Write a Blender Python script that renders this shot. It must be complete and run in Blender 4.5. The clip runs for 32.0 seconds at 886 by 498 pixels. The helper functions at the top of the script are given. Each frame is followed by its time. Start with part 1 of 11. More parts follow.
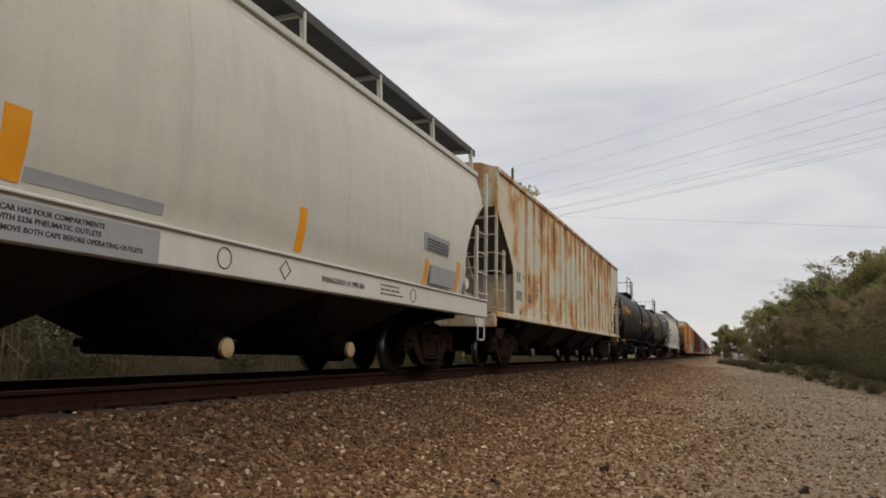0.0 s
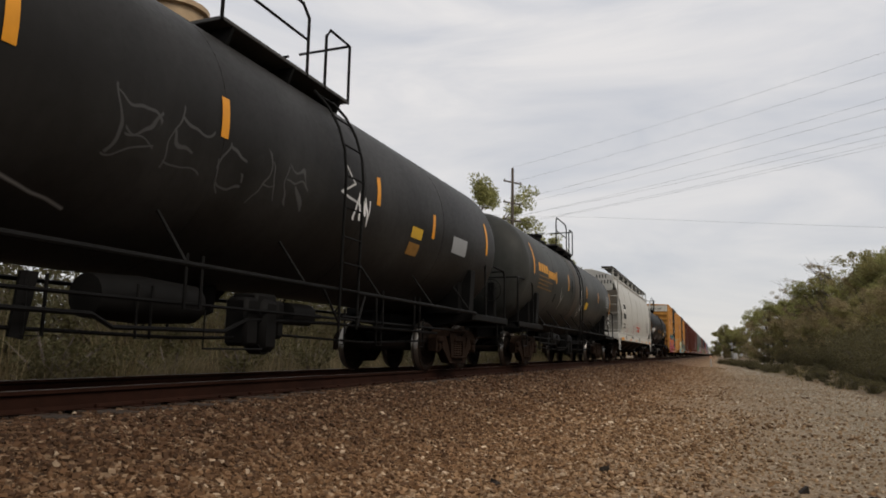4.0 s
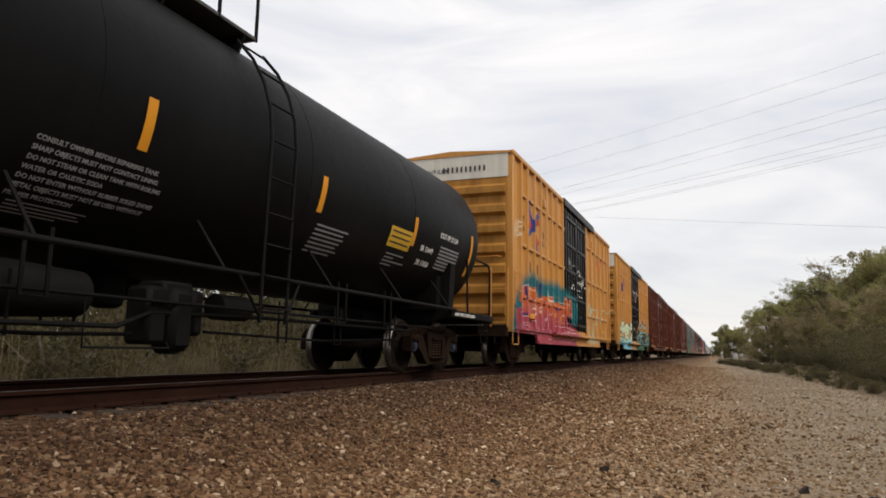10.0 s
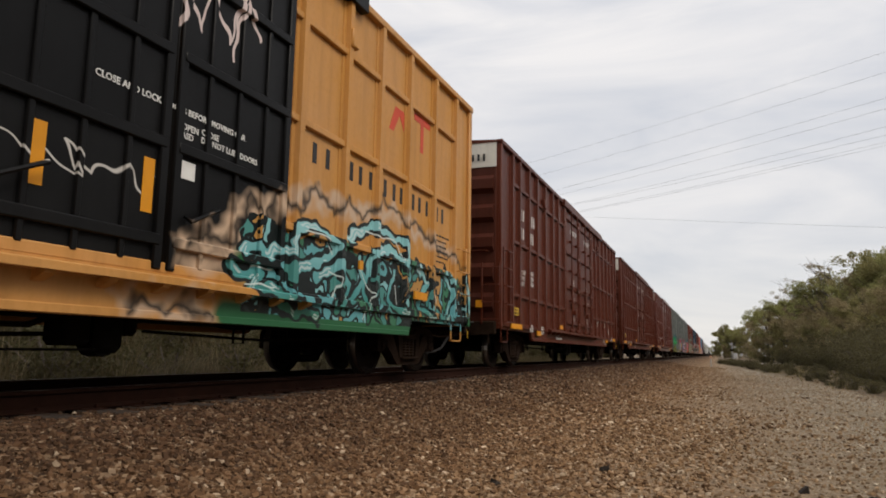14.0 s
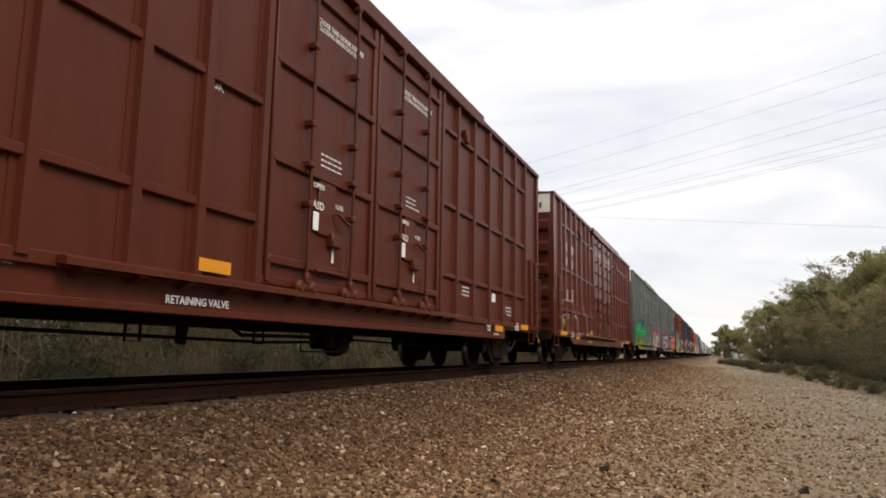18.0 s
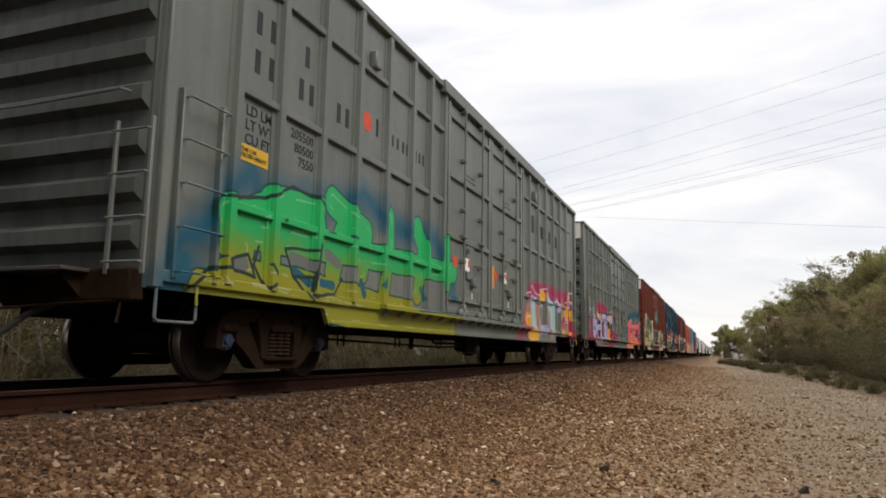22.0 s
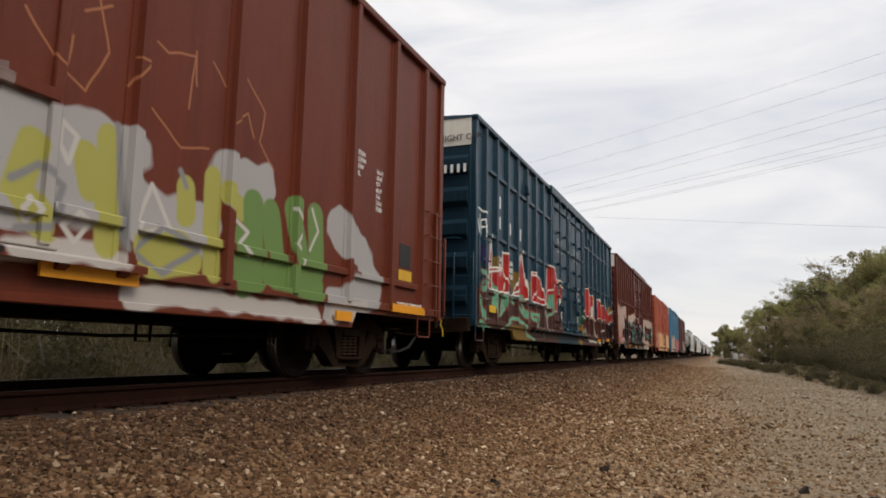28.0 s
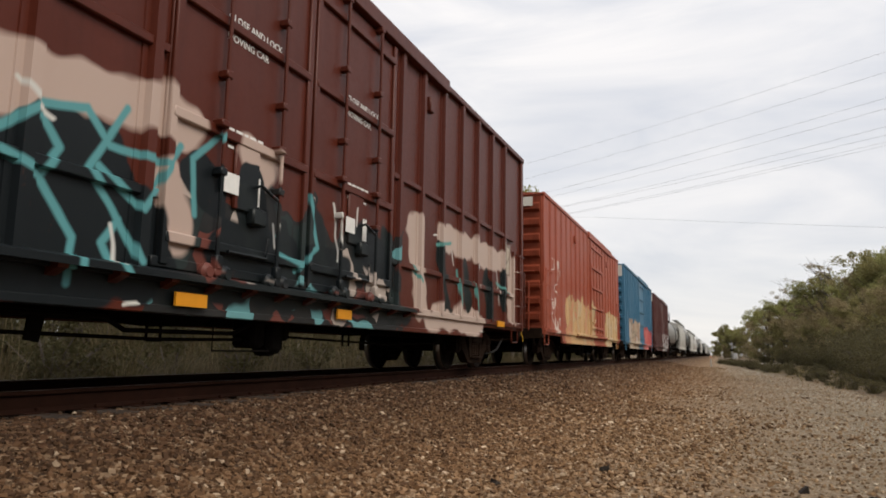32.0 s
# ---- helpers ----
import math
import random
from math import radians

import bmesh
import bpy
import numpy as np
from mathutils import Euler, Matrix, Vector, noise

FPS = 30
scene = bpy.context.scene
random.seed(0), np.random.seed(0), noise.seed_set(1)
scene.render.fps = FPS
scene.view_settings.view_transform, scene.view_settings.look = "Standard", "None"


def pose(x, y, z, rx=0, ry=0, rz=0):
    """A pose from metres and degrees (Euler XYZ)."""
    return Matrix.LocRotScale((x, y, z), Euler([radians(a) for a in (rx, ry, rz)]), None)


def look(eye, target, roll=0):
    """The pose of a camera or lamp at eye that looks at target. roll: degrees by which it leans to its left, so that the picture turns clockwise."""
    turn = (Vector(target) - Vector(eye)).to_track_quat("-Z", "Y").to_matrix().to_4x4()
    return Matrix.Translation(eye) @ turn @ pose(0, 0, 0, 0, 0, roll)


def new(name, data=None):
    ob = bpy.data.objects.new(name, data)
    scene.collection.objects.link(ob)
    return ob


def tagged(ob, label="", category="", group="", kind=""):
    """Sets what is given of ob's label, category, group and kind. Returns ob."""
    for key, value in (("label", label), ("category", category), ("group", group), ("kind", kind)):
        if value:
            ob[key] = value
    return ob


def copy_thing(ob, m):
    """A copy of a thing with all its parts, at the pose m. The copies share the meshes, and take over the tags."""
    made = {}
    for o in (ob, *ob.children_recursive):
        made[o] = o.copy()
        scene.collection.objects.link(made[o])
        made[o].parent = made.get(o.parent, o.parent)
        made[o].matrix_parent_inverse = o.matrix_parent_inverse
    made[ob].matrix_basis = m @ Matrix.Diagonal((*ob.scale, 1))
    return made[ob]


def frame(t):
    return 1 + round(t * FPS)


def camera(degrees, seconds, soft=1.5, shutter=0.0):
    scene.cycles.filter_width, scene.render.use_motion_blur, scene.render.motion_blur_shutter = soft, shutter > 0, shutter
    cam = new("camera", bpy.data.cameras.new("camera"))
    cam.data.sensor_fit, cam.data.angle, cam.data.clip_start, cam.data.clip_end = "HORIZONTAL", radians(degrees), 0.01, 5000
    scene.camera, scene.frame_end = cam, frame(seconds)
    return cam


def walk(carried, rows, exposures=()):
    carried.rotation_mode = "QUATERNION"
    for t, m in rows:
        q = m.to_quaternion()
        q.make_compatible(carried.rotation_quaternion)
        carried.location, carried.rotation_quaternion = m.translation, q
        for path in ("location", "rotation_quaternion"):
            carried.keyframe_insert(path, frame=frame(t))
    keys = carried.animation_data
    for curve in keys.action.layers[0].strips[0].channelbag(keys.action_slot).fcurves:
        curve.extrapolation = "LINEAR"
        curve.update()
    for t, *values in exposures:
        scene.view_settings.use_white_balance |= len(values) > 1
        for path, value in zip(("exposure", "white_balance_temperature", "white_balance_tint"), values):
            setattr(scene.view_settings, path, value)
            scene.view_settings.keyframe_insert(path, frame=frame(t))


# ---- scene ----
V = 9.13          # train speed, metres a second
XC = -5.89        # middle of the track
EYE = Vector((0.0, 0.0, 0.373))
YAW, TILT, LEAN = radians(21.55), radians(8.29), 0.983
AIM = Vector((-math.sin(YAW) * math.cos(TILT), math.cos(YAW) * math.cos(TILT), math.sin(TILT)))
cam = camera(65.0, 32.0, soft=1.8)
walk(cam, [(0, look(EYE, EYE + AIM, LEAN)), (32, look(EYE, EYE + AIM, LEAN))],
     exposures=[(0, 0.05), (3, 0.05), (7, 0.13), (8, -0.02), (9, 0.12), (10, 0.42), (12, 0.3), (13, 0.26), (14, 0.24), (16, 0.51), (17, 0.59), (19, 0.55), (22, 0.55), (25, 0.29), (28, 0.35), (32, 0.38)])

# ---- sky and sun: an overcast spring day ----
world = bpy.data.worlds.new("sky")
scene.world = world
world.use_nodes = True
wn, wl = world.node_tree.nodes, world.node_tree.links
wn.clear()
w_out, w_bg = wn.new("ShaderNodeOutputWorld"), wn.new("ShaderNodeBackground")
w_sky = wn.new("ShaderNodeTexSky")
w_sky.sky_type, w_sky.sun_disc = "NISHITA", False
w_sky.sun_elevation, w_sky.sun_rotation = radians(47), radians(111)
w_dim = wn.new("ShaderNodeVectorMath")
w_dim.operation = "SCALE"
w_dim.inputs["Scale"].default_value = 0.11
w_co = wn.new("ShaderNodeTexCoord")
w_map = wn.new("ShaderNodeMapping")
w_map.inputs["Scale"].default_value = (1.0, 1.0, 4.5)
w_map.inputs["Rotation"].default_value = (0.05, 0.0, 0.4)
w_noise = wn.new("ShaderNodeTexNoise")
w_noise.inputs["Scale"].default_value = 2.6
w_noise.inputs["Detail"].default_value = 6.0
w_noise.inputs["Roughness"].default_value = 0.55
w_noise.inputs["Distortion"].default_value = 0.6
w_ramp = wn.new("ShaderNodeValToRGB")
w_ramp.color_ramp.elements[0].position, w_ramp.color_ramp.elements[0].color = 0.30, (0.60, 0.61, 0.645, 1)
w_ramp.color_ramp.elements[1].position, w_ramp.color_ramp.elements[1].color = 0.66, (0.83, 0.80, 0.78, 1)
w_mix = wn.new("ShaderNodeMix")
w_mix.data_type = "RGBA"
w_mix.inputs[0].default_value = 0.88
wl.new(w_co.outputs["Generated"], w_map.inputs["Vector"])
wl.new(w_map.outputs["Vector"], w_noise.inputs["Vector"])
wl.new(w_noise.outputs["Fac"], w_ramp.inputs["Fac"])
wl.new(w_sky.outputs["Color"], w_dim.inputs[0])
wl.new(w_dim.outputs["Vector"], w_mix.inputs[6])
wl.new(w_ramp.outputs["Color"], w_mix.inputs[7])
# an overcast sky is brighter overhead than at the horizon
w_sep = wn.new("ShaderNodeSeparateXYZ")
w_lift = wn.new("ShaderNodeMapRange")
for k, v in ((1, 0.0), (2, 0.5), (3, 0.89), (4, 1.03)):
    w_lift.inputs[k].default_value = v
w_grade = wn.new("ShaderNodeVectorMath")
w_grade.operation = "SCALE"
wl.new(w_co.outputs["Generated"], w_sep.inputs[0])
wl.new(w_sep.outputs[2], w_lift.inputs[0])
wl.new(w_mix.outputs[2], w_grade.inputs[0])
wl.new(w_lift.outputs[0], w_grade.inputs["Scale"])
wl.new(w_grade.outputs["Vector"], w_bg.inputs["Color"])
wl.new(w_bg.outputs["Background"], w_out.inputs["Surface"])
w_bg.inputs["Strength"].default_value = 1.0
sun = new("sun", bpy.data.lights.new("sun", "SUN"))
sun.data.energy, sun.data.angle, sun.data.color = 1.7, radians(25), (1.0, 0.90, 0.77)
sun.matrix_world = look((26, -10, 30), (0, 0, 0))


# ---- small tools: meshes and materials ----
class Shape:
    """Collects vertices and faces for one mesh."""

    def __init__(self):
        self.v, self.f = [], []

    def add(self, vs, fs):
        n = len(self.v)
        self.v.extend(vs)
        self.f.extend([tuple(i + n for i in f) for f in fs])
        return self

    def box(self, x0, x1, y0, y1, z0, z1):
        x0, x1, y0, y1, z0, z1 = min(x0, x1), max(x0, x1), min(y0, y1), max(y0, y1), min(z0, z1), max(z0, z1)
        vs = [(x, y, z) for x in (x0, x1) for y in (y0, y1) for z in (z0, z1)]
        return self.add(vs, [(0, 1, 3, 2), (4, 6, 7, 5), (0, 4, 5, 1), (2, 3, 7, 6), (0, 2, 6, 4), (1, 5, 7, 3)])

    def cbox(self, x0, x1, y0, y1, z0, z1, c=0.01):
        """A box with chamfered edges."""
        lo, hi = (min(x0, x1), min(y0, y1), min(z0, z1)), (max(x0, x1), max(y0, y1), max(z0, z1))
        c = min(c, *[(h - l) * 0.45 for l, h in zip(lo, hi)])
        vs, ids = [], {}
        for s in ((a, b, d) for a in (0, 1) for b in (0, 1) for d in (0, 1)):
            for ax in range(3):
                p = [(hi[k] - (0 if k == ax else c)) if s[k] else (lo[k] + (0 if k == ax else c)) for k in range(3)]
                ids[s, ax] = len(vs)
                vs.append(tuple(p))
        fs = []
        for ax in range(3):
            o = [k for k in range(3) if k != ax]
            for e in (0, 1):
                ring = []
                for a, b in ((0, 0), (1, 0), (1, 1), (0, 1)):
                    s = [0, 0, 0]
                    s[ax], s[o[0]], s[o[1]] = e, a, b
                    ring.append(ids[tuple(s), ax])
                fs.append(tuple(ring))
            for a in (0, 1):
                for b in (0, 1):
                    s, t = [0, 0, 0], [0, 0, 0]
                    s[o[0]] = t[o[0]] = a
                    s[o[1]] = t[o[1]] = b
                    t[ax] = 1
                    s, t = tuple(s), tuple(t)
                    fs.append((ids[s, o[0]], ids[t, o[0]], ids[t, o[1]], ids[s, o[1]]))
        for s in ((a, b, d) for a in (0, 1) for b in (0, 1) for d in (0, 1)):
            fs.append((ids[s, 0], ids[s, 1], ids[s, 2]))
        return self.add(vs, fs)

    def prism(self, outline, axis, c0, c1):
        """Outline in the two other axes, in x y z order, drawn out along axis."""
        n = len(outline)
        vs = []
        for c in (c0, c1):
            for a, b in outline:
                vs.append({"x": (c, a, b), "y": (a, c, b), "z": (a, b, c)}[axis])
        fs = [tuple(range(n)), tuple(range(2 * n - 1, n - 1, -1))]
        fs += [(i, (i + 1) % n, n + (i + 1) % n, n + i) for i in range(n)]
        return self.add(vs, fs)

    def tube(self, path, r, n=6):
        path = [Vector(p) for p in path]
        vs, fs = [], []
        for i, p in enumerate(path):
            d = (path[min(i + 1, len(path) - 1)] - path[max(i - 1, 0)]).normalized()
            side = d.cross(Vector((0.13, 0.29, 0.95)) if abs(d.z) < 0.9 else Vector((0.9, 0.3, 0.1))).normalized()
            up = side.cross(d)
            rr = r[i] if isinstance(r, (list, tuple)) else r
            for k in range(n):
                a = 2 * math.pi * k / n
                vs.append(tuple(p + side * (rr * math.cos(a)) + up * (rr * math.sin(a))))
        m = len(path)
        for i in range(m - 1):
            for k in range(n):
                fs.append((i * n + k, i * n + (k + 1) % n, (i + 1) * n + (k + 1) % n, (i + 1) * n + k))
        fs += [tuple(range(n - 1, -1, -1)), tuple(range((m - 1) * n, m * n))]
        return self.add(vs, fs)

    def lathe(self, profile, origin, axis="x", n=24):
        """profile: (distance along the axis, radius)."""
        vs, fs = [], []
        ox, oy, oz = origin
        for d, r in profile:
            for k in range(n):
                a = 2 * math.pi * k / n
                c, s = r * math.cos(a), r * math.sin(a)
                vs.append({"x": (ox + d, oy + c, oz + s), "y": (ox + c, oy + d, oz + s), "z": (ox + c, oy + s, oz + d)}[axis])
        m = len(profile)
        for i in range(m - 1):
            for k in range(n):
                fs.append((i * n + k, i * n + (k + 1) % n, (i + 1) * n + (k + 1) % n, (i + 1) * n + k))
        fs += [tuple(range(n - 1, -1, -1)), tuple(range((m - 1) * n, m * n))]
        return self.add(vs, fs)

    def mesh(self, name, mat=None, smooth=38):
        me = bpy.data.meshes.new(name)
        me.from_pydata(self.v, [], self.f)
        bm = bmesh.new()
        bm.from_mesh(me)
        bmesh.ops.recalc_face_normals(bm, faces=bm.faces)
        bm.to_mesh(me)
        bm.free()
        if smooth:
            me.polygons.foreach_set("use_smooth", [True] * len(me.polygons))
            me.set_sharp_from_angle(angle=radians(smooth))
        if mat:
            me.materials.append(mat)
        return me


def part(name, shape, mat, parent, label="", at=None):
    """One mesh object under a thing or under a part."""
    me = shape.mesh(name, mat) if isinstance(shape, Shape) else shape
    ob = new(name, me)
    ob.parent = parent
    if at is not None:
        ob.matrix_basis = at
    if label:
        ob["label"] = label
    return ob


def thing(name, label, category, m=None, group="", kind="", shape=None, mat=None):
    ob = new(name, shape.mesh(name, mat) if isinstance(shape, Shape) else shape)
    if m is not None:
        ob.matrix_basis = m
    return tagged(ob, label, category, group, kind)


class Nodes:
    """A node material, written from back to front."""

    def __init__(self, name):
        self.mat = bpy.data.materials.new(name)
        self.mat.use_nodes = True
        self.t = self.mat.node_tree
        self.t.nodes.clear()

    def node(self, kind, ins=(), operation="", feature="", blend_type=""):
        nd = self.t.nodes.new(kind)
        if operation:
            nd.operation = operation
        if feature:
            nd.feature = feature
        if blend_type:
            nd.data_type, nd.blend_type = "RGBA", blend_type
        for k, v in (ins.items() if isinstance(ins, dict) else enumerate(ins)):
            if v is None:
                continue
            if isinstance(v, bpy.types.NodeSocket):
                self.t.links.new(v, nd.inputs[k])
            else:
                nd.inputs[k].default_value = v
        return nd

    def math(self, op, a, b=0.0, c=0.0):
        return self.node("ShaderNodeMath", (a, b, c), operation=op).outputs[0]

    def mix(self, fac, a, b, blend="MIX"):
        nd = self.node("ShaderNodeMix", {}, blend_type=blend)
        for i, v in ((0, fac), (6, a), (7, b)):
            if isinstance(v, bpy.types.NodeSocket):
                self.t.links.new(v, nd.inputs[i])
            else:
                nd.inputs[i].default_value = v if i == 0 else (*v[:3], 1)
        return nd.outputs[2]

    def noise(self, vec, scale, detail=3.0, rough=0.55, dist=0.0):
        return self.node("ShaderNodeTexNoise", {"Vector": vec, "Scale": scale, "Detail": detail, "Roughness": rough, "Distortion": dist}).outputs["Fac"]

    def ramp(self, fac, stops, kind="LINEAR"):
        nd = self.node("ShaderNodeValToRGB", (fac,))
        r = nd.color_ramp
        r.interpolation = kind
        while len(r.elements) < len(stops):
            r.elements.new(0.5)
        for e, (p, c) in zip(r.elements, stops):
            e.position = p
            e.color = (*c, 1) if isinstance(c, (tuple, list)) else (c, c, c, 1)
        return nd.outputs[0]

    def coords(self, kind="Object", scale=(1, 1, 1)):
        co = self.node("ShaderNodeTexCoord").outputs[kind]
        if scale == (1, 1, 1):
            return co
        return self.node("ShaderNodeMapping", {"Vector": co, "Scale": scale}).outputs[0]

    def bump(self, height, strength=0.3, distance=0.01):
        return self.node("ShaderNodeBump", {"Strength": strength, "Distance": distance, "Height": height}).outputs[0]

    def done(self, color, rough=0.6, metal=0.0, normal=None, alpha=None, spec=0.5):
        b = self.node("ShaderNodeBsdfPrincipled", {"Base Color": color if isinstance(color, bpy.types.NodeSocket) else (*color, 1),
                                                   "Roughness": rough, "Metallic": metal, "Normal": normal, "Specular IOR Level": spec})
        o = self.node("ShaderNodeOutputMaterial", (b.outputs[0],))
        return self.mat


RUST = (0.16, 0.055, 0.022)
TONES = {}


def between(n, value, lo, hi, soft=0.01):
    a = n.node("ShaderNodeMapRange", {0: value, 1: lo - soft, 2: lo + soft}).outputs[0]
    b = n.node("ShaderNodeMapRange", {0: value, 1: hi - soft, 2: hi + soft, 3: 1.0, 4: 0.0}).outputs[0]
    return n.math("MULTIPLY", a, b)


GLYPHS = {  # stroke shapes in a unit square
    "A": ((0, 0, .45, 1), (.45, 1, 1, 0), (.2, .35, .8, .35)), "B": ((0, 0, 0, 1), (0, 1, .8, .75), (.8, .75, .1, .5), (.1, .5, .9, .22), (.9, .22, 0, 0)),
    "G": ((.9, .85, .2, 1), (.2, 1, 0, .4), (0, .4, .3, 0), (.3, 0, .95, .1), (.95, .1, .9, .45)), "U": ((0, 1, .1, .1), (.1, .1, .85, .05), (.85, .05, .95, 1)),
    "R": ((0, 0, 0, 1), (0, 1, .85, .72), (.85, .72, .1, .45), (.3, .45, .95, 0)), "N": ((0, 0, .05, 1), (.05, 1, .9, 0), (.9, 0, 1, 1)),
    "M": ((0, 0, .1, 1), (.1, 1, .5, .35), (.5, .35, .9, 1), (.9, 1, 1, 0)), "E": ((0, 0, 0, 1), (0, 1, .85, 1), (0, .5, .7, .5), (0, 0, .9, 0)),
    "S": ((.9, .9, .1, .85), (.1, .85, .85, .3), (.85, .3, .05, .05)), "T": ((0, .95, 1, 1), (.5, 1, .45, 0)), "O": ((.1, .1, .1, .9), (.1, .9, .9, .85), (.9, .85, .9, .1), (.9, .1, .1, .1)),
    "P": ((0, 0, .05, 1), (.05, 1, .85, .8), (.85, .8, .05, .45)), "L": ((.1, 1, 0, .05), (0, .05, .9, 0)), "H": ((0, 0, 0, 1), (1, 0, .95, 1), (0, .5, 1, .5))}


def strokes(zone):
    """The strokes of a row of letter-like shapes, or of a scrawl, in metres."""
    rnd = random.Random(int(zone.get("seed", 0) * 10))
    (y0, y1), (z0, z1) = zone["y"], zone["z"]
    out = []
    if "scrawl" in zone:
        k = zone["scrawl"]
        pts = [(y0 + (y1 - y0) * (i + rnd.uniform(-0.9, 0.9)) / k, z0 + (z1 - z0) * (rnd.uniform(0.55, 1) if i % 2 else rnd.uniform(0, 0.45))) for i in range(k + 1)]
        return [(*a, *b) for a, b in zip(pts, pts[1:])]
    if "paths" in zone:
        h = zone["u0"]
        return [(p[0] + h, p[1], q[0] + h, q[1]) for path in zone["paths"] for p, q in zip(path, path[1:])]
    if "lines" in zone:
        h = zone["u0"]
        return [(a + h, b, p + h, r) for a, b, p, r in zone["lines"]]
    g = zone["glyphs"]
    wd = (y1 - y0) / len(g)
    for i, c in enumerate(g):
        up = rnd.uniform(-0.12, 0.1) * (z1 - z0)
        for a, b, p, q in GLYPHS[c]:
            f = lambda u, v: (y0 + wd * (i + 0.14 + 0.72 * u) + 0.12 * (v - 0.5) * rnd.uniform(0.3, 1), z0 + up + (z1 - z0) * v + rnd.uniform(-0.05, 0.05))
            out.append((*f(a, b), *f(p, q)))
    return out


def stroke_group():
    """Nodes that give the distance to one straight stroke, or the one so far if that is less."""
    t = bpy.data.node_groups.new("stroke", "ShaderNodeTree")
    for name, kind in (("at", "NodeSocketVector"), ("start", "NodeSocketVector"), ("span", "NodeSocketVector"), ("scaled", "NodeSocketVector"), ("least", "NodeSocketFloat")):
        t.interface.new_socket(name, in_out="INPUT", socket_type=kind)
    t.interface.new_socket("least", in_out="OUTPUT", socket_type="NodeSocketFloat")
    i, o = t.nodes.new("NodeGroupInput"), t.nodes.new("NodeGroupOutput")

    def vec(op, *links):
        nd = t.nodes.new("ShaderNodeVectorMath")
        nd.operation = op
        for k, v in links:
            t.links.new(v, nd.inputs[k])
        return nd

    rel = vec("SUBTRACT", (0, i.outputs[0]), (1, i.outputs[1])).outputs[0]
    along = vec("DOT_PRODUCT", (0, rel), (1, i.outputs[3])).outputs["Value"]
    c = t.nodes.new("ShaderNodeClamp")
    t.links.new(along, c.inputs[0])
    near = vec("SCALE", (0, i.outputs[2]), ("Scale", c.outputs[0])).outputs[0]
    far = vec("DISTANCE", (0, rel), (1, near)).outputs["Value"]
    low = t.nodes.new("ShaderNodeMath")
    low.operation = "MINIMUM"
    t.links.new(far, low.inputs[0])
    t.links.new(i.outputs[4], low.inputs[1])
    t.links.new(low.outputs[0], o.inputs[0])
    return t


STROKE = stroke_group()


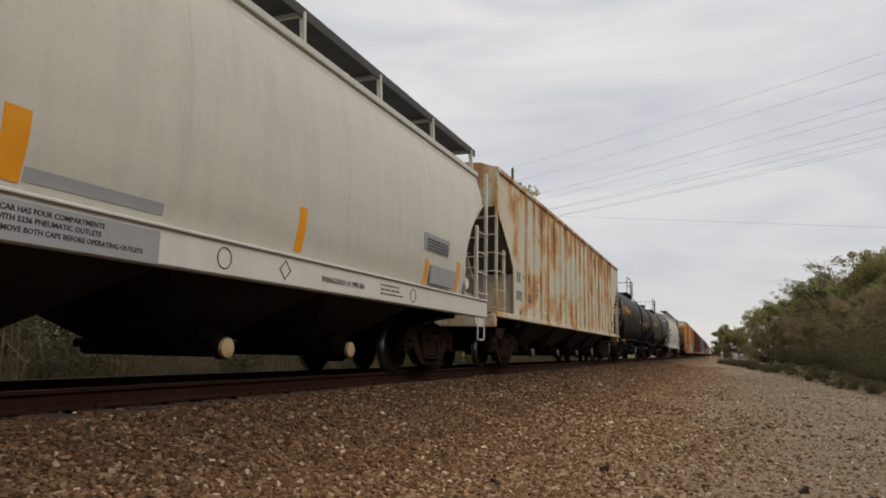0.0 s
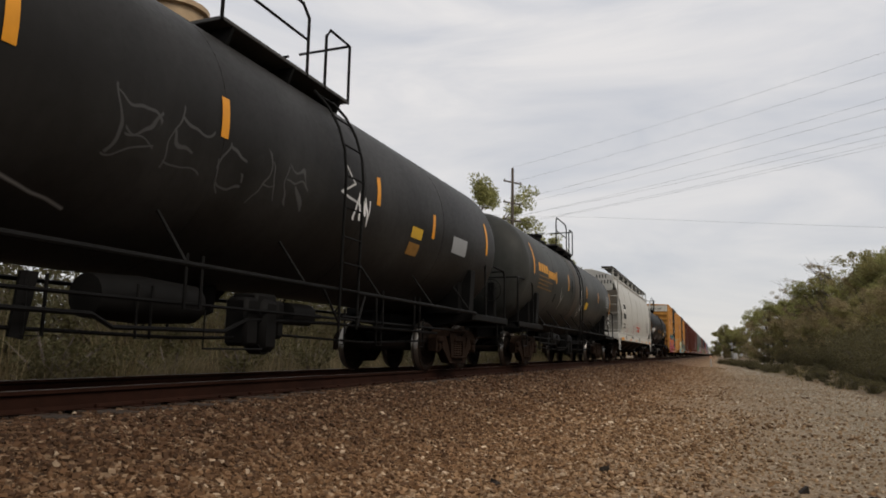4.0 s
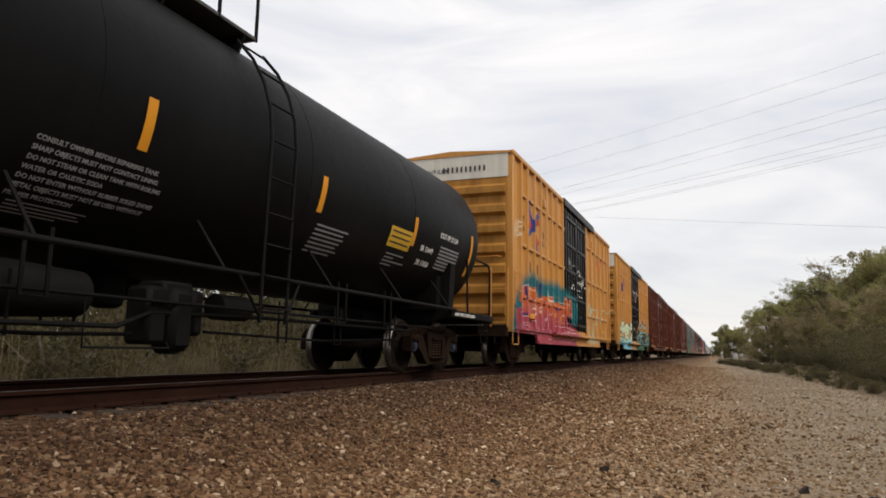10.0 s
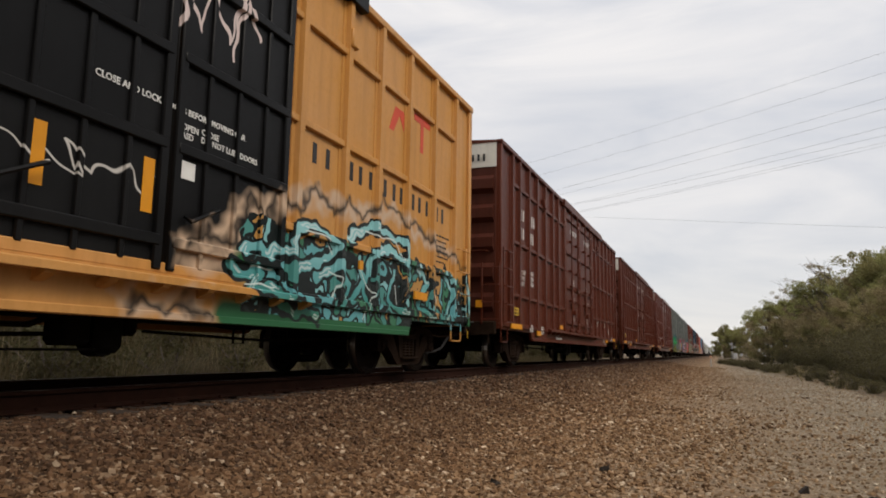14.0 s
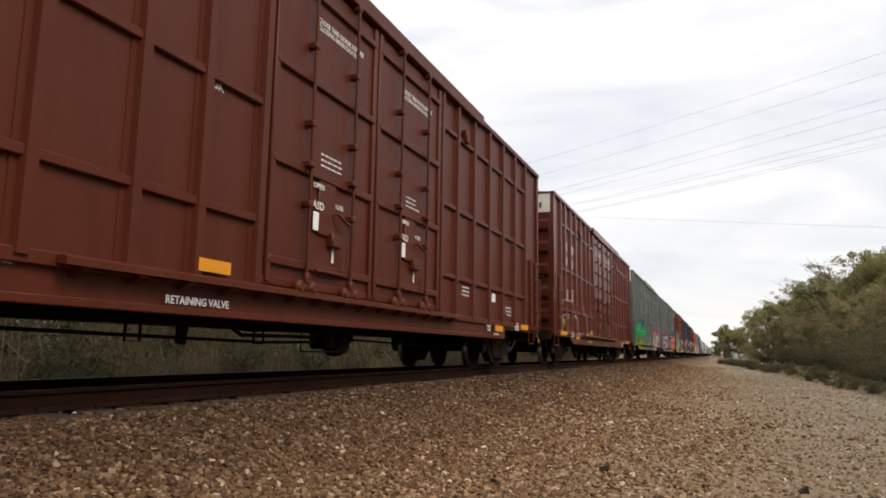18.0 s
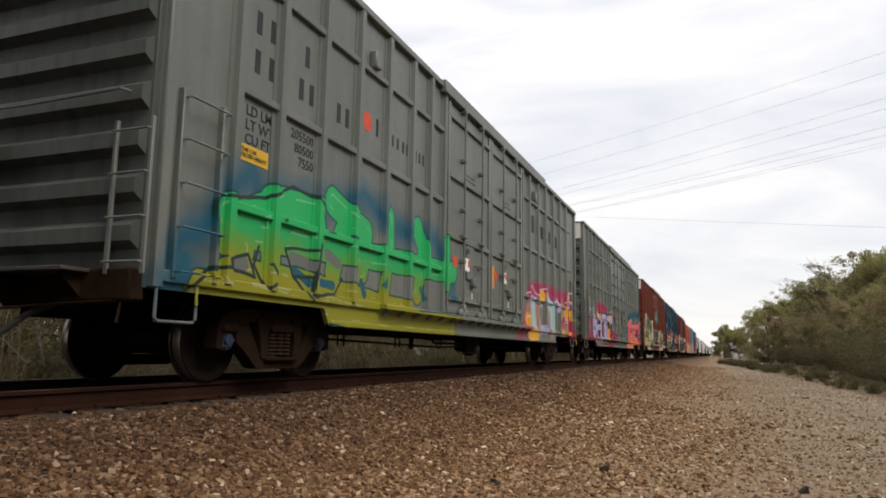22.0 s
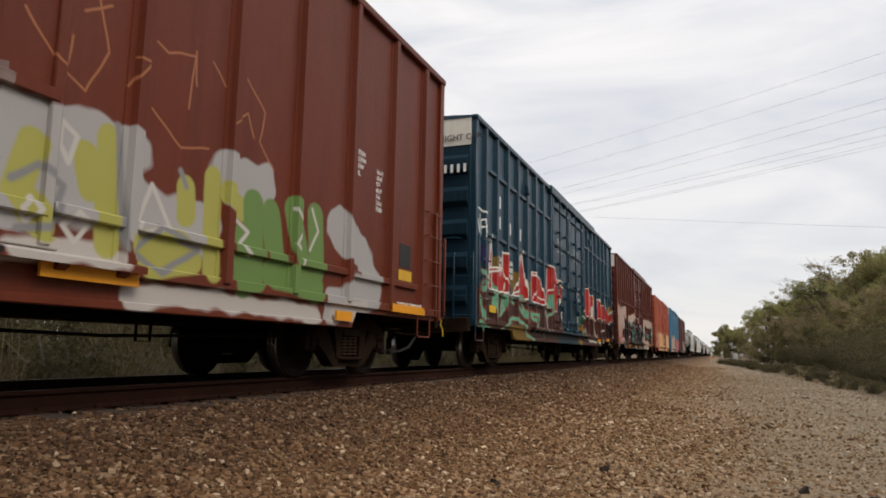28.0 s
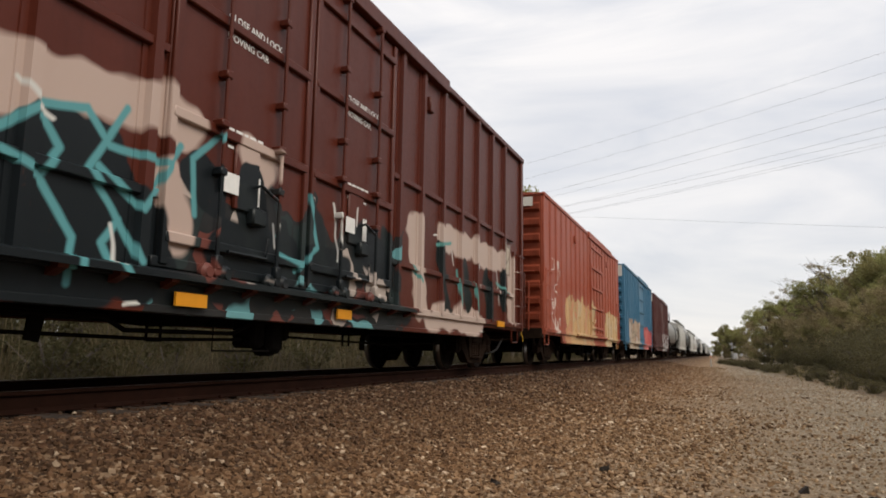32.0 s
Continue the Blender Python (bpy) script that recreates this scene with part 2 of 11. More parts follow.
def letters(n, col, zone, pos, sep):
    """Letter-like strokes sprayed over col, with an outline and a halo."""
    seed = zone.get("seed", 0.0)
    off = n.node("ShaderNodeVectorMath", (pos, (0, seed * 7.3, seed * 3.1)), operation="ADD").outputs[0]
    warp = n.node("ShaderNodeTexNoise", {"Vector": off, "Scale": zone.get("warp_scale", 2.4), "Detail": 1.0}).outputs["Color"]
    warp = n.node("ShaderNodeVectorMath", (warp, (0.5, 0.5, 0.5)), operation="SUBTRACT").outputs[0]
    q = n.node("ShaderNodeVectorMath", (warp, (0.0, zone.get("warp", 0.45), zone.get("warp", 0.45)), pos), operation="MULTIPLY_ADD").outputs[0]
    q = n.node("ShaderNodeVectorMath", (q, (0.0, 1.0, 1.0)), operation="MULTIPLY").outputs[0]
    d = 99.0
    for a, b, p, r in strokes(zone):
        ba = Vector((0, p - a, r - b))
        g = n.t.nodes.new("ShaderNodeGroup")
        g.node_tree = STROKE
        n.t.links.new(q, g.inputs[0])
        g.inputs[1].default_value = (0, a, b)
        g.inputs[2].default_value = ba
        g.inputs[3].default_value = ba / max(1e-6, ba.length_squared)
        if d == 99.0:
            g.inputs[4].default_value = d
        else:
            n.t.links.new(d, g.inputs[4])
        d = g.outputs[0]
    hw, ow, gw, soft = zone.get("hw", 0.14), zone.get("ow", 0.05), zone.get("gw", 0.0), zone.get("soft", 0.004)
    side = n.math("MULTIPLY", n.math("GREATER_THAN", sep.outputs[0], zone["side"]), n.math("GREATER_THAN", sep.outputs[2], 0.45))
    side = n.math("MULTIPLY", side, zone.get("alpha", 1.0))

    def within(limit):
        """How far inside the limit, with the soft edge of a spray can."""
        return n.math("MULTIPLY", side, n.node("ShaderNodeMapRange", {0: d, 1: limit - soft, 2: limit + soft, 3: 1.0, 4: 0.0}).outputs[0])

    if gw:
        col = n.mix(within(hw + ow + gw), col, zone["halo"])
    if ow:
        ring = within(hw + ow)
        if not zone["fill"]:
            ring = n.math("MULTIPLY", ring, n.math("GREATER_THAN", d, hw))
        col = n.mix(ring, col, zone["line"])
    if zone["fill"]:
        pal = zone["fill"]
        if zone.get("grade"):
            f = n.node("ShaderNodeMapRange", {0: sep.outputs[2], 1: zone["z"][0] - 0.1, 2: zone["z"][1] + 0.1}).outputs[0]
            f = n.math("ADD", f, n.math("MULTIPLY", n.math("SUBTRACT", n.noise(off, 2.5, 2.0), 0.5), 0.5))
        else:
            f = n.ramp(n.noise(off, zone.get("patch", 1.6), 1.0), [(0.32, 0.0), (0.68, 1.0)])
        fill = n.ramp(f, [(i / max(1, len(pal) - 1), c) for i, c in enumerate(pal)])
        shine = n.math("MULTIPLY", n.math("LESS_THAN", n.math("ABSOLUTE", n.math("SUBTRACT", d, hw * 0.45)), 0.012), n.math("GREATER_THAN", n.noise(off, 3.0, 1.0), 0.56))
        fill = n.mix(n.math("MULTIPLY", shine, zone.get("shine", 0.5)), fill, (0.7, 0.7, 0.7))
        col = n.mix(within(hw), col, fill)
    elif not ow:
        col = n.mix(within(hw), col, zone["line"])
    return col


def shapes(n, col, zone, pos, sep):
    """Straight-edged sprayed patches (convex, in order), each with a rim."""
    warp = n.node("ShaderNodeTexNoise", {"Vector": pos, "Scale": 2.2, "Detail": 2.0}).outputs["Color"]
    warp = n.node("ShaderNodeVectorMath", (warp, (0.5, 0.5, 0.5)), operation="SUBTRACT").outputs[0]
    q = n.node("ShaderNodeVectorMath", (warp, (0.0, zone.get("warp", 0.12), zone.get("warp", 0.12)), pos), operation="MULTIPLY_ADD").outputs[0]
    side = n.math("MULTIPLY", n.math("GREATER_THAN", sep.outputs[0], zone["side"]), n.math("GREATER_THAN", sep.outputs[2], 0.45))
    shade = n.ramp(n.noise(pos, 2.6, 3.0), [(0.35, 0.0), (0.7, 1.0)])
    for color, pts in zone["fill"]:
        rim = zone.get("rim", 0.04) if len(color) == 3 else color[3]
        color = color[:3]
        my, mz = sum(p[0] for p in pts) / len(pts), sum(p[1] for p in pts) / len(pts)
        d = None
        for (a, b), (e, f) in zip(pts, pts[1:] + pts[:1]):
            nv = Vector((f - b, a - e)).normalized()
            if nv.x * (my - a) + nv.y * (mz - b) > 0:
                nv = -nv
            k = n.node("ShaderNodeVectorMath", (q, (0, nv.x, nv.y)), operation="DOT_PRODUCT").outputs["Value"]
            k = n.math("SUBTRACT", k, nv.x * (a + zone["u0"]) + nv.y * b)
            d = k if d is None else n.math("MAXIMUM", d, k)
        if rim:
            col = n.mix(n.math("MULTIPLY", side, n.math("LESS_THAN", d, rim)), col, zone["line"])
        col = n.mix(n.math("MULTIPLY", side, n.math("LESS_THAN", d, 0.0)), col, n.mix(shade, color, tuple(c * 0.66 for c in color)))
    return col


def spray(n, col, zone, pos, sep):
    """Spray-paint over col. zone: dict with y, z spans and a style."""
    if zone["style"] == "letters":
        return letters(n, col, zone, pos, sep)
    if zone["style"] == "shapes":
        return shapes(n, col, zone, pos, sep)
    y, z = sep.outputs[1], sep.outputs[2]
    seed = zone.get("seed", 0.0)
    sy, sz = zone.get("cell", (1.3, 1.6))
    off = n.node("ShaderNodeVectorMath", (pos, (0, seed * 7.3, seed * 3.1)), operation="ADD").outputs[0]
    if zone["style"] == "tag":
        f = n.noise(off, zone.get("scale", 1.9), 1.2, 0.5, 0.5)
        line = n.math("LESS_THAN", n.math("ABSOLUTE", n.math("SUBTRACT", f, 0.5)), zone.get("w", 0.012))
        m = n.math("MULTIPLY", between(n, y, *zone["y"]), between(n, z, *zone["z"]))
        m = n.math("MULTIPLY", m, n.math("GREATER_THAN", sep.outputs[0], zone["side"]))
        return n.mix(n.math("MULTIPLY", line, m), col, zone["line"])
    wob = n.node("ShaderNodeTexNoise", {"Vector": off, "Scale": zone.get("wob", 1.5), "Detail": 2.0}).outputs["Fac"]
    edge = n.math("MULTIPLY", n.math("SUBTRACT", wob, 0.5), zone.get("ragged", 1.6))
    y0, y1 = zone["y"]
    z0, z1 = zone["z"]
    d = n.math("MINIMUM", n.math("SUBTRACT", y, y0), n.math("SUBTRACT", y1, y))
    d = n.math("ADD", d, edge)
    top = n.math("ADD", n.math("SUBTRACT", z1, z), n.math("MULTIPLY", edge, 1.1))
    d = n.math("MINIMUM", d, top)
    d = n.math("MINIMUM", d, n.math("MULTIPLY", n.math("SUBTRACT", z, z0), 2.0))
    inside = n.math("MULTIPLY", n.math("GREATER_THAN", d, 0.0), n.math("GREATER_THAN", sep.outputs[0], zone["side"]))
    warp = n.node("ShaderNodeTexNoise", {"Vector": off, "Scale": zone.get("warp_scale", 2.2), "Detail": 1.0}).outputs["Color"]
    warp = n.node("ShaderNodeVectorMath", (warp, (0.5, 0.5, 0.5)), operation="SUBTRACT").outputs[0]
    warp = n.node("ShaderNodeVectorMath", {0: warp, "Scale": zone.get("warp", 0.9)}, operation="SCALE").outputs[0]
    q = n.node("ShaderNodeVectorMath", (off, warp), operation="ADD").outputs[0]
    q = n.node("ShaderNodeVectorMath", (q, (0.0, sy, sz)), operation="MULTIPLY").outputs[0]
    cell = n.node("ShaderNodeTexVoronoi", {"Vector": q, "Scale": 1.0}).outputs["Color"]
    gap = n.node("ShaderNodeTexVoronoi", {"Vector": q, "Scale": 1.0}, feature="DISTANCE_TO_EDGE").outputs["Distance"]
    pick = n.node("ShaderNodeSeparateColor", (cell,)).outputs[0]
    pal = zone["fill"]
    fill = n.ramp(pick, [(i / len(pal), c) for i, c in enumerate(pal)], "CONSTANT")
    shade = n.noise(off, 3.1, 2.0)
    fill = n.mix(n.math("MULTIPLY", shade, zone.get("pale", 0.10)), fill, (0.8, 0.8, 0.78))
    fill = n.mix(n.math("LESS_THAN", gap, zone.get("w", 0.06)), fill, zone["line"])
    rim = n.math("LESS_THAN", d, zone.get("rim", 0.07))
    fill = n.mix(rim, fill, zone.get("rim_color", zone["line"]))
    return n.mix(inside, col, fill)


def paint(name, color, rust=0.12, grime=0.35, rough=0.5, zones=(), streak=0.5, rust_color=RUST, chalk=0.25, spec=0.3, spot=0.55):
    """Weathered freight car paint: fading, grime, run-down rust, and spray paint."""
    n = Nodes(name)
    TONES[name] = color
    co = n.coords()
    sep = n.node("ShaderNodeSeparateXYZ", (co,))
    big = n.noise(co, spot, 4.0)
    fine = n.noise(co, 14.0, 5.0, 0.65)
    runs = n.noise(n.node("ShaderNodeMapping", {"Vector": co, "Scale": (2.2, 2.2, 0.22)}).outputs[0], 2.4, 5.0, 0.6)
    dark = tuple(c * 0.55 for c in color)
    pale = tuple(min(0.9, c * 0.75 + 0.16) for c in color)
    col = n.mix(n.math("MULTIPLY", n.ramp(big, [(0.4, 0.0), (0.7, 1.0)]), chalk), color, pale)
    col = n.mix(n.math("MULTIPLY", n.ramp(runs, [(0.45, 0.0), (0.72, 1.0)]), grime), col, dark)
    col = n.mix(n.math("MULTIPLY", n.ramp(fine, [(0.5, 0.0), (0.8, 1.0)]), 0.25), col, dark)
    for z in zones:
        col = spray(n, col, z, co, sep)
    r1 = n.math("ADD", n.math("MULTIPLY", runs, streak), n.math("MULTIPLY", big, 1.0 - streak))
    r1 = n.math("ADD", r1, n.math("MULTIPLY", n.math("SUBTRACT", fine, 0.5), 0.25))
    lo = 0.78 - rust * 0.42
    mask = n.ramp(r1, [(lo, 0.0), (lo + 0.09, 1.0)])
    rc = n.mix(fine, rust_color, tuple(c * 2.1 for c in rust_color))
    col = n.mix(n.math("MULTIPLY", mask, 0.9), col, rc)
    ro = n.math("ADD", n.math("MULTIPLY", mask, 0.3), n.math("ADD", rough - 0.1, n.math("MULTIPLY", fine, 0.2)))
    dent = n.math("ADD", n.math("MULTIPLY", n.noise(co, 1.7, 1.0), 0.7), n.math("MULTIPLY", fine, 0.06))
    return n.done(col, ro, 0.0, n.bump(dent, 0.35, 0.03), spec=spec)


def plain(name, color, rough=0.6, metal=0.0, vary=0.35, scale=9.0, bump=0.2, spec=0.25):
    n = Nodes(name)
    co = n.coords()
    a = n.noise(co, scale, 5.0, 0.65)
    b = n.noise(co, scale * 0.13, 2.0)
    f = n.math("MULTIPLY", n.math("ADD", a, b), 0.5)
    col = n.mix(n.ramp(f, [(0.3, 0.0), (0.7, 1.0)]), tuple(c * (1 - vary) for c in color), tuple(min(0.9, c * (1 + vary)) for c in color))
    return n.done(col, rough, metal, n.bump(a, bump, 0.01), spec=spec)


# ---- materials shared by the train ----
# undercarriage steels coloured darker to carry the shade beneath the cars
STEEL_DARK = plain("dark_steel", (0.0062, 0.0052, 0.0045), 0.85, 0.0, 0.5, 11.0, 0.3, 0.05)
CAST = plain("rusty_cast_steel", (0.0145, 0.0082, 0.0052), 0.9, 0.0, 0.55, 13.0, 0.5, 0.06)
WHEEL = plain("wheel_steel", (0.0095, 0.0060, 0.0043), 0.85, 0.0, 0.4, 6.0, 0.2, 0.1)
TREAD = plain("polished_tread", (0.30, 0.28, 0.26), 0.35, 1.0, 0.2, 5.0)
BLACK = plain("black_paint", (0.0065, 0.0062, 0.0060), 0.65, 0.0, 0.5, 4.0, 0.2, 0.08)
RUBBER = plain("rubber", (0.015, 0.014, 0.014), 0.8, 0.0, 0.3, 20.0)
WHITE = plain("white_stencil", (0.72, 0.72, 0.70), 0.6, 0.0, 0.15, 8.0, 0.05)
INK = plain("black_stencil", (0.025, 0.025, 0.027), 0.6, 0.0, 0.3, 8.0, 0.05)
AMBER = plain("amber_stencil", (0.62, 0.30, 0.05), 0.6, 0.0, 0.25, 8.0, 0.05)
STRIPE = plain("yellow_reflector", (0.62, 0.26, 0.015), 0.42, 0.0, 0.15, 5.0, 0.05)
LEMON = plain("yellow_placard", (0.55, 0.34, 0.03), 0.5, 0.0, 0.15, 6.0, 0.05)
BLUECAP = plain("blue_bearing", (0.022, 0.032, 0.060), 0.6, 0.0, 0.4, 16.0)
GREYCAP = plain("grey_bearing", (0.09, 0.09, 0.088), 0.6, 0.0, 0.4, 16.0)
GALV = plain("galvanized_grating", (0.07, 0.068, 0.064), 0.6, 0.4, 0.3, 20.0)
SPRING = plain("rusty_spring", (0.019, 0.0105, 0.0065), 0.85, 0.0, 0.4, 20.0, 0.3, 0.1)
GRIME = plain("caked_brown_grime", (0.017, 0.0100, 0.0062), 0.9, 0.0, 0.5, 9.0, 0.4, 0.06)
# bay colour darkened to hold the shade under the hopper floor
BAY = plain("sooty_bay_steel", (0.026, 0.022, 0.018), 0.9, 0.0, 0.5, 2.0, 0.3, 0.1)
TAN = plain("tan_cap", (0.42, 0.30, 0.18), 0.6, 0.0, 0.25, 8.0)
GREYPANEL = plain("grey_stencil_panel", (0.26, 0.27, 0.28), 0.6, 0.0, 0.15, 3.0, 0.05)
FACE_RED = plain("red_mark", (0.55, 0.07, 0.035), 0.55, 0.0, 0.15, 5.0, 0.05)

# ---- lettering ----
letter_cache = {}


def lettering(text, height):
    """A flat mesh of the words, standing in the yz plane and read from +x."""
    key = (text, height)
    if key not in letter_cache:
        cu = bpy.data.curves.new("words", "FONT")
        cu.body, cu.size, cu.extrude, cu.offset, cu.resolution_u = text, height * 1.36, 0.0015, 0.0012, 2
        cu.space_line = 0.95
        ob = bpy.data.objects.new("words", cu)
        me = bpy.data.meshes.new_from_object(ob)
        bpy.data.objects.remove(ob)
        me.transform(Matrix(((0, 0, 1, 0), (1, 0, 0, 0), (0, 1, 0, 0), (0, 0, 0, 1))))
        letter_cache[key] = me
    return letter_cache[key]


def words(parent, text, y, z, height, x, mat, turn=0, lean=0.0):
    """Painted words, one part a line."""
    for k, line in enumerate(text.split("\n")):
        me = lettering(line.lstrip(), height).copy()
        me.materials.append(mat)
        inset = (len(line) - len(line.lstrip())) * height * 0.36
        made = part("lettering", me, None, parent, at=pose(x, y + inset, z - k * height * 1.29, 0, lean, turn))
    return made


def bars(parent, count, y, z, height, x, mat, width=0.34, gaps=(), name="stencil_mark", end=False):
    """Plain bars in place of a mark of that many characters. end: on the front end wall."""
    for i in range(count):
        if i in gaps:
            continue
        a = y + i * height * 0.82
        if end:
            s = Shape().box(a, a + height * width, x - 0.004, x, z, z + height)
        else:
            s = Shape().box(x, x + 0.004, a, a + height * width, z, z + height)
        part(name, s, mat, parent)


def lines(parent, rows, y, z, length, pitch, x, mat, h=0.035, seed=1):
    """A block of small writing that cannot be read, as bars, one part a row."""
    rnd = random.Random(seed)
    for i in range(rows):
        s = Shape()
        a = y
        while a < y + length * rnd.uniform(0.75, 1.0):
            w = rnd.uniform(0.035, 0.12)
            s.box(x, x + 0.003, a, a + w, z - i * pitch, z - i * pitch + h * 0.68)
            a += w + 0.028
        part("small_print", s, mat, parent)


# ---- running gear ----
def wheel_profile():
    return [(-0.07, 0.10), (-0.07, 0.17), (-0.035, 0.19), (-0.015, 0.34), (-0.05, 0.37), (-0.05, 0.465), (-0.015, 0.475),
            (-0.008, 0.452), (0.075, 0.440), (0.085, 0.43), (0.085, 0.37), (0.035, 0.34), (0.02, 0.19), (0.07, 0.17), (0.07, 0.10)]


R_WHEEL = 0.44


def wheelset_mesh():
    s = Shape()
    for side in (1, -1):
        s.lathe([(side * d, r) for d, r in wheel_profile()], (side * 0.745, 0, 0), "x", 36)
    s.lathe([(-1.0, 0.075), (-0.7, 0.085), (0, 0.08), (0.7, 0.085), (1.0, 0.075)], (0, 0, 0), "x", 14)
    # chalked spoke marks and plate bosses
    for side in (1, -1):
        for k in range(3):
            a = 2.1 * k
            s.tube([(side * 0.79, 0.23 * math.cos(a), 0.23 * math.sin(a)), (side * 0.775, 0.33 * math.cos(a), 0.33 * math.sin(a))], 0.012, 5)
    me = s.mesh("wheelset", WHEEL)
    me.materials.append(TREAD)
    for p in me.polygons:
        c = p.center
        r = math.hypot(c.y, c.z)
        if r > 0.439 and abs(p.normal.x) < 0.9:
            p.material_index = 1
    return me


def sideframe_mesh():
    """A cast frame: arched top member, V of tension members, columns, flanges and pedestal jaws."""
    s = Shape()
    s.prism([(-1.10, 0.60), (-1.00, 0.70), (-0.80, 0.765), (-0.50, 0.80), (0.50, 0.80), (0.80, 0.765), (1.00, 0.70), (1.10, 0.60), (1.12, 0.36), (1.02, 0.34), (1.00, 0.53),
             (0.84, 0.55), (0.70, 0.60), (0.52, 0.655), (-0.52, 0.655), (-0.70, 0.60), (-0.84, 0.55), (-1.00, 0.53), (-1.02, 0.34), (-1.12, 0.36)], "x", -0.08, 0.08)
    s.prism([(-0.84, 0.60), (-0.80, 0.42), (-0.66, 0.33), (-0.44, 0.15), (-0.36, 0.13), (0.36, 0.13), (0.44, 0.15), (0.66, 0.33), (0.80, 0.42), (0.84, 0.60), (0.60, 0.62), (0.40, 0.32),
             (0.30, 0.255), (-0.30, 0.255), (-0.40, 0.32), (-0.60, 0.62)], "x", -0.085, 0.085)
    for y in (-1, 1):
        s.prism([(y * 0.25, 0.25), (y * 0.37, 0.25), (y * 0.41, 0.48), (y * 0.46, 0.70), (y * 0.22, 0.70), (y * 0.27, 0.48)], "x", -0.095, 0.105)
        s.cbox(-0.12, 0.12, y * 0.92 - 0.14, y * 0.92 + 0.14, 0.51, 0.63, 0.035)
    s.cbox(0.05, 0.115, -0.42, 0.42, 0.715, 0.785, 0.02)
    s.cbox(-0.14, 0.15, -0.31, 0.31, 0.215, 0.262, 0.015)
    return s.mesh("sideframe", CAST)


def springs_mesh():
    s = Shape()
    s.lathe([(0.27 + 0.022 * k, 0.072 if k % 2 else 0.055) for k in range(13)], (0.05, 0, 0), "z", 10)
    return s.mesh("spring", SPRING)


def bearing_mesh(mat):
    s = Shape()
    s.lathe([(-0.10, 0.105), (0.02, 0.11), (0.04, 0.10), (0.045, 0.065), (0.075, 0.06), (0.08, 0.03)], (0, 0, 0), "x", 16)
    for k in range(3):
        a = 2 * math.pi * k / 3
        s.lathe([(0.04, 0.018), (0.065, 0.016)], (0, 0.075 * math.cos(a), 0.075 * math.sin(a)), "x", 6)
    return s.mesh("bearing_cap", mat)


def bolster_mesh():
    s = Shape()
    s.cbox(-1.02, 1.02, -0.2, 0.2, 0.52, 0.74, 0.03)
    s.lathe([(0.70, 0.2), (0.84, 0.2)], (0, 0, 0), "z", 16)
    for y in (-0.62, 0.62):
        s.cbox(-0.75, 0.75, y - 0.05, y + 0.05, 0.36, 0.46, 0.01)
        for x in (-0.72, 0.72):
            s.cbox(x - 0.05, x + 0.05, y, y + math.copysign(0.1, y) * 0.9, 0.3, 0.55, 0.02)
    s.tube([(-0.2, -0.62, 0.45), (0.1, -0.2, 0.62), (0.2, 0.62, 0.45)], 0.025)
    return s.mesh("bolster", STEEL_DARK)


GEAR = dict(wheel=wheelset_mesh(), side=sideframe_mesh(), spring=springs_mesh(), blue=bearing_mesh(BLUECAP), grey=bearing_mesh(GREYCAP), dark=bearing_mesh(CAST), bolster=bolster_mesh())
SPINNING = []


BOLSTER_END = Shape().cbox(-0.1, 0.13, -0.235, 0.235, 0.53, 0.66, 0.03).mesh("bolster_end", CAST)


def truck(car, y, cap="dark", spin=True):
    t = part("truck", GEAR["bolster"], None, car, "rusty two-axle freight truck", pose(0, y, 0))
    for x in (1, -1):
        part("sideframe", GEAR["side"], None, t, at=pose(x * 1.0, 0, 0, 0, 0, 0 if x > 0 else 180))
        part("bolster_end", BOLSTER_END, None, t, at=pose(x * 1.0, 0, 0, 0, 0, 0 if x > 0 else 180))
        for yy in (-0.15, 0.0, 0.15):
            part("spring", GEAR["spring"], None, t, at=pose(x * 1.0, yy, 0, 0, 0, 0 if x > 0 else 180))
        for yy in (0.92, -0.92):
            part("bearing_cap", GEAR[cap], None, t, at=pose(x * 1.02, yy, R_WHEEL, 0, 0, 0 if x > 0 else 180))
    for yy in (0.92, -0.92):
        w = part("wheelset", GEAR["wheel"], None, t, at=pose(0, yy, R_WHEEL))
        if spin:
            SPINNING.append((w, yy))
    return t


def coupler_mesh():
    s = Shape()
    s.cbox(-0.08, 0.08, 0.0, -0.62, 0.80, 0.96, 0.02)
    s.prism([(-0.13, -0.55), (0.15, -0.55), (0.17, -0.80), (0.08, -0.92), (0.02, -0.80), (-0.06, -0.76), (-0.12, -0.86), (-0.17, -0.80)], "z", 0.75, 1.02)
    s.cbox(-0.03, 0.03, -0.66, -0.72, 0.62, 0.80, 0.01)
    s.cbox(-0.28, 0.28, -0.05, 0.05, 0.70, 1.08, 0.02)
    s.tube([(0.05, -0.7, 0.72), (0.25, -0.45, 0.66), (0.8, -0.2, 0.72), (1.25, -0.12, 0.74), (1.3, -0.2, 0.55)], 0.014, 5)
    return s.mesh("coupler", CAST)


def hose_mesh():
    s = Shape()
    s.tube([(0.35, 0.0, 0.72), (0.36, -0.25, 0.62), (0.33, -0.5, 0.42), (0.25, -0.72, 0.34), (0.15, -0.93, 0.33)], 0.028, 7)
    s.cbox(0.08, 0.2, -0.88, -1.0, 0.28, 0.38, 0.02)
    return s.mesh("brake_hose", RUBBER)


COUPLER, HOSE = coupler_mesh(), hose_mesh()


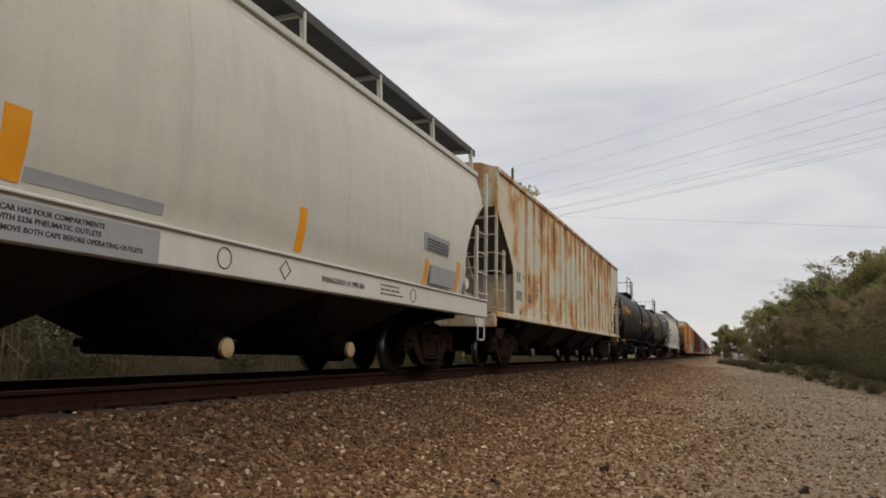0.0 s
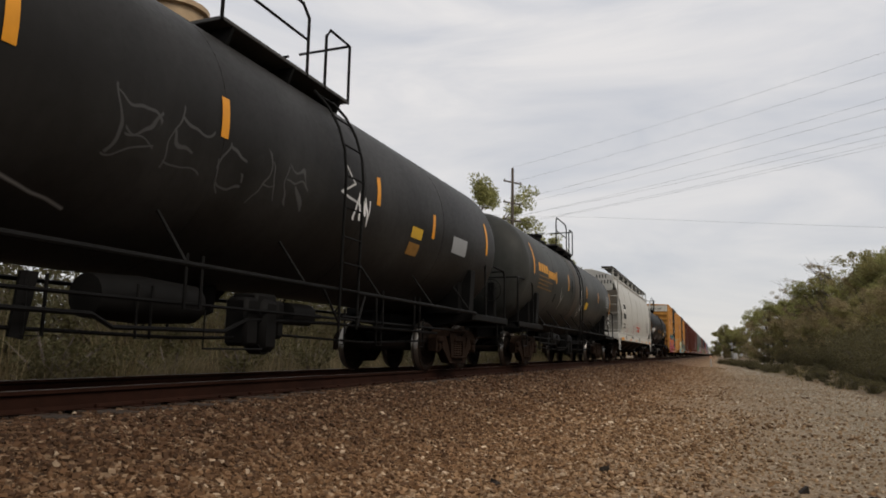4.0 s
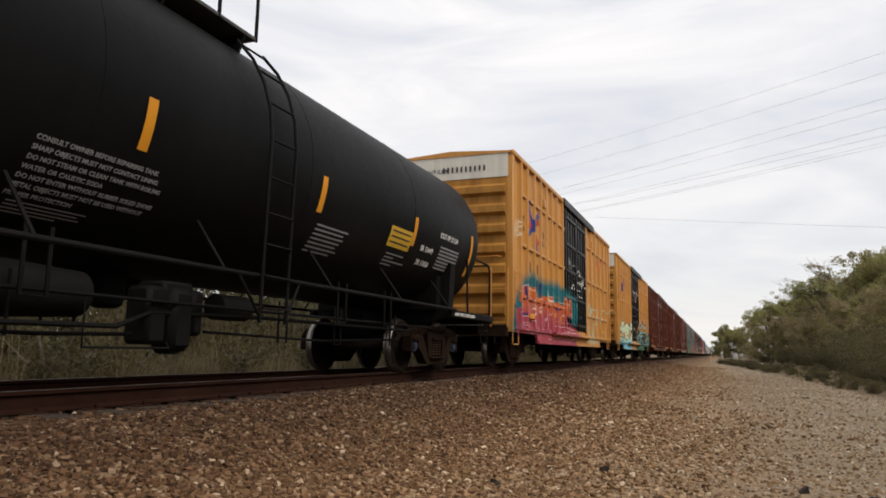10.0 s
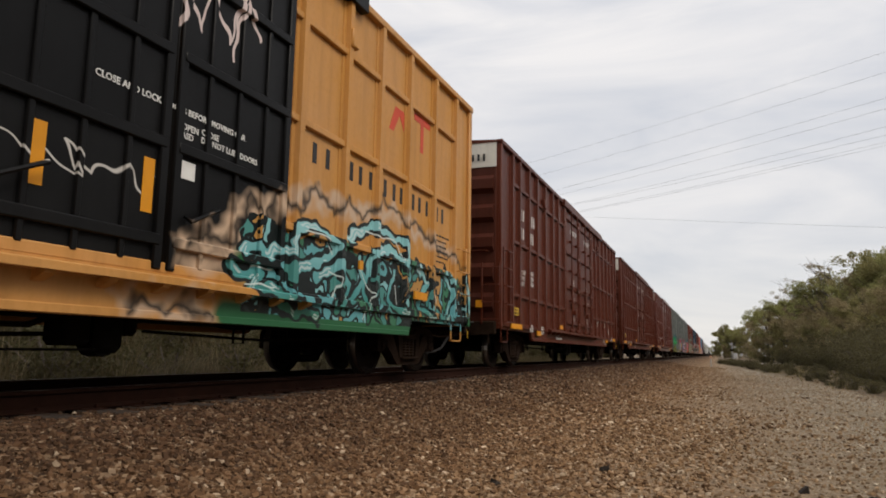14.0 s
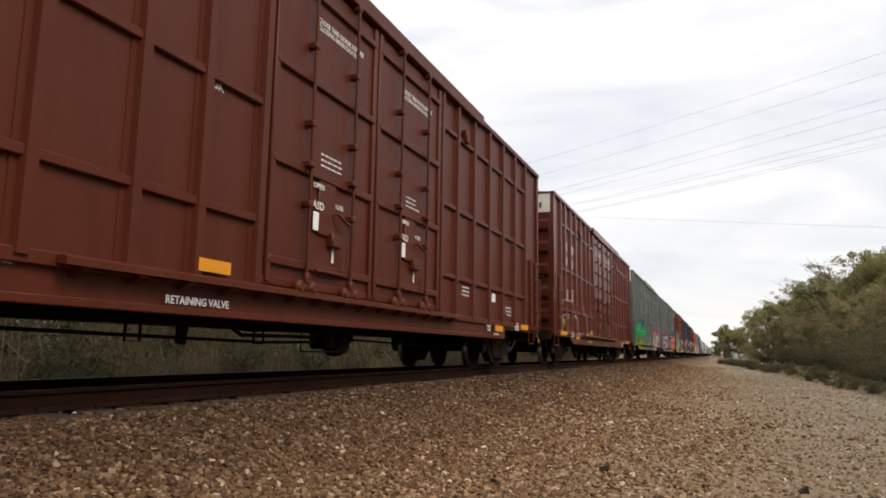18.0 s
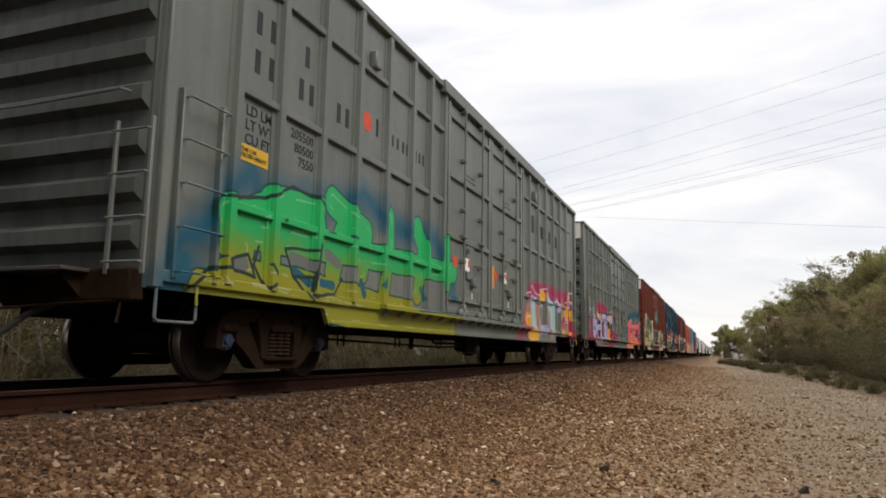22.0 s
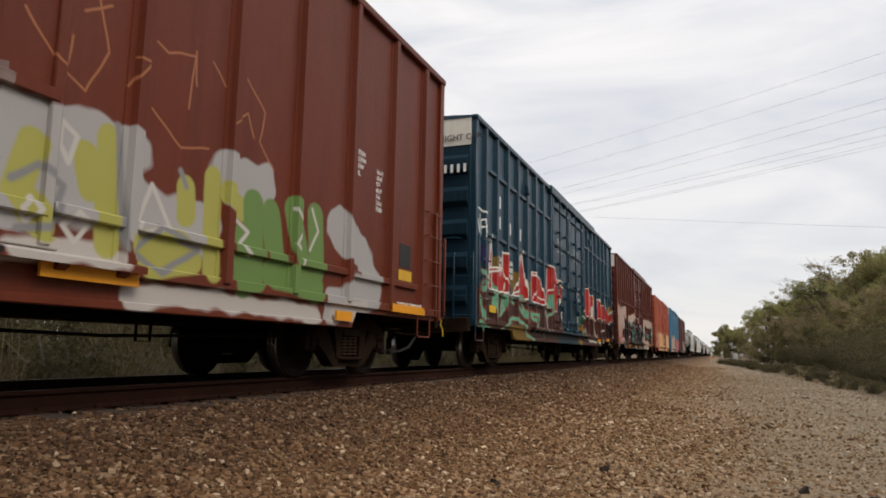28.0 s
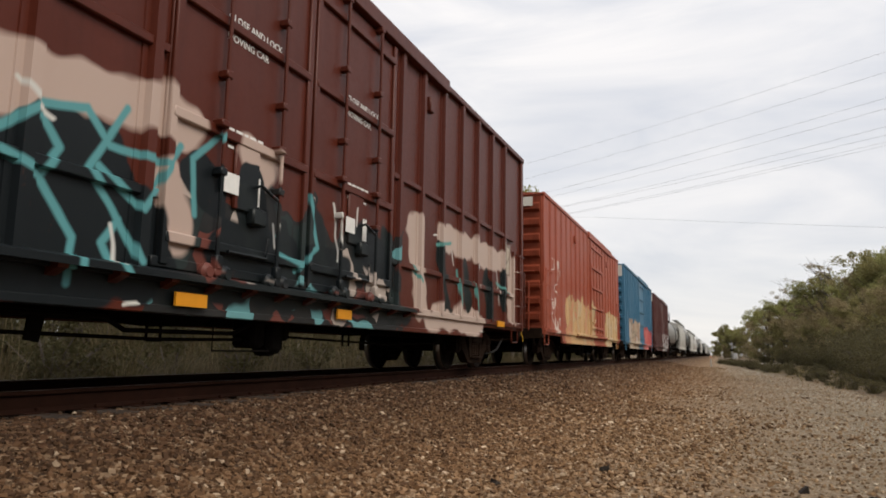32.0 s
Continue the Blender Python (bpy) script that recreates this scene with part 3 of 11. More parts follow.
def draft_gear(car, half, gap):
    """Couplers and hoses at both ends. half: to the end sill; gap: from there to the coupling plane."""
    for e in (0, 180):
        m = pose(0, 0, 0, 0, 0, e) @ pose(0, -half - gap + 0.86, 0)
        part("coupler", COUPLER, None, car, "rusty cast coupler", m)
        part("brake_hose", HOSE, None, car, "black rubber air hose", m @ pose(0, -0.02, 0))


def brake_rigging(car, mat, length, z=0.6):
    """Reservoir, cylinder, valve and rods under the floor."""
    part("brake_reservoir", Shape().lathe([(-0.75, 0.05), (-0.72, 0.2), (-0.1, 0.23), (0.6, 0.2), (0.63, 0.05)], (0.75, -1.6, z + 0.18), "y", 16), mat, car)
    part("brake_cylinder", Shape().lathe([(-0.3, 0.08), (-0.28, 0.15), (0.25, 0.15), (0.27, 0.04), (0.6, 0.03)], (0.55, 1.3, z + 0.2), "y", 14), mat, car)
    part("control_valve", Shape().cbox(0.75, 1.1, -0.35, 0.05, z, z + 0.36, 0.03), mat, car)
    a, b = -length / 2 + 3.4, length / 2 - 3.4
    part("brake_rod", Shape().tube([(1.0, a, z - 0.10), (1.02, a * 0.3, z - 0.17), (1.0, -0.6, z - 0.15)], 0.019, 6), mat, car)
    part("brake_rod", Shape().tube([(0.95, 0.4, z - 0.10), (0.98, b * 0.5, z - 0.15), (0.9, b, z - 0.08)], 0.017, 6), mat, car)
    part("train_pipe", Shape().tube([(1.15, a, z + 0.02), (1.15, -2.6, z + 0.0), (1.12, -2.35, z - 0.10), (1.12, -0.9, z - 0.09), (1.1, -0.5, z + 0.05), (1.1, 1.2, z + 0.08), (1.12, b, z + 0.06)], 0.024, 6), mat, car)
    part("branch_pipe", Shape().tube([(1.2, -1.3, z + 0.1), (1.2, -1.3, z - 0.27), (1.2, -0.35, z - 0.27), (1.05, -0.25, z - 0.2)], 0.011, 5), mat, car)
    s = Shape().cbox(0.82, 1.12, -0.55, -0.30, z - 0.24, z + 0.3, 0.04)
    s.cbox(0.86, 1.16, -0.28, 0.02, z - 0.30, z + 0.3, 0.06)
    s.lathe([(-0.1, 0.05), (-0.09, 0.13), (0.09, 0.13), (0.1, 0.05)], (1.0, -0.15, z - 0.2), "x", 12)
    s.cbox(0.8, 1.1, 0.05, 0.22, z - 0.15, z + 0.3, 0.04)
    part("valve_manifold", s, mat, car)
    part("brake_lever", Shape().prism([(-3.15, z + 0.3), (-3.0, z + 0.3), (-3.08, z - 0.22), (-3.2, z - 0.2)], "x", 1.0, 1.03), mat, car)
    for y in (a * 0.92, a * 0.62, -2.0, 1.6, b * 0.55, b * 0.88):
        part("hanger", Shape().tube([(1.03, y, z + 0.3), (1.03, y, z - 0.19), (1.03, y + 0.17, z - 0.19), (1.03, y + 0.17, z + 0.3)], 0.015, 5), mat, car)


def sill_step(car, mat, x, y0, y1, ztop, zbot):
    """A stirrup of bent flat bar with a tread."""
    s = Shape().tube([(x - 0.012, y0, ztop), (x - 0.012, y0, zbot + 0.03), (x - 0.012, y0 + 0.03, zbot), (x - 0.012, y1 - 0.03, zbot), (x - 0.012, y1, zbot + 0.03), (x - 0.012, y1, ztop)], 0.015, 6)
    s.cbox(x - 0.06, x - 0.008, y0 + 0.03, y1 - 0.03, zbot - 0.006, zbot + 0.008, 0.003)
    part("sill_step", s, mat, car)


TRAIN = []


def begin(name, label, category, front, back):
    car = thing(name, label, category, pose(XC, (front + back) / 2, 0), group="cars of the train")
    TRAIN.append((car, (front + back) / 2))
    return car, back - front


# ---- boxcar ----
def boxcar(label, front, back, mat, trim=None, roof=None, w=1.5, eave=5.07, posts=(), rows=(2.98, 1.70), door=(6.9, 11.9), door_mat=None,
           doors=2, ends=8, end_top=None, drop=(2.9, 0.66), sill=0.86, flat=False, cap="dark", truck_in=2.45, gap=0.9, ladder=5, spin=True, stripes=(), fine=True,
           door_style="plug", steel=STEEL_DARK):
    trim, roof, door_mat = trim or mat, roof or mat, door_mat or mat
    car, L = begin("boxcar", label, "boxcar", front, back)
    h = L / 2
    deep = 0.03 if flat else 0.075
    xw = w - deep
    # side sheets with the deeper sill between the trucks
    for sx, nm in ((1, "side_wall"), (-1, "side_wall")):
        s = Shape()
        d0, zl = drop
        out = [(-h, sill), (-h + d0, sill), (-h + d0 + 0.12, zl), (h - d0 - 0.12, zl), (h - d0, sill), (h, sill), (h, eave), (-h, eave)]
        s.prism(out, "x", sx * (xw - 0.06), sx * xw)
        part(nm, s, mat, car)
        part("top_chord", Shape().cbox(sx * (xw - 0.05), sx * (w + 0.01), -h, h, eave - 0.02, eave + 0.09, 0.012), trim, car)
        part("side_sill", Shape().cbox(sx * (xw - 0.02), sx * (xw + 0.05), -h + 0.02, h - 0.02, sill + 0.06, sill + 0.17, 0.01), mat, car)
        part("bottom_chord", Shape().cbox(sx * (xw - 0.03), sx * (xw + 0.03), -h + d0 + 0.15, h - d0 - 0.15, zl - 0.015, zl + 0.06, 0.01), mat, car)
        if sx < 0 and not fine:
            continue
        for u in posts:
            y = -h + u
            wd = 0.055 if not flat else 0.03
            s = Shape().prism([(sx * xw, y - wd - 0.075), (sx * (xw + 0.014), y - wd - 0.07), (sx * (xw + 0.014), y - wd - 0.012), (sx * w, y - wd + 0.006), (sx * w, y + wd - 0.006),
                               (sx * (xw + 0.014), y + wd + 0.012), (sx * (xw + 0.014), y + wd + 0.07), (sx * xw, y + wd + 0.075)], "z", sill + 0.12, eave - 0.01)
            part("side_post", s, mat, car)
        # rails between posts, either side of the door
        edges = sorted(posts)
        for z in rows:
            for a, b in ((min(edges), door[0]), (door[1], L - min(edges) if max(edges) > door[1] else L - 0.6)):
                part("side_rail", Shape().cbox(sx * (xw - 0.005), sx * (w - 0.02), -h + a, -h + b, z - 0.045, z + 0.045, 0.012), mat, car)
        for u in (0.02, L - 0.02 - 0.11):
            part("corner_post", Shape().cbox(sx * (xw - 0.02), sx * (w - 0.01), -h + u - 0.015, -h + u + 0.12, sill, eave, 0.015), mat, car)
        # doors
        d0, d1 = door
        dw = (d1 - d0) / doors
        for k in range(doors):
            a, b = -h + d0 + k * dw + 0.02, -h + d0 + (k + 1) * dw - 0.02
            dz0, dz1 = zl + 0.40, eave - 0.14
            x0 = sx * (xw + 0.035)
            dr = part("door", Shape().cbox(sx * (xw - 0.03), x0, a, b, dz0, dz1, 0.015), door_mat, car)
            nz = 4 if door_style == "plug" else 5
            for i in range(nz):
                z = dz0 + 0.25 + (dz1 - dz0 - 0.5) * i / (nz - 1)
                part("door_rib", Shape().cbox(sx * (xw + 0.02), sx * (xw + 0.085), a + 0.05, b - 0.05, z - 0.05, z + 0.05, 0.012), door_mat, dr)
            for y in (a + 0.06, b - 0.06):
                part("door_stile", Shape().cbox(sx * (xw + 0.02), sx * (xw + 0.075), y - 0.05, y + 0.05, dz0, dz1, 0.012), door_mat, dr)
            if not fine or sx < 0:
                continue
            if door_style == "plug":
                for f in (0.3, 0.72):
                    y = a + (b - a) * f
                    s = Shape().tube([(sx * (xw + 0.12), y, dz0 - 0.1), (sx * (xw + 0.12), y, dz1 + 0.02)], 0.022, 8)
                    part("lock_rod", s, door_mat, dr)
                    for i in range(5):
                        z = dz0 + (dz1 - dz0) * i / 4
                        part("rod_bracket", Shape().cbox(sx * (xw + 0.03), sx * (xw + 0.15), y - 0.05, y + 0.05, z - 0.04, z + 0.04, 0.012), door_mat, dr)
                    s = Shape()
                    for q in (-0.13, 0.13):
                        s.lathe([(0, 0.085), (0.04, 0.085), (0.055, 0.06), (0.075, 0.05)], (sx * (xw + 0.09), y + q, dz0 - 0.01), "x", 14)
                    s.cbox(sx * (xw + 0.06), sx * (xw + 0.12), y - 0.15, y + 0.15, dz0 - 0.03, dz0 + 0.06, 0.02)
                    s.cbox(sx * (xw + 0.08), sx * (xw + 0.16), y - 0.05, y + 0.05, dz0 + 0.02, dz0 + 0.16, 0.015)
                    part("door_roller", s, door_mat, dr)
                    part("lock_clamp", Shape().cbox(sx * (xw + 0.04), sx * (xw + 0.17), y - 0.1, y + 0.02, dz0 + (dz1 - dz0) * 0.36, dz0 + (dz1 - dz0) * 0.36 + 0.07, 0.012), door_mat, dr)
                ym = a + (b - a) * 0.5
                part("lock_plate", Shape().cbox(sx * (xw + 0.03), sx * (xw + 0.07), ym - 0.2, ym + 0.2, 1.72, 2.42, 0.02), door_mat, dr)
                s = Shape().tube([(sx * (xw + 0.08), ym + 0.12, 2.0), (sx * (xw + 0.14), ym + 0.14, 2.02), (sx * (xw + 0.15), ym + 0.42, 1.92)], 0.018, 6)
                part("door_handle", s, door_mat, dr)
                part("gear_box", Shape().cbox(sx * (xw + 0.03), sx * (xw + 0.13), ym + 0.05, ym + 0.28, 1.6, 1.78, 0.02), door_mat, dr)
                part("hinge_bar", Shape().tube([(sx * (xw + 0.1), ym - 0.28, 1.28), (sx * (xw + 0.12), ym + 0.3, 1.28), (sx * (xw + 0.1), ym + 0.35, 1.5)], 0.018, 6), door_mat, dr)
            else:
                for f in (0.25, 0.5, 0.75):
                    y = a + (b - a) * f
                    part("door_rib", Shape().cbox(sx * (xw + 0.02), sx * (xw + 0.065), y - 0.03, y + 0.03, dz0 + 0.05, dz1 - 0.05, 0.01), door_mat, dr)
                part("door_handle", Shape().tube([(sx * (xw + 0.06), a + 0.2, 1.5), (sx * (xw + 0.13), a + 0.2, 1.45), (sx * (xw + 0.13), a + 0.55, 1.62)], 0.02, 6), door_mat, dr)
        t0, t1 = -h + d0 - dw * 0.98, -h + d1 + dw * 0.35
        part("door_track", Shape().prism([(sx * (xw - 0.02), zl + 0.30), (sx * (w + 0.085), zl + 0.28), (sx * (w + 0.085), zl + 0.335), (sx * (w + 0.06), zl + 0.35), (sx * (xw - 0.02), zl + 0.35)], "y", t0, t1), trim, car)
        part("guide_rail", Shape().cbox(sx * (xw - 0.01), sx * (xw + 0.055), -h + d0 - 0.05, -h + d1 + 0.05, zl + 0.375, zl + 0.47, 0.01), mat, car)
        part("door_header", Shape().cbox(sx * (xw - 0.01), sx * (w + 0.05), -h + d0 - 0.3, -h + d1 + dw * 0.9, eave - 0.10, eave + 0.13, 0.012), door_mat, car)
        if fine and sx > 0:
            nb = max(9, int((t1 - t0) / 0.52))
            bracket = Shape().prism([(sx * xw, 0.30), (sx * (w + 0.06), 0.285), (sx * (w + 0.05), 0.255), (sx * xw, 0.20)], "y", -0.045, 0.045).mesh("track_bracket", trim)
            for i in range(nb):
                part("track_bracket", bracket, None, car, at=pose(0, t0 + 0.2 + i * (t1 - t0 - 0.4) / (nb - 1), zl))
            for u in (d0 - 2.9, d1 + 1.3):
                part("latch_box", Shape().cbox(sx * (xw), sx * (w + 0.04), -h + u - 0.09, -h + u + 0.09, eave - 0.72, eave - 0.46, 0.02), mat, car)
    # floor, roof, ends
    # end paint darkened for the shade between cars, with extra grime
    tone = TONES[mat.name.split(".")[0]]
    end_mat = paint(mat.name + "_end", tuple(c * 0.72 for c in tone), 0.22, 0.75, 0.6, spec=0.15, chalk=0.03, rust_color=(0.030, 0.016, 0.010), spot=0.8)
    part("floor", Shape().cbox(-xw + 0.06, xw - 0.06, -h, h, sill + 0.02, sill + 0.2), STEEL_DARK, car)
    s = Shape()
    s.prism([(-w + 0.02, eave + 0.06), (0, eave + 0.16), (w - 0.02, eave + 0.06), (w - 0.02, eave + 0.02), (-w + 0.02, eave + 0.02)], "y", -h - 0.04, h + 0.04)
    part("roof", s, roof, car)
    for i in range(11):
        y = -h + 0.3 + (L - 0.6) * i / 10
        part("roof_seam", Shape().prism([(-w + 0.04, eave + 0.065), (0, eave + 0.165), (w - 0.04, eave + 0.065), (w - 0.04, eave + 0.11), (0, eave + 0.20), (-w + 0.04, eave + 0.11)], "y", y - 0.035, y + 0.035), roof, car)
    for e in (-1, 1):
        ye = e * (h - 0.02)
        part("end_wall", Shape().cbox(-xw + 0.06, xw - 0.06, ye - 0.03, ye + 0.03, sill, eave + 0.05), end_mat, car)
        n = ends
        zlo, zhi = sill + 0.25, eave - (0.62 if end_top else 0.12)
        pit = (zhi - zlo) / n
        for i in range(n):
            z = zlo + pit * (i + 0.5)
            yo = ye + e * 0.13
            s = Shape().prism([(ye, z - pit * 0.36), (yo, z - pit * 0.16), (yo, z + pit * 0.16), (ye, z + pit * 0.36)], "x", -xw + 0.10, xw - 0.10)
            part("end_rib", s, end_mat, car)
        if end_top:
            s = Shape().box(-xw + 0.05, xw - 0.05, ye + e * 0.028, ye + e * 0.045, eave - 0.55, eave + 0.03)
            part("end_panel", s, end_top, car, "white height warning panel")
        part("end_sill", Shape().cbox(-xw + 0.04, xw - 0.04, ye - e * 0.02, ye + e * 0.16, sill - 0.12, sill + 0.16, 0.02), GRIME, car)
        yl = ye + e * 0.14
        for x in (1.28, -1.28):
            if not fine and x * e > 0:
                continue
            s = Shape()
            for xx in (x - 0.2, x + 0.2):
                s.cbox(xx - 0.02, xx + 0.02, yl, yl + e * 0.035, sill + 0.1, sill + 1.45, 0.006)
            part("end_ladder", s, mat, car)
            for i in range(4):
                z = sill + 0.2 + i * 0.38
                part("grab_iron", Shape().tube([(x - 0.2, yl + e * 0.03, z), (x - 0.2, yl + e * 0.07, z), (x + 0.2, yl + e * 0.07, z), (x + 0.2, yl + e * 0.03, z)], 0.011, 6), mat, car)
        part("end_handrail", Shape().tube([(-xw + 0.2, ye, sill + 1.72), (-xw + 0.25, yl + e * 0.08, sill + 1.72), (0, yl + e * 0.08, sill + 1.70), (xw - 0.25, yl + e * 0.08, sill + 1.72), (xw - 0.2, ye, sill + 1.72)], 0.014, 6), mat, car)
        part("crossover_platform", Shape().cbox(-0.9, 0.9, yl, yl + e * 0.30, sill + 0.12, sill + 0.155, 0.006), GALV, car)
        for x in (-0.8, 0, 0.8):
            part("platform_bracket", Shape().prism([(yl, sill + 0.12), (yl + e * 0.26, sill + 0.12), (yl, sill - 0.1)], "x", x - 0.015, x + 0.015), GRIME, car)
    if fine:
        s = Shape()
        ring = [(-0.55 + 0.28 * math.cos(a), -h - 0.30, sill + 1.15 + 0.28 * math.sin(a)) for a in [2 * math.pi * k / 18 for k in range(19)]]
        s.tube(ring, 0.014, 6)
        for a in (0.5, 1.77, 3.03, 4.3, 5.5):
            s.tube([(-0.55, -h - 0.26, sill + 1.15), (-0.55 + 0.28 * math.cos(a), -h - 0.30, sill + 1.15 + 0.28 * math.sin(a))], 0.009, 5)
        part("hand_brake_wheel", s, mat, car)
        part("hand_brake_gear", Shape().cbox(-0.72, -0.38, -h - 0.26, -h - 0.12, sill + 0.9, sill + 1.4, 0.03), mat, car)
    # side ladders, steps
    for sx, e in ((1, -1), (1, 1), (-1, -1), (-1, 1)):
        y0, y1 = (-h + 0.25, -h + 0.80) if e < 0 else (h - 0.80, h - 0.25)
        for y in (y0, y1):
            part("ladder_stile", Shape().cbox(sx * (xw - 0.01), sx * (w - 0.005), y - 0.03, y + 0.03, sill + 0.1, sill + 0.25 + 0.4 * (ladder - 1), 0.008), mat, car)
        for i in range(ladder):
            z = sill + 0.16 + i * 0.4
            o = sx * (w + 0.06)
            part("grab_iron", Shape().tube([(sx * (w - 0.01), y0, z), (o, y0, z), (o, y1, z), (sx * (w - 0.01), y1, z)], 0.012, 6), mat, car)
        sill_step(car, mat, sx * (w - 0.02), y0 - 0.17, y0 + 0.33, sill + 0.05, sill - 0.28)
    for u, wd, z in stripes:
        part("reflective_stripe", Shape().box(w - 0.02, w + 0.006, -h + u, -h + u + wd, z, z + 0.12), STRIPE, car, "yellow reflective strip")
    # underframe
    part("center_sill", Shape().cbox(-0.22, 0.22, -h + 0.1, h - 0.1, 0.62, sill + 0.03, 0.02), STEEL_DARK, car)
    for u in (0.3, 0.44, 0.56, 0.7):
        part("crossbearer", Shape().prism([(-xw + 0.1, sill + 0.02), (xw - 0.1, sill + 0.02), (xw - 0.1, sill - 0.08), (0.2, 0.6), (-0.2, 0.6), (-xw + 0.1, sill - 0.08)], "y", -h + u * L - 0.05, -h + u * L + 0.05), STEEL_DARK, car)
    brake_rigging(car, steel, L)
    if fine:
        part("uncoupling_lever", Shape().tube([(0.15, h + 0.55, 0.95), (0.3, h + 0.3, 0.92), (1.15, h + 0.28, 0.92), (1.3, h + 0.3, 0.90)], 0.014, 6), GRIME, car)
        part("uncoupling_handle", Shape().tube([(1.28, h + 0.30, 0.90), (1.33, h + 0.30, 0.95), (1.37, h + 0.31, 0.89), (1.35, h + 0.32, 0.80), (1.38, h + 0.35, 0.75), (1.38, h + 0.36, 0.62)], 0.012, 6), LEMON, car, "yellow uncoupling lever handle")
    truck(car, -h + truck_in, cap, spin)
    truck(car, h - truck_in, cap, spin)
    draft_gear(car, h, gap)
    return car, h, xw, w


# ---- tank car ----
def tankcar(label, front, back, mat, r=1.465, zc=2.55, stripes=(), cap="dark", spin=True, ladder=True, stripe_mat=STRIPE, gap=0.5, fine=True, plat=0.0, steel=BLACK, lad=1.05, dome=None):
    car, L = begin("tank_car", label, "tank car", front, back)
    h = L / 2
    ht = h - 0.32
    k = 9
    prof = [(-ht + 0.72 - 0.72 * math.cos(math.pi / 2 * i / k), max(0.03, r * math.sin(math.pi / 2 * i / k))) for i in range(k + 1)]
    ring = [-ht + 0.72 + (2 * ht - 1.44) * i / 5 for i in range(1, 5)]
    body = prof + [(y, r) for y in ring] + [(-y, rr) for y, rr in reversed(prof)]
    shell = part("tank_shell", Shape().lathe(body, (0, 0, zc), "y", 64), mat, car)
    for y in ring:
        part("weld_band", Shape().lathe([(y - 0.02, r - 0.01), (y - 0.015, r + 0.004), (y + 0.015, r + 0.004), (y + 0.02, r - 0.01)], (0, 0, zc), "y", 48), mat, shell)

    def strip(u, a0, a1, wd, m, name="reflective_stripe", parent=car, lift=0.006):
        """A patch that follows the shell. a: degrees up from the middle height."""
        s = Shape()
        n = 8
        vs = []
        for i in range(n + 1):
            a = radians(a0 + (a1 - a0) * i / n)
            for y in (-h + u, -h + u + wd):
                vs.append(((r + lift) * math.cos(a), y, zc + (r + lift) * math.sin(a)))
        s.add(vs, [(2 * i, 2 * i + 1, 2 * i + 3, 2 * i + 2) for i in range(n)])
        return part(name, s, m, parent)
    for u, a0, a1 in stripes:
        strip(u, a0, a1, 0.11, stripe_mat)
    # sills, bolsters, saddles
    for e in (-1, 1):
        y0 = e * h
        part("stub_sill", Shape().cbox(-0.2, 0.2, y0, e * (h - 3.4), 0.72, 1.05, 0.02), steel, car)
        yb = e * (h - 2.2)
        part("body_bolster", Shape().prism([(-1.42, 1.12), (1.42, 1.12), (1.42, 0.98), (0.3, 0.8), (-0.3, 0.8), (-1.42, 0.98)], "y", yb - 0.18, yb + 0.18), steel, car)
        sad = [(-1.2, 1.1)] + [(x, zc - math.sqrt(max(0.0, (r - 0.01) ** 2 - x * x))) for x in (-1.2, -0.9, -0.6, -0.3, 0, 0.3, 0.6, 0.9, 1.2)] + [(1.2, 1.1)]
        part("saddle", Shape().prism(sad, "y", yb - 0.3, yb + 0.3), steel, car)
        for sx in (-1, 1):
            part("saddle_wing", Shape().prism([(sx * 0.95, 1.1), (sx * 1.36, 1.1), (sx * 1.40, 1.95), (sx * 1.28, 1.95)], "y", yb - 0.12, yb + 0.12), steel, car)
        part("end_platform", Shape().cbox(-1.45, 1.45, y0, e * (h - 0.85), 1.04, 1.09, 0.01), steel, car)
        part("end_beam", Shape().cbox(-1.46, 1.46, y0, y0 - e * 0.08, 0.93, 1.09, 0.01), steel, car)
        for sx in (-1, 1):
            part("end_beam", Shape().cbox(sx * 1.36, sx * 1.48, y0, e * (h - 2.45), 0.97, 1.10, 0.012), steel, car)
            part("end_handrail", Shape().tube([(sx * 1.42, y0 - e * 0.06, 1.05), (sx * 1.42, y0 - e * 0.06, 2.05), (sx * 1.40, y0 - e * 0.12, 2.17), (sx * 1.36, y0 - e * 0.5, 2.2), (sx * 1.38, y0 - e * 1.35, 2.2), (sx * 1.42, y0 - e * 1.5, 2.1), (sx * 1.44, y0 - e * 1.5, 1.1)], 0.022, 7), steel, car)
            part("end_handrail", Shape().tube([(sx * 1.40, y0 - e * 0.06, 2.17), (sx * 0.1, y0 - e * 0.06, 2.17)], 0.02, 6), steel, car)
            sill_step(car, steel, sx * 1.47, e * (h - 0.55) - 0.2, e * (h - 0.55) + 0.2, 1.05, 0.52)
            for z in (0.78,):
                part("grab_iron", Shape().tube([(sx * 1.45, e * (h - 0.3), z), (sx * 1.5, e * (h - 0.7), z)], 0.012, 6), steel, car)
    # hand brake on the front end
    ringp = [(0.75 + 0.27 * math.cos(a), -h - 0.02, 1.85 + 0.27 * math.sin(a)) for a in [2 * math.pi * q / 18 for q in range(19)]]
    s = Shape().tube(ringp, 0.014, 6)
    for a in (0.3, 1.56, 2.8, 4.1, 5.3):
        s.tube([(0.75, -h + 0.02, 1.85), (0.75 + 0.27 * math.cos(a), -h - 0.02, 1.85 + 0.27 * math.sin(a))], 0.009, 5)
    part("hand_brake_wheel", s, steel, car)
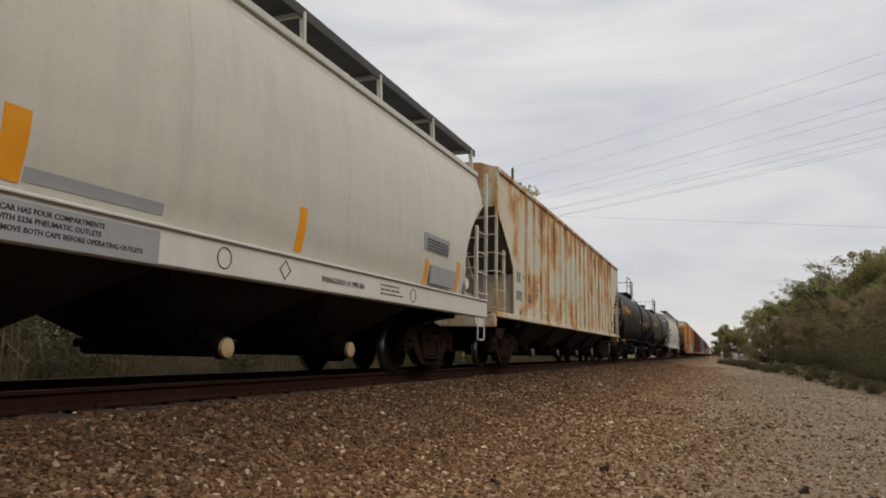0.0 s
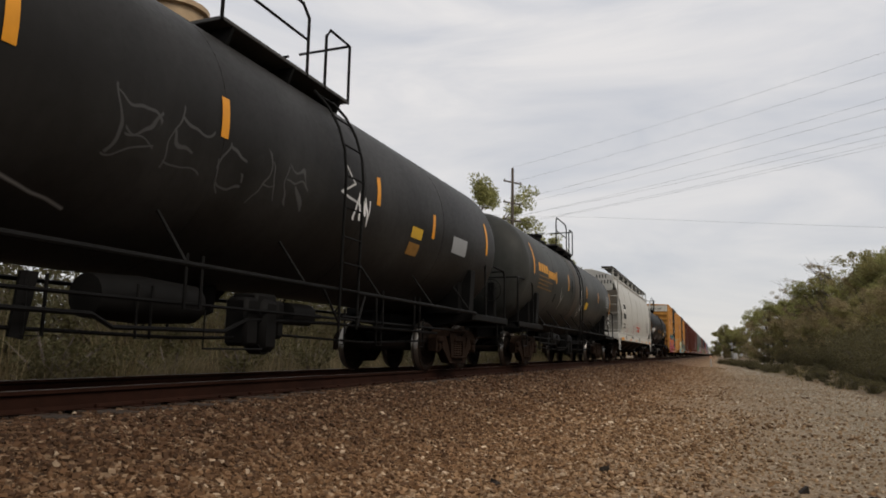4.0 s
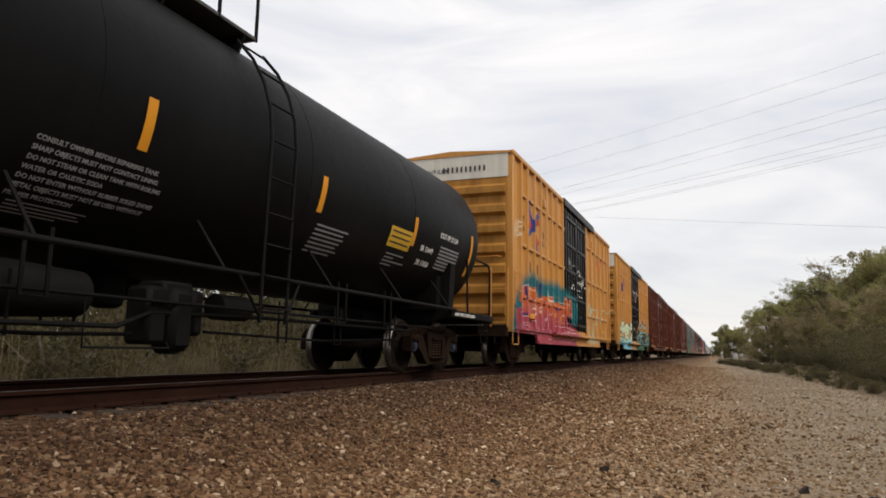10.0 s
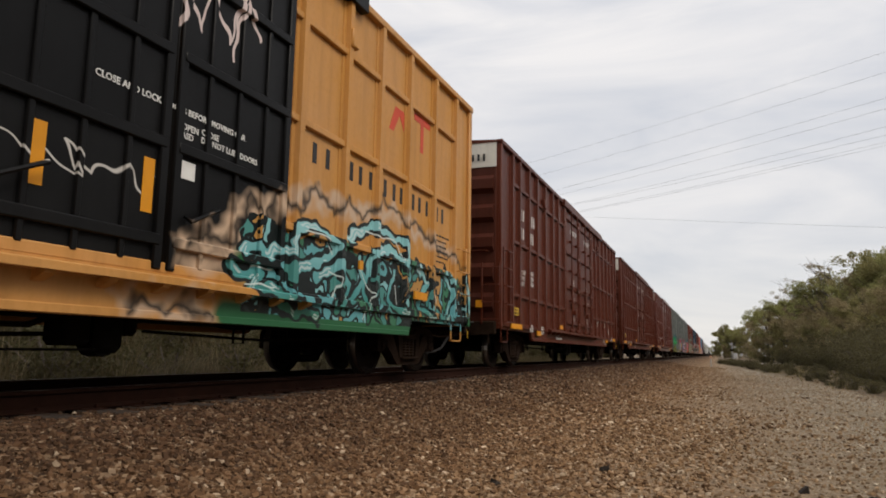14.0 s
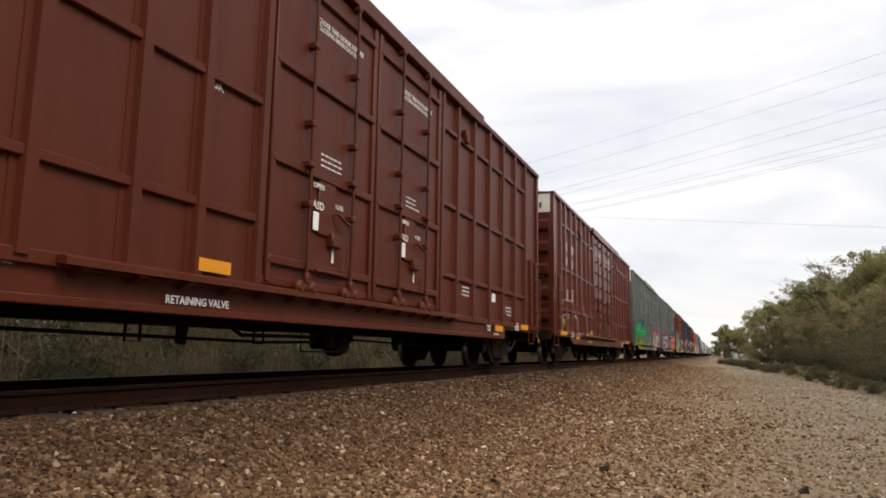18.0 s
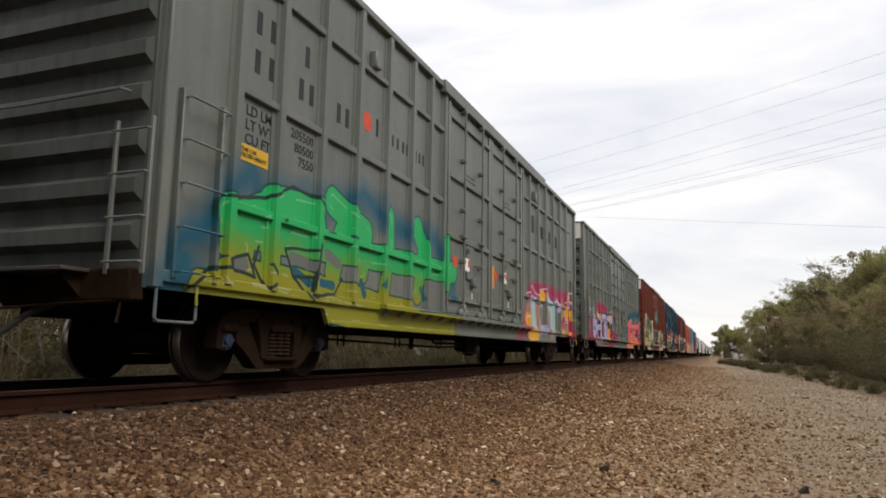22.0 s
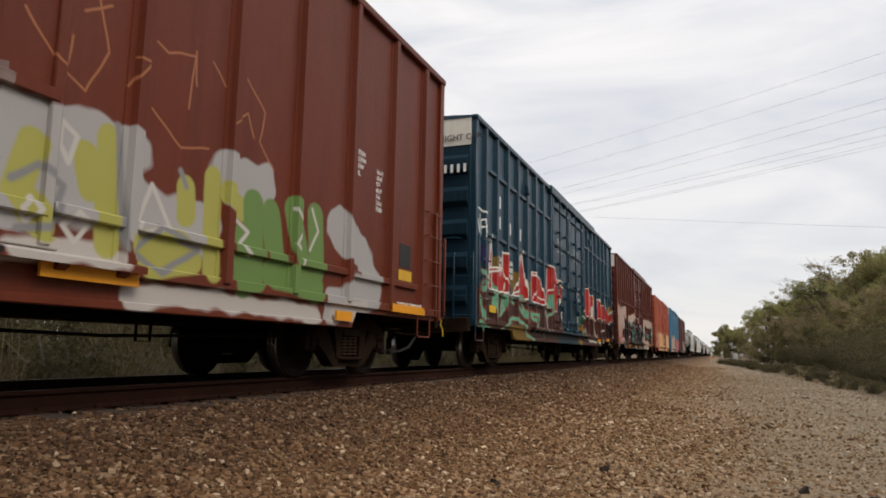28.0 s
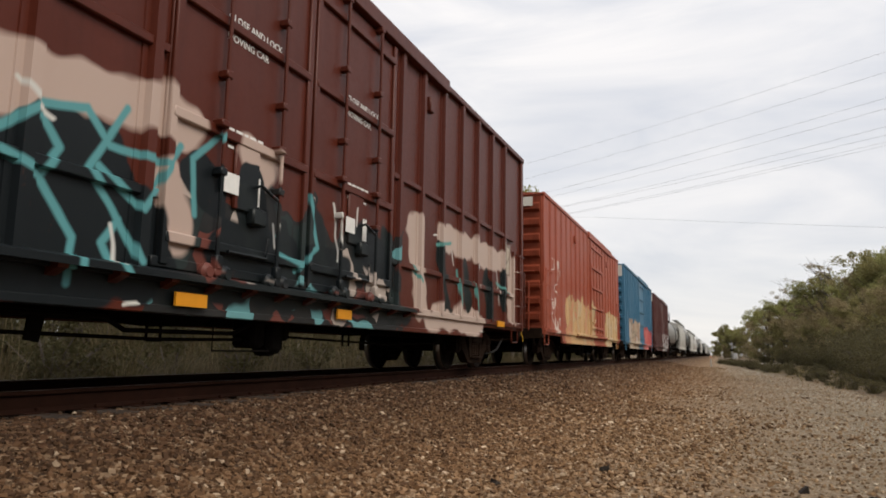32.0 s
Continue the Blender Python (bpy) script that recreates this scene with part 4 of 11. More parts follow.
    part("hand_brake_stand", Shape().cbox(0.66, 0.84, -h + 0.02, -h + 0.2, 1.08, 2.05, 0.02), steel, car)
    # side rail and its brackets
    for sx in (-1, 1):
        part("side_rail", Shape().tube([(sx * 1.50, -h + 2.3, 1.10), (sx * 1.50, h - 2.3, 1.10)], 0.028, 8), steel, car)
        for i in range(7):
            y = -h + 2.6 + (L - 5.2) * i / 6
            part("rail_bracket", Shape().tube([(sx * 1.50, y, 1.10), (sx * 1.12, y, zc - math.sqrt(r * r - 1.12 ** 2))], 0.018, 6), steel, car)
    # manway, platform and rail on top
    yp, zt = plat, zc + r
    part("manway", Shape().lathe([(zt - 0.12, 0.36), (zt + 0.24, 0.36), (zt + 0.25, 0.41), (zt + 0.31, 0.41), (zt + 0.35, 0.2), (zt + 0.36, 0.04)], (0, yp - 1.1, 0), "z", 22), dome or (steel if fine else mat), car)
    part("valve_housing", Shape().lathe([(zt - 0.1, 0.24), (zt + 0.28, 0.24), (zt + 0.33, 0.16)], (0, yp + 0.2, 0), "z", 16), steel, car)
    for sx in (-1, 1):
        part("top_platform", Shape().cbox(sx * 0.52, sx * 0.98, yp - 1.4, yp + 1.4, zt - 0.10, zt - 0.05, 0.008), GALV if fine else steel, car)
        for y in (yp - 1.2, yp, yp + 1.2):
            part("platform_bracket", Shape().prism([(sx * 0.55, zt - 0.1), (sx * 0.98, zt - 0.1), (sx * 0.85, zt - 0.42), (sx * 0.6, zt - 0.2)], "y", y - 0.02, y + 0.02), steel, car)
        s = Shape()
        zr = zt + 0.85
        s.tube([(sx * 0.97, yp - 1.4, zt - 0.1), (sx * 0.97, yp - 1.4, zr - 0.12), (sx * 0.97, yp - 1.3, zr), (sx * 0.97, yp + 0.15, zr), (sx * 0.97, yp + 0.3, zr - 0.14), (sx * 0.97, yp + 0.3, zt - 0.1)], 0.022, 7)
        part("platform_railing", s, steel, car)
        s = Shape().tube([(sx * 0.97, yp + 0.75, zt - 0.1), (sx * 0.97, yp + 0.75, zr - 0.18), (sx * 0.97, yp + 0.85, zr - 0.06), (sx * 0.97, yp + 1.4, zr - 0.06), (sx * 0.97, yp + 1.4, zt - 0.1)], 0.022, 7)
        part("platform_railing", s, steel, car)
        part("platform_railing", Shape().tube([(sx * 0.97, yp - 1.4, zt + 0.4), (sx * 0.97, yp + 0.3, zt + 0.4)], 0.018, 6), steel, car)
        part("platform_railing", Shape().tube([(sx * 0.97, yp + 1.4, zr - 0.06), (sx * 0.1, yp + 1.4, zr - 0.06)], 0.02, 6), steel, car)
        if ladder:
            for dy in (-0.23, 0.23):
                pts = [(sx * (r + 0.12) * math.cos(radians(a)), yp + lad + dy, zc + (r + 0.12) * math.sin(radians(a))) for a in (48, 36, 24, 12, 0)]
                pts += [(sx * 1.57, yp + lad + dy, 1.8), (sx * 1.55, yp + lad + dy, 0.62)]
                part("ladder_rail", Shape().tube(pts, 0.02, 6), steel, car)
            for i in range(9):
                a = 45 - i * 15
                x, z = (r + 0.12) * math.cos(radians(max(a, 0))), zc + (r + 0.12) * math.sin(radians(a)) if a > -30 else zc + (r + 0.12) * math.sin(radians(-30)) + (a + 30) * 0.022
                part("ladder_rung", Shape().tube([(sx * x, yp + lad - 0.23, z), (sx * x, yp + lad + 0.23, z)], 0.013, 6), steel, car)
            for dy in (-0.55, 0.55):
                part("ladder_brace", Shape().tube([(sx * 1.5, yp + lad + dy, 1.10), (sx * 1.56, yp + lad + dy * 0.4, 0.66)], 0.016, 6), steel, car)
    # bottom outlet and rigging
    part("bottom_outlet", Shape().lathe([(zc - r - 0.34, 0.10), (zc - r - 0.3, 0.17), (zc - r + 0.1, 0.2)], (0, 0, 0), "z", 16), steel, car)
    part("outlet_skid", Shape().prism([(-0.9, zc - r + 0.1), (0.9, zc - r + 0.1), (0.35, zc - r - 0.3), (-0.35, zc - r - 0.3)], "x", -0.3, -0.24), steel, car)
    brake_rigging(car, steel, L, 0.62)
    for y in (-h + 4.6, -h + 6.8, h - 6.0, h - 4.6):
        part("pipe_hanger", Shape().tube([(1.2, y, 1.25), (1.2, y, 0.72), (1.2, y + 0.22, 0.72), (1.2, y + 0.22, 1.25)], 0.018, 6), steel, car)
    part("train_pipe", Shape().tube([(1.15, -h + 2.6, 0.78), (1.15, h - 2.6, 0.76)], 0.02, 6), steel, car)
    truck(car, -h + 2.2, cap, spin)
    truck(car, h - 2.2, cap, spin)
    draft_gear(car, h, gap)
    return car, h, r, zc, strip


# ---- covered hopper ----
def hopper(label, front, back, mat, profile, edge, sill_mat=None, sill=(0.98, 1.34), w=1.58, ribs=0, bays=4, cap="dark", spin=True, gap=0.5,
           inner=None, board=True, eave=4.0, peak=4.36, outlet=TAN, seams=5, truck_in=1.75, rail_z=1.17, rib_mat=None, slope=None, steel=STEEL_DARK, bulk=None, step=None):
    """profile: (x, z) up the side; edge: how far each height stands back from the end."""
    car, L = begin("covered_hopper", label, "hopper car", front, back)
    h = L / 2
    sill_mat, inner = sill_mat or mat, inner or mat

    def inset(z):
        for (z0, u0), (z1, u1) in zip(edge, edge[1:]):
            if z0 <= z <= z1:
                return u0 + (u1 - u0) * (z - z0) / max(1e-6, z1 - z0)
        return edge[-1][1] if z > edge[-1][0] else edge[0][1]
    fine_prof = []
    for (x0, z0), (x1, z1) in zip(profile, profile[1:]):
        for i in range(3):
            fine_prof.append((x0 + (x1 - x0) * i / 3, z0 + (z1 - z0) * i / 3))
    fine_prof.append(profile[-1])
    cols = 9
    for sx in (1, -1):
        s, vs, fs = Shape(), [], []
        for lay in (0.0, 0.02):
            for x, z in fine_prof:
                a = inset(z)
                for k in range(cols):
                    vs.append((sx * (x - lay), -h + a + (L - 2 * a) * k / (cols - 1), z))
        m = len(fine_prof)
        for lay in (0, 1):
            o = lay * m * cols
            for i in range(m - 1):
                for k in range(cols - 1):
                    q = o + i * cols + k
                    fs.append((q, q + 1, q + cols + 1, q + cols))
        o = m * cols
        for i in range(m - 1):
            for k in (0, cols - 1):
                q = i * cols + k
                fs.append((q, q + cols, q + cols + o, q + o))
        for k in range(cols - 1):
            for i in (0, m - 1):
                q = i * cols + k
                fs.append((q, q + 1, q + 1 + o, q + o))
        s.add(vs, fs)
        part("side_sheet", s, mat, car)
        # top rail and vertical seams or ribs
        xt = profile[-1][0]
        part("top_rail", Shape().cbox(sx * (xt - 0.03), sx * (xt + 0.05), -h, h, eave - 0.05, eave + 0.06, 0.015), mat, car)
        if not ribs:
            part("top_rail", Shape().cbox(sx * (xt - 0.02), sx * (xt + 0.03), -h, h, eave - 0.17, eave - 0.09, 0.015), mat, car)
            part("top_rail", Shape().cbox(sx * (xt - 0.02), sx * (xt + 0.035), -h, h, eave - 0.29, eave - 0.22, 0.015), mat, car)
        n = ribs or seams
        for i in range(n):
            y = -h + (L * (i + 1) / (n + 1) if not ribs else 2.5 + (L - 5.0) * i / (n - 1))
            wd, dp = (0.035, 0.055) if ribs else (0.02, 0.008)
            vs, fs = [], []
            z_ok = [(x, z) for x, z in fine_prof if inset(z) < min(y + h, h - y)]
            for x, z in z_ok:
                vs += [(sx * x, y - wd, z), (sx * (x + dp), y - wd * 0.7, z), (sx * (x + dp), y + wd * 0.7, z), (sx * x, y + wd, z)]
            for j in range(len(z_ok) - 1):
                for k in range(3):
                    fs.append((4 * j + k, 4 * j + k + 1, 4 * j + k + 5, 4 * j + k + 4))
            fs += [(0, 1, 2, 3), (4 * len(z_ok) - 4, 4 * len(z_ok) - 3, 4 * len(z_ok) - 2, 4 * len(z_ok) - 1)]
            part("side_rib" if ribs else "seam", Shape().add(vs, fs), rib_mat or mat, car)
        if sill_mat and sill:
            part("side_sill", Shape().cbox(sx * (w - 0.12), sx * w, -h + 0.0, h - 0.0, sill[0], sill[1], 0.02), sill_mat, car)
            part("sill_flange", Shape().cbox(sx * (w - 0.16), sx * (w + 0.03), -h + 0.02, h - 0.02, sill[1] - 0.02, sill[1] + 0.012, 0.008), sill_mat, car)
        else:
            part("side_sill", Shape().cbox(sx * (w - 0.14), sx * (w + 0.015), -h, h, rail_z - 0.06, rail_z + 0.06, 0.012), mat, car)
    # roof
    xt = profile[-1][0]
    arch = [(-xt - 0.02, eave + 0.03), (-xt * 0.75, eave + 0.17), (-xt * 0.4, peak - 0.04), (0, peak), (xt * 0.4, peak - 0.04), (xt * 0.75, eave + 0.17), (xt + 0.02, eave + 0.03)]
    part("roof", Shape().prism(arch, "y", -h, h), mat, car)
    part("hatch_trough", Shape().cbox(-0.3, 0.3, -h + 0.6, h - 0.6, peak - 0.02, peak + 0.1, 0.03), mat, car)
    if board:
        for sx in (1, -1):
            part("running_board", Shape().cbox(sx * (xt - 0.52), sx * (xt - 0.02), -h + 0.05, h - 0.05, peak + 0.10, peak + 0.14, 0.008), GALV, car)
            part("running_board", Shape().cbox(sx * (xt - 0.03), sx * (xt - 0.005), -h + 0.05, h - 0.05, peak + 0.02, peak + 0.16, 0.006), GALV, car)
            for i in range(9):
                y = -h + 0.3 + (L - 0.6) * i / 8
                part("board_bracket", Shape().prism([(sx * (xt - 0.55), peak + 0.1), (sx * (xt + 0.01), peak + 0.1), (sx * (xt + 0.03), eave + 0.02), (sx * (xt - 0.03), eave + 0.02), (sx * (xt - 0.06), peak + 0.05), (sx * (xt - 0.55), peak + 0.05)], "y", y - 0.025, y + 0.025), mat, car)
    zb = edge[0][0]
    ztop = edge[-1][0]
    # ends: upper panel, slope sheet, posts, platform
    for e in (-1, 1):
        y0 = e * h
        zp = [z for z, u in edge if u < 0.12][0]
        ib = edge[0][1]
        part("end_panel", Shape().prism([(-xt, zp), (xt, zp), (xt, eave + 0.02), (xt * 0.75, eave + 0.165), (xt * 0.4, peak - 0.045), (0, peak - 0.005), (-xt * 0.4, peak - 0.045), (-xt * 0.75, eave + 0.165), (-xt, eave + 0.02)], "y", y0 - e * 0.03, y0 + e * 0.004), mat, car)
        ws = profile[len(profile) // 2][0] - 0.05
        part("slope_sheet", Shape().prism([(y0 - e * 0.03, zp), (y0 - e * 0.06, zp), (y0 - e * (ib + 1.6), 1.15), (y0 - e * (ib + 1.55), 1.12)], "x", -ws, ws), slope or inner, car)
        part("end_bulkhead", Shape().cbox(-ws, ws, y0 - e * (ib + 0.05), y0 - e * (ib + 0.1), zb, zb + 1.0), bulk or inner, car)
        part("end_deck", Shape().cbox(-w + 0.1, w - 0.1, y0, y0 - e * (ib + 0.3), sill[0] + 0.2 if sill else rail_z - 0.02, sill[0] + 0.25 if sill else rail_z + 0.03, 0.01), steel, car)
        zs = sill[1] if sill else rail_z
        part("end_sill", Shape().cbox(-w + 0.02, w - 0.02, y0 + e * 0.02, y0 - e * 0.10, zs - 0.28, zs, 0.02), sill_mat, car)
        for x in (-0.42, 0.42):
            s = Shape().add([(x - 0.06, y0 - e * 0.05, zp), (x + 0.06, y0 - e * 0.05, zp), (x * 1.9 + 0.06, y0 - e * (ib * 0.7), zs), (x * 1.9 - 0.06, y0 - e * (ib * 0.7), zs),
                             (x - 0.06, y0 - e * 0.10, zp), (x + 0.06, y0 - e * 0.10, zp), (x * 1.9 + 0.06, y0 - e * (ib * 0.7 + 0.06), zs), (x * 1.9 - 0.06, y0 - e * (ib * 0.7 + 0.06), zs)],
                            [(0, 1, 2, 3), (4, 7, 6, 5), (0, 4, 5, 1), (2, 6, 7, 3), (0, 3, 7, 4), (1, 5, 6, 2)])
            part("end_brace", s, mat, car)
        for sx in (-1, 1):
            xo = sx * (w - 0.03)
            for yy, top in ((0.04, eave), (0.62, zs + 1.45)):
                y = y0 - e * yy
                part("corner_post", Shape().cbox(xo - 0.03, xo + 0.03, y - 0.03, y + 0.03, zs - 0.05, top, 0.006), mat, car)
            for i in range(6 if e < 0 or True else 4):
                z = zs + 0.12 + i * 0.4
                if i < 4:
                    part("ladder_rung", Shape().tube([(xo, y0 - e * 0.04, z), (xo + sx * 0.05, y0 - e * 0.06, z), (xo + sx * 0.05, y0 - e * 0.6, z), (xo, y0 - e * 0.62, z)], 0.013, 6), mat, car)
                part("end_rung", Shape().tube([(xo, y0 - e * 0.02, z), (xo, y0 + e * 0.03, z), (sx * (w - 0.5), y0 + e * 0.03, z), (sx * (w - 0.5), y0 - e * 0.02, z)], 0.013, 6), mat, car)
            part("end_post", Shape().cbox(sx * (w - 0.5) - 0.03, sx * (w - 0.5) + 0.03, y0 - e * 0.06, y0, zs - 0.05, zs + 1.5, 0.006), mat, car)
            sill_step(car, step or sill_mat, sx * (w - 0.01), y0 - e * 0.33 - 0.2, y0 - e * 0.33 + 0.2, zs - 0.3, zs - 0.78)
            part("step_plate", Shape().prism([(y0 - e * 0.02, zs - 0.3), (y0 - e * 0.75, zs - 0.3), (y0 - e * 0.55, zs - 0.52), (y0 - e * 0.12, zs - 0.52)], "x", sx * (w - 0.05), sx * (w - 0.035)), step or sill_mat, car)
        part("end_handrail", Shape().tube([(-w + 0.4, y0 + e * 0.03, zs + 1.0), (w - 0.4, y0 + e * 0.03, zs + 1.0)], 0.014, 6), mat, car)
    ringp = [(0.2 + 0.27 * math.cos(a), -h + 0.06, 2.2 + 0.27 * math.sin(a)) for a in [2 * math.pi * q / 18 for q in range(19)]]
    s = Shape().tube(ringp, 0.014, 6)
    for a in (0.3, 1.56, 2.8, 4.1, 5.3):
        s.tube([(0.2, -h + 0.1, 2.2), (0.2 + 0.27 * math.cos(a), -h + 0.06, 2.2 + 0.27 * math.sin(a))], 0.009, 5)
    part("hand_brake_wheel", s, steel, car)
    # hopper bays and outlets under the floor
    ba, bb = -h + 3.3, h - 3.3
    bl = (bb - ba) / bays
    for k in range(bays):
        a, b = ba + k * bl, ba + (k + 1) * bl
        mid = (a + b) / 2
        top = sill[0] + 0.05 if sill else rail_z - 0.04
        wt, wb, zo = w - 0.14, 0.55, 0.42
        s = Shape().add([(-wt, a + 0.03, top), (wt, a + 0.03, top), (wt, b - 0.03, top), (-wt, b - 0.03, top), (-wb, mid - 0.35, zo), (wb, mid - 0.35, zo), (wb, mid + 0.35, zo), (-wb, mid + 0.35, zo)],
                        [(0, 1, 2, 3), (4, 7, 6, 5), (0, 4, 5, 1), (1, 5, 6, 2), (2, 6, 7, 3), (3, 7, 4, 0)])
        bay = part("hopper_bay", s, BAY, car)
        part("outlet_frame", Shape().cbox(-0.7, 0.7, mid - 0.42, mid + 0.42, 0.34, 0.44, 0.02), steel, bay)
        part("outlet_tube", Shape().lathe([(-0.95, 0.10), (0.95, 0.10), (0.95, 0.125), (1.02, 0.125)], (0, mid, 0.36), "x", 14), CAST, bay)
        part("outlet_cap", Shape().lathe([(1.0, 0.105), (1.06, 0.105), (1.075, 0.08)], (0, mid, 0.36), "x", 14), outlet, bay, "tan outlet cap")
        part("bay_hinge", Shape().cbox(0.5, 0.85, mid - 0.2, mid + 0.2, 0.44, 0.56, 0.02), CAST, bay)
    part("center_sill", Shape().cbox(-0.2, 0.2, -h + 0.1, h - 0.1, 0.7, 1.0, 0.02), steel, car)
    for e in (-1, 1):
        part("body_bolster", Shape().prism([(-w + 0.1, 1.12), (w - 0.1, 1.12), (w - 0.1, 0.95), (0.3, 0.8), (-0.3, 0.8), (-w + 0.1, 0.95)], "y", e * (h - truck_in) - 0.15, e * (h - truck_in) + 0.15), steel, car)
    part("brake_reservoir", Shape().lathe([(-0.6, 0.05), (-0.58, 0.2), (0.58, 0.2), (0.6, 0.05)], (0.3, -h + 1.5, 1.55), "y", 16), mat, car)
    part("control_valve", Shape().cbox(-0.3, 0.05, -h + 0.5, -h + 0.85, 1.3, 1.7, 0.03), steel, car)
    part("train_pipe", Shape().tube([(0.6, -h + 0.3, 0.85), (0.65, 0, 0.62), (0.6, h - 0.3, 0.85)], 0.02, 6), steel, car)
    truck(car, -h + truck_in, cap, spin)
    truck(car, h - truck_in, cap, spin)
    draft_gear(car, h, gap)
    return car, h, w


def far_copy(src, m):
    """A lighter copy of a car for the far end of the train: its parts joined into a body and its running gear."""
    made = new(src.name.split(".")[0])
    tagged(made, src["label"], src["category"], src["group"])
    made.matrix_basis = m
    for name, pick in (("body", lambda o: o.parent == src and not o.name.startswith("truck")), ("running_gear", lambda o: o.name.startswith("truck") or (o.parent and o.parent.name.startswith("truck")))):
        key = (src.name, name)
        if key not in FAR_MESH:
            mats, vs, fs, ids = [], [], [], []
            for o in src.children_recursive:
                if not pick(o):
                    continue
                w = o.matrix_basis if o.parent == src else o.parent.matrix_basis @ o.matrix_basis
                mat = o.data.materials[0]
                if mat not in mats:
                    mats.append(mat)
                k = len(vs)
                vs.extend([tuple(w @ v.co) for v in o.data.vertices])
                for p in o.data.polygons:
                    fs.append([k + i for i in p.vertices])
                    ids.append(mats.index(mat))
            me = bpy.data.meshes.new(name)
            me.from_pydata(vs, [], fs)
            me.polygons.foreach_set("material_index", ids)
            for mat in mats:
                me.materials.append(mat)
            FAR_MESH[key] = me
        part(name, FAR_MESH[key], None, made)
    return made


FAR_MESH = {}


# ---- the cars, in the order in which they pass ----
def zone(L, u0, u1, z0, z1, style, line, fill=(), **more):
    return dict(dict(side=1.36, u0=-L / 2), **more, y=(u0 - L / 2, u1 - L / 2), z=(z0, z1), style=style, line=line, fill=fill)


def marks(L, color, hw, paths, fill=(), z=(0.6, 2.2), **more):
    """Sprayed strokes of half-width hw along paths of (metres from the front end, height)."""
    return dict(dict(side=1.36, ow=0.0, warp=0.06, seed=len(paths) * 0.7), **more, u0=-L / 2, y=(0.0, 1.0), z=z, style="letters", line=color, fill=fill, hw=hw, paths=paths)


CURVED = [(1.47, 1.30), (1.56, 1.75), (1.585, 2.3), (1.55, 2.9), (1.46, 3.45), (1.34, 3.85), (1.31, 4.0)]
CURVED_EDGE = [(1.30, 1.35), (2.25, 1.28), (2.7, 0.95), (3.1, 0.50), (3.35, 0.02), (4.2, 0.0)]
FLATSIDE = [(1.47, 1.18), (1.47, 2.3), (1.47, 3.3), (1.47, 4.34)]
FLAT_EDGE = [(1.18, 1.48), (2.40, 1.42), (3.52, 0.04), (4.4, 0.0)]

# pale grey four-compartment covered hopper
HOP_GREY = paint("pale_grey_hopper_paint", (0.46, 0.45, 0.40), 0.03, 0.22, 0.42, chalk=0.15)
HOP_SILL = paint("white_sill_paint", (0.52, 0.51, 0.475), 0.06, 0.2, 0.45)
# hopper grey with the shade of the recessed ends put into it
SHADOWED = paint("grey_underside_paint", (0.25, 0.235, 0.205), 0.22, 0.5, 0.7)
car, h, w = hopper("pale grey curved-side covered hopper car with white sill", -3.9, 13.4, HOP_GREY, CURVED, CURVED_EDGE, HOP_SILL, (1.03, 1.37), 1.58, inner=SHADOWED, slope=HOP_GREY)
part("stencil_panel", Shape().box(w, w + 0.004, -h + 4.2, -h + 8.37, 1.04, 1.315), GREYPANEL, car, "grey stencil panel on the sill")
words(car, "THIS CAR HAS FOUR COMPARTMENTS", -h + 6.83, 1.24, 0.041, w + 0.005, INK)
words(car, "WITH 5236 PNEUMATIC OUTLETS", -h + 6.93, 1.175, 0.041, w + 0.005, INK)
words(car, "REMOVE BOTH CAPS BEFORE OPERATING OUTLETS", -h + 6.92, 1.105, 0.04, w + 0.005, INK)


def bulge(z):
    """Half width of the curved side at a height."""
    for (x0, z0), (x1, z1) in zip(CURVED, CURVED[1:]):
        if z <= z1:
            return x0 + (x1 - x0) * (z - z0) / (z1 - z0)
    return CURVED[-1][0]


for u, a, b, wd in ((6.93, 1.45, 1.95, 0.2), (10.45, 1.45, 1.95, 0.15), (14.1, 1.42, 1.82, 0.14), (15.55, 1.40, 1.95, 0.14)):
    zs = sorted([a, b] + [z for x, z in CURVED if a < z < b])
    part("reflective_stripe", Shape().prism([(bulge(z) - 0.004, z) for z in zs] + [(bulge(z) + 0.007, z) for z in reversed(zs)], "y", -h + u, -h + u + wd), STRIPE, car, "amber reflective strip")
part("stencil_panel", Shape().prism([(bulge(z) + d, z) for z, d in ((1.47, -0.004), (1.47, 0.006), (1.57, 0.006), (1.57, -0.004))], "y", -h + 7.15, -h + 8.45), GREYPANEL, car)
for u0, u1, a, b in ((14.3, 15.4, 1.45, 1.75), (14.0, 15.1, 1.98, 2.25)):
    part("stencil_panel", Shape().prism([(1.55, a), (1.578, a), (1.596, b), (1.56, b)], "y", -h + u0, -h + u1), GREYPANEL, car)
lines(car, 4, -h + 14.1, 1.98, 0.9, -0.055, 1.60, INK, 0.03, 3)
words(car, "PARAGOULD 10 1995 RH", -h + 10.95, 1.15, 0.07, w + 0.004, INK)
lines(car, 3, -h + 12.5, 1.25, 0.7, 0.06, w + 0.002, INK, 0.03, 4)
s = Shape()
for yy, zz in ((-h + 10.2, 1.2), (-h + 9.2, 1.2), (-h + 13.6, 1.19)):
    s.tube([(w + 0.003, yy + 0.1 * math.cos(a), zz + 0.1 * math.sin(a)) for a in [k * math.pi / (2 if yy == -h + 10.2 else 8) for k in range(5 if yy == -h + 10.2 else 17)]], 0.007, 4)
part("inspection_mark", s, INK, car)
